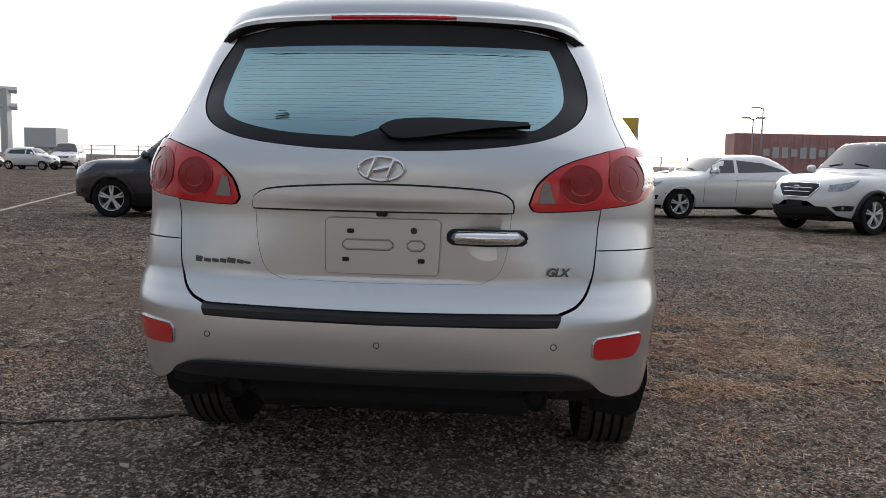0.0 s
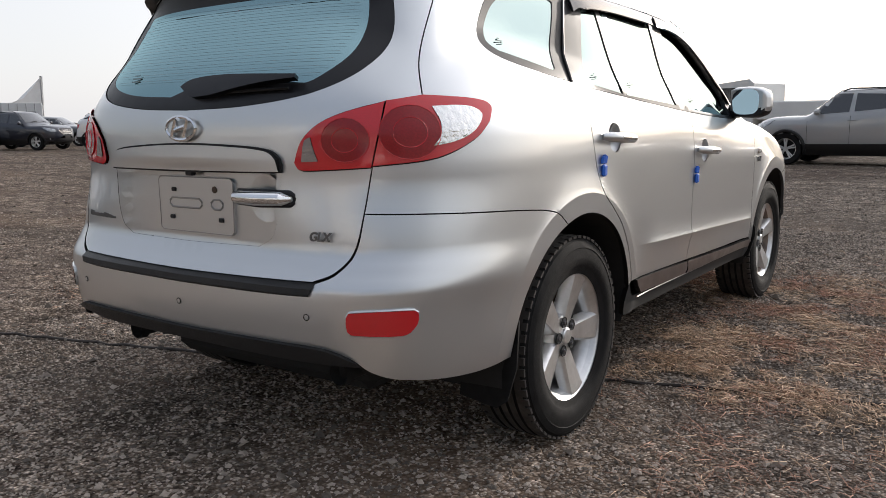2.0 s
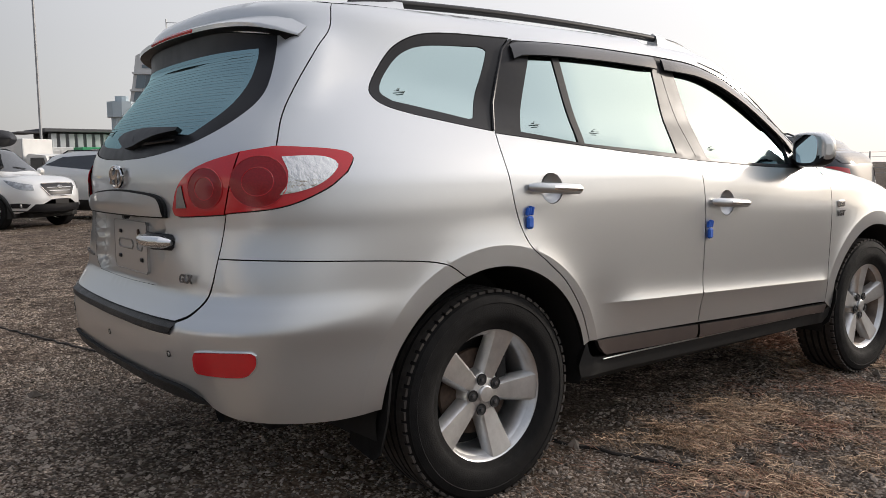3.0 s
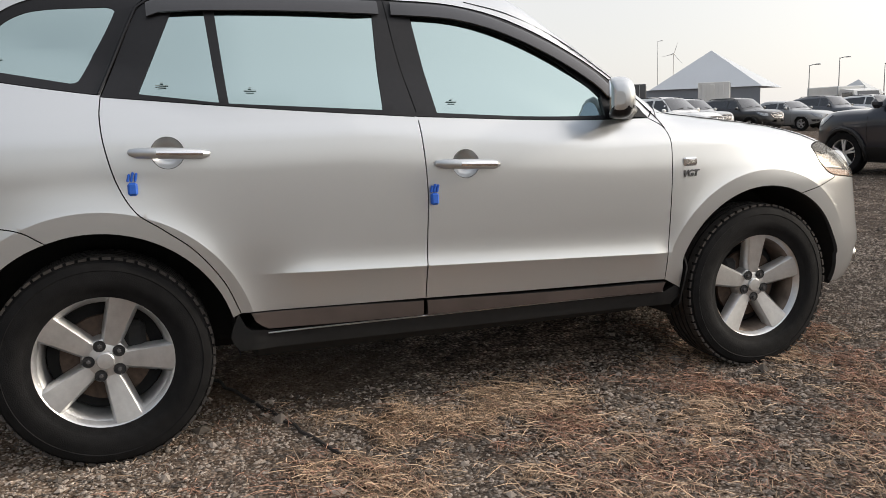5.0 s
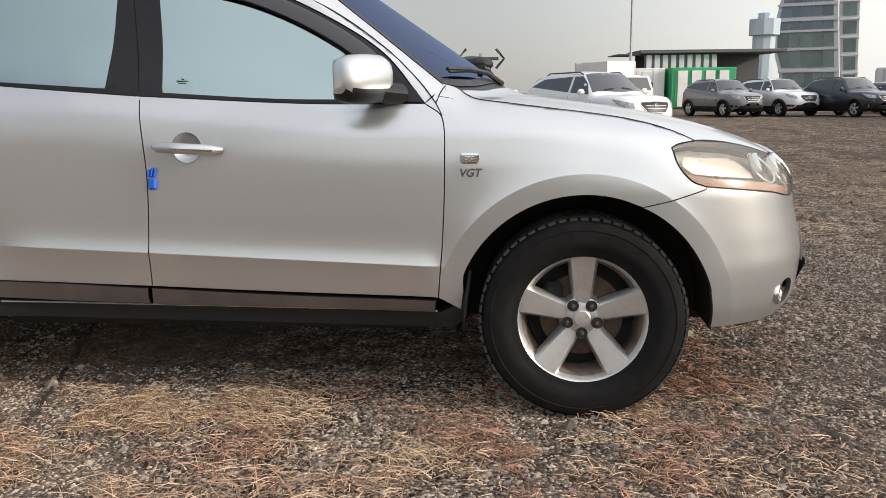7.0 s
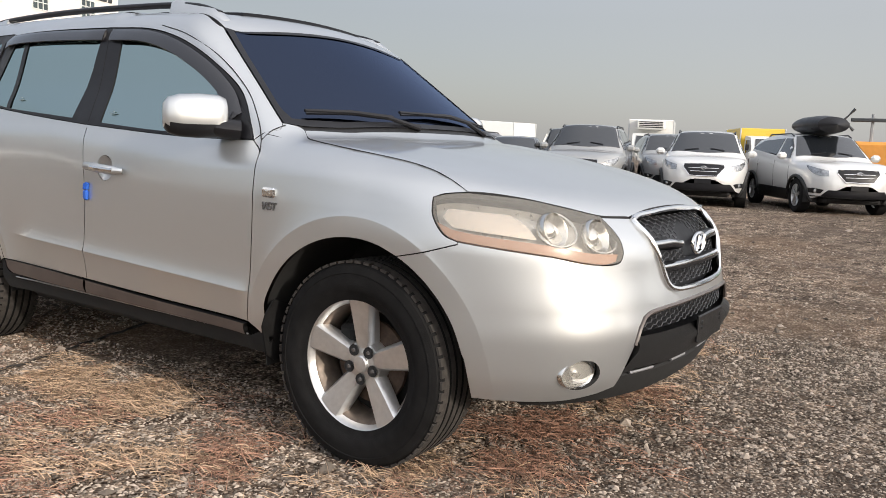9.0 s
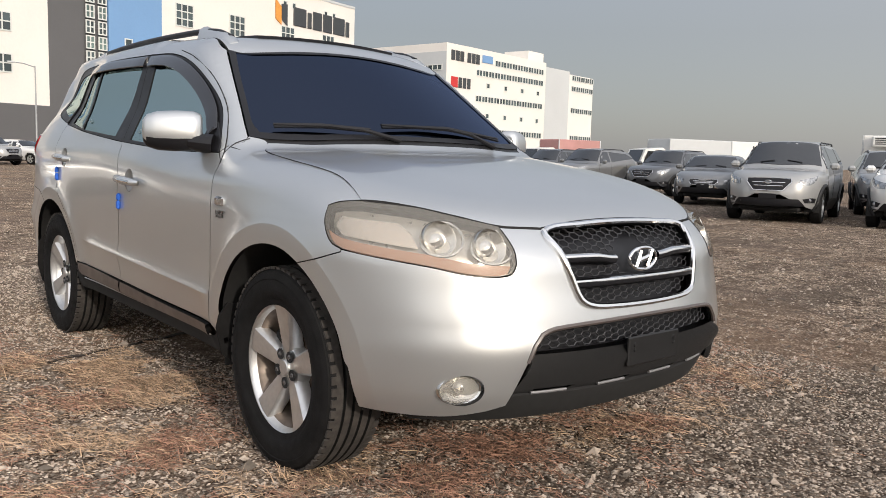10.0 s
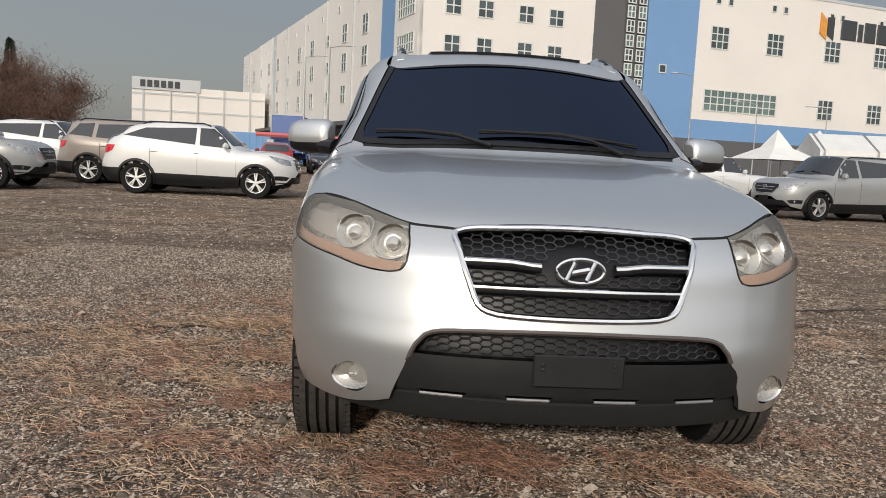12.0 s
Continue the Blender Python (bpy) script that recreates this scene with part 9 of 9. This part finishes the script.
def scatter_stones(name, count, area, size, seed, spread=1.0):
    """Small broken stones lying on the ground, as one mesh."""
    rng = np.random.default_rng(seed)
    x = rng.uniform(area[0], area[1], count)
    y = rng.uniform(area[2], area[3], count)
    ok = ~((np.abs(x) < 0.45) & (np.abs(y) < 1.0))
    x, y = x[ok], y[ok]
    k = len(x)
    s = size * np.exp(rng.normal(0, 0.38, k))
    base = np.array([(1, 0, 0), (0, 1, 0), (-1, 0, 0), (0, -1, 0), (0, 0, 0.75), (0, 0, -0.6)])
    tri = np.array([(0, 1, 4), (1, 2, 4), (2, 3, 4), (3, 0, 4), (1, 0, 5), (2, 1, 5), (3, 2, 5), (0, 3, 5)])
    v = base[None] * (1 + rng.normal(0, 0.28, (k, 6, 3)))
    a = rng.uniform(0, 6.28, k)
    c, sn = np.cos(a)[:, None], np.sin(a)[:, None]
    vx, vy = v[:, :, 0] * c - v[:, :, 1] * sn, v[:, :, 0] * sn + v[:, :, 1] * c
    tilt = rng.normal(0, 0.35, (k, 1))
    vz = v[:, :, 2] + vx * tilt
    p = np.stack([x[:, None] + vx * s[:, None], y[:, None] + vy * s[:, None], ground_z(x, y)[:, None] + vz * s[:, None] * 0.8 + 0.25 * s[:, None]], 2).reshape(-1, 3)
    f = (tri[None] + (np.arange(k) * 6)[:, None, None]).reshape(-1, 3)
    me = bpy.data.meshes.new(name)
    me.from_pydata(p.tolist(), [], f.tolist())
    me.materials.append(STONE)
    return tagged(new(name, me), "loose broken grey stones on the lot", "gravel", kind="stuff")


def scatter_straw(name, count, patches, mat, seed, length=0.043):
    """Dry grass lying flat in tangled tufts, as one mesh."""
    rng = np.random.default_rng(seed)
    w = np.array([p[4] for p in patches], float)
    pick = rng.choice(len(patches), count, p=w / w.sum())
    P = np.array(patches)[pick]
    x = P[:, 0] + rng.normal(0, 1, count) * P[:, 2]
    y = P[:, 1] + rng.normal(0, 1, count) * P[:, 3]
    tuft = np.array([noise.noise(Vector((a * 2.6, b * 2.6, seed))) + 0.6 * noise.noise(Vector((a * 8.5, b * 8.5, seed + 3))) for a, b in zip(x, y)])
    ok = (tuft > -0.15 + 0.8 * rng.random(count)) & ~((np.abs(x) < 0.55) & (y > -2.1) & (y < 1.1))
    x, y = x[ok], y[ok]
    k = len(x)
    lay = np.array([noise.noise(Vector((a * 1.7, b * 1.7, seed + 9))) for a, b in zip(x, y)])
    a = lay * 6.0 + rng.normal(0, 2.2, k)
    ln = length * np.exp(rng.normal(0, 0.4, k))
    lift = np.abs(rng.normal(0, 0.28, k))
    z0 = ground_z(x, y) + 0.006 + 0.014 * rng.random(k)
    wd = 0.0010 + 0.0011 * rng.random(k)
    dx, dy = np.cos(a), np.sin(a)
    bend = rng.normal(0, 0.14, k)
    pts = []
    for t, h in ((0, 0.0), (0.5, 0.62), (1.0, 1.0)):
        px = x + dx * ln * (t - 0.5) - dy * ln * bend * t * t * 0.5
        py = y + dy * ln * (t - 0.5) + dx * ln * bend * t * t * 0.5
        pz = z0 + ln * lift * h * (1 - 0.4 * t)
        q = wd * (1 - 0.7 * t)
        pts += [np.stack([px - dy * q, py + dx * q, pz], 1), np.stack([px + dy * q, py - dx * q, pz + 0.0012], 1)]
    p = np.stack(pts, 1).reshape(-1, 3)
    quad = np.array([(0, 1, 3, 2), (2, 3, 5, 4)])
    f = (quad[None] + (np.arange(k) * 6)[:, None, None]).reshape(-1, 4)
    me = bpy.data.meshes.new(name)
    me.from_pydata(p.tolist(), [], f.tolist())
    me.materials.append(mat)
    return tagged(new(name, me), "flattened dry grass in tufts on the gravel", "dry grass", kind="stuff")


scatter_stones("gravel_stones", 175000, (-2.4, 4.0, -4.4, 4.6), 0.0054, 1)
scatter_stones("gravel_stones", 45000, (-8, 9, -9, 10), 0.0080, 2)
scatter_stones("gravel_stones", 34000, (-24, 20, -28, 26), 0.013, 4)
scatter_stones("gravel_stones", 260, (-6, 6, -6, 8), 0.019, 3)
# places of dry grass: x, y, spread in x, spread in y, share
scatter_straw("dry_grass", 62000, [(1.30, 0.1, 0.28, 0.65, 6), (0.92, -0.15, 0.16, 0.35, 2), (1.45, 1.35, 0.35, 0.45, 2.5), (2.2, 0.9, 0.5, 0.6, 2), (1.3, -0.45, 0.3, 0.2, 1.5), (0.80, 1.55, 0.16, 0.30, 2), (1.9, -0.1, 0.3, 0.25, 1.2), (-0.75, 1.85, 0.35, 0.12, 1.2), (-1.64, 1.67, 0.3, 0.18, 1.0)], STRAW, 11)
scatter_straw("dry_grass", 62000, [(1.2, 0.6, 0.35, 0.9, 3), (0.35, 1.75, 0.45, 0.25, 4), (1.35, 0.9, 0.35, 0.5, 3), (-0.45, 1.72, 0.5, 0.25, 3), (1.5, -0.4, 0.4, 0.6, 2), (1.9, -1.6, 0.4, 0.5, 1), (2.4, -0.4, 0.45, 0.5, 1.6), (1.5, 1.3, 0.3, 0.3, 1.5), (-1.6, 1.25, 0.5, 0.3, 2), (-2.4, -0.7, 0.5, 0.4, 1)], STRAWRED, 12, 0.042)
scatter_straw("dry_grass", 46000, [(2.5, -0.5, 0.6, 0.5, 2), (3.5, 1.8, 1.2, 0.5, 2), (5.5, 4.5, 1.6, 1.0, 2), (-4.3, 3.3, 0.9, 0.35, 3), (3.0, 4.5, 0.9, 0.8, 1), (6.2, 9.0, 2.0, 0.6, 2.5), (4.5, 7.8, 1.0, 0.4, 2), (-2.2, -0.5, 0.7, 0.4, 0.8), (1.8, -0.1, 0.3, 0.25, 0.8), (2.0, 0.45, 0.45, 0.35, 3), (2.6, 2.8, 0.7, 0.35, 1.5), (-5.3, 4.6, 1.2, 0.5, 2.5), (5.6, 8.6, 1.6, 0.5, 2.5)], STRAW, 13, 0.06)


def rope(name, label, pts, r, mat):
    """A twisted rope lying on the ground."""
    path = []
    rng = random.Random(len(pts))
    line = spline(np.array(pts, float), 0.02)
    for i, (x, y) in enumerate(line):
        path.append((x + 0.006 * math.sin(i * 0.9), y + 0.006 * math.cos(i * 0.7), r * 0.8 + 0.003 * math.sin(i * 0.5)))
    return tagged(part(name, Shape().tube(path, r, 6), mat), label, "rope")


rope("dark_rope", "dark thick rope lying across the gravel", [(-4.5, -2.3), (-1.5, -1.53), (0.0, -1.0), (1.12, -0.62), (2.15, -0.33), (4.5, 0.55)], 0.0075, material("dark_hemp", (0.035, 0.03, 0.027), 0.9, grain=0.3, size=60))
rope("pale_rope", "pale rope marking a lane on the lot", [(-8.0, 6.4), (-8.95, 9.0), (-10.4, 12.9), (-11.7, 16.5), (-13.4, 21.0)], 0.022, material("pale_hemp", (0.30, 0.275, 0.235), 0.9, grain=0.2, size=40))
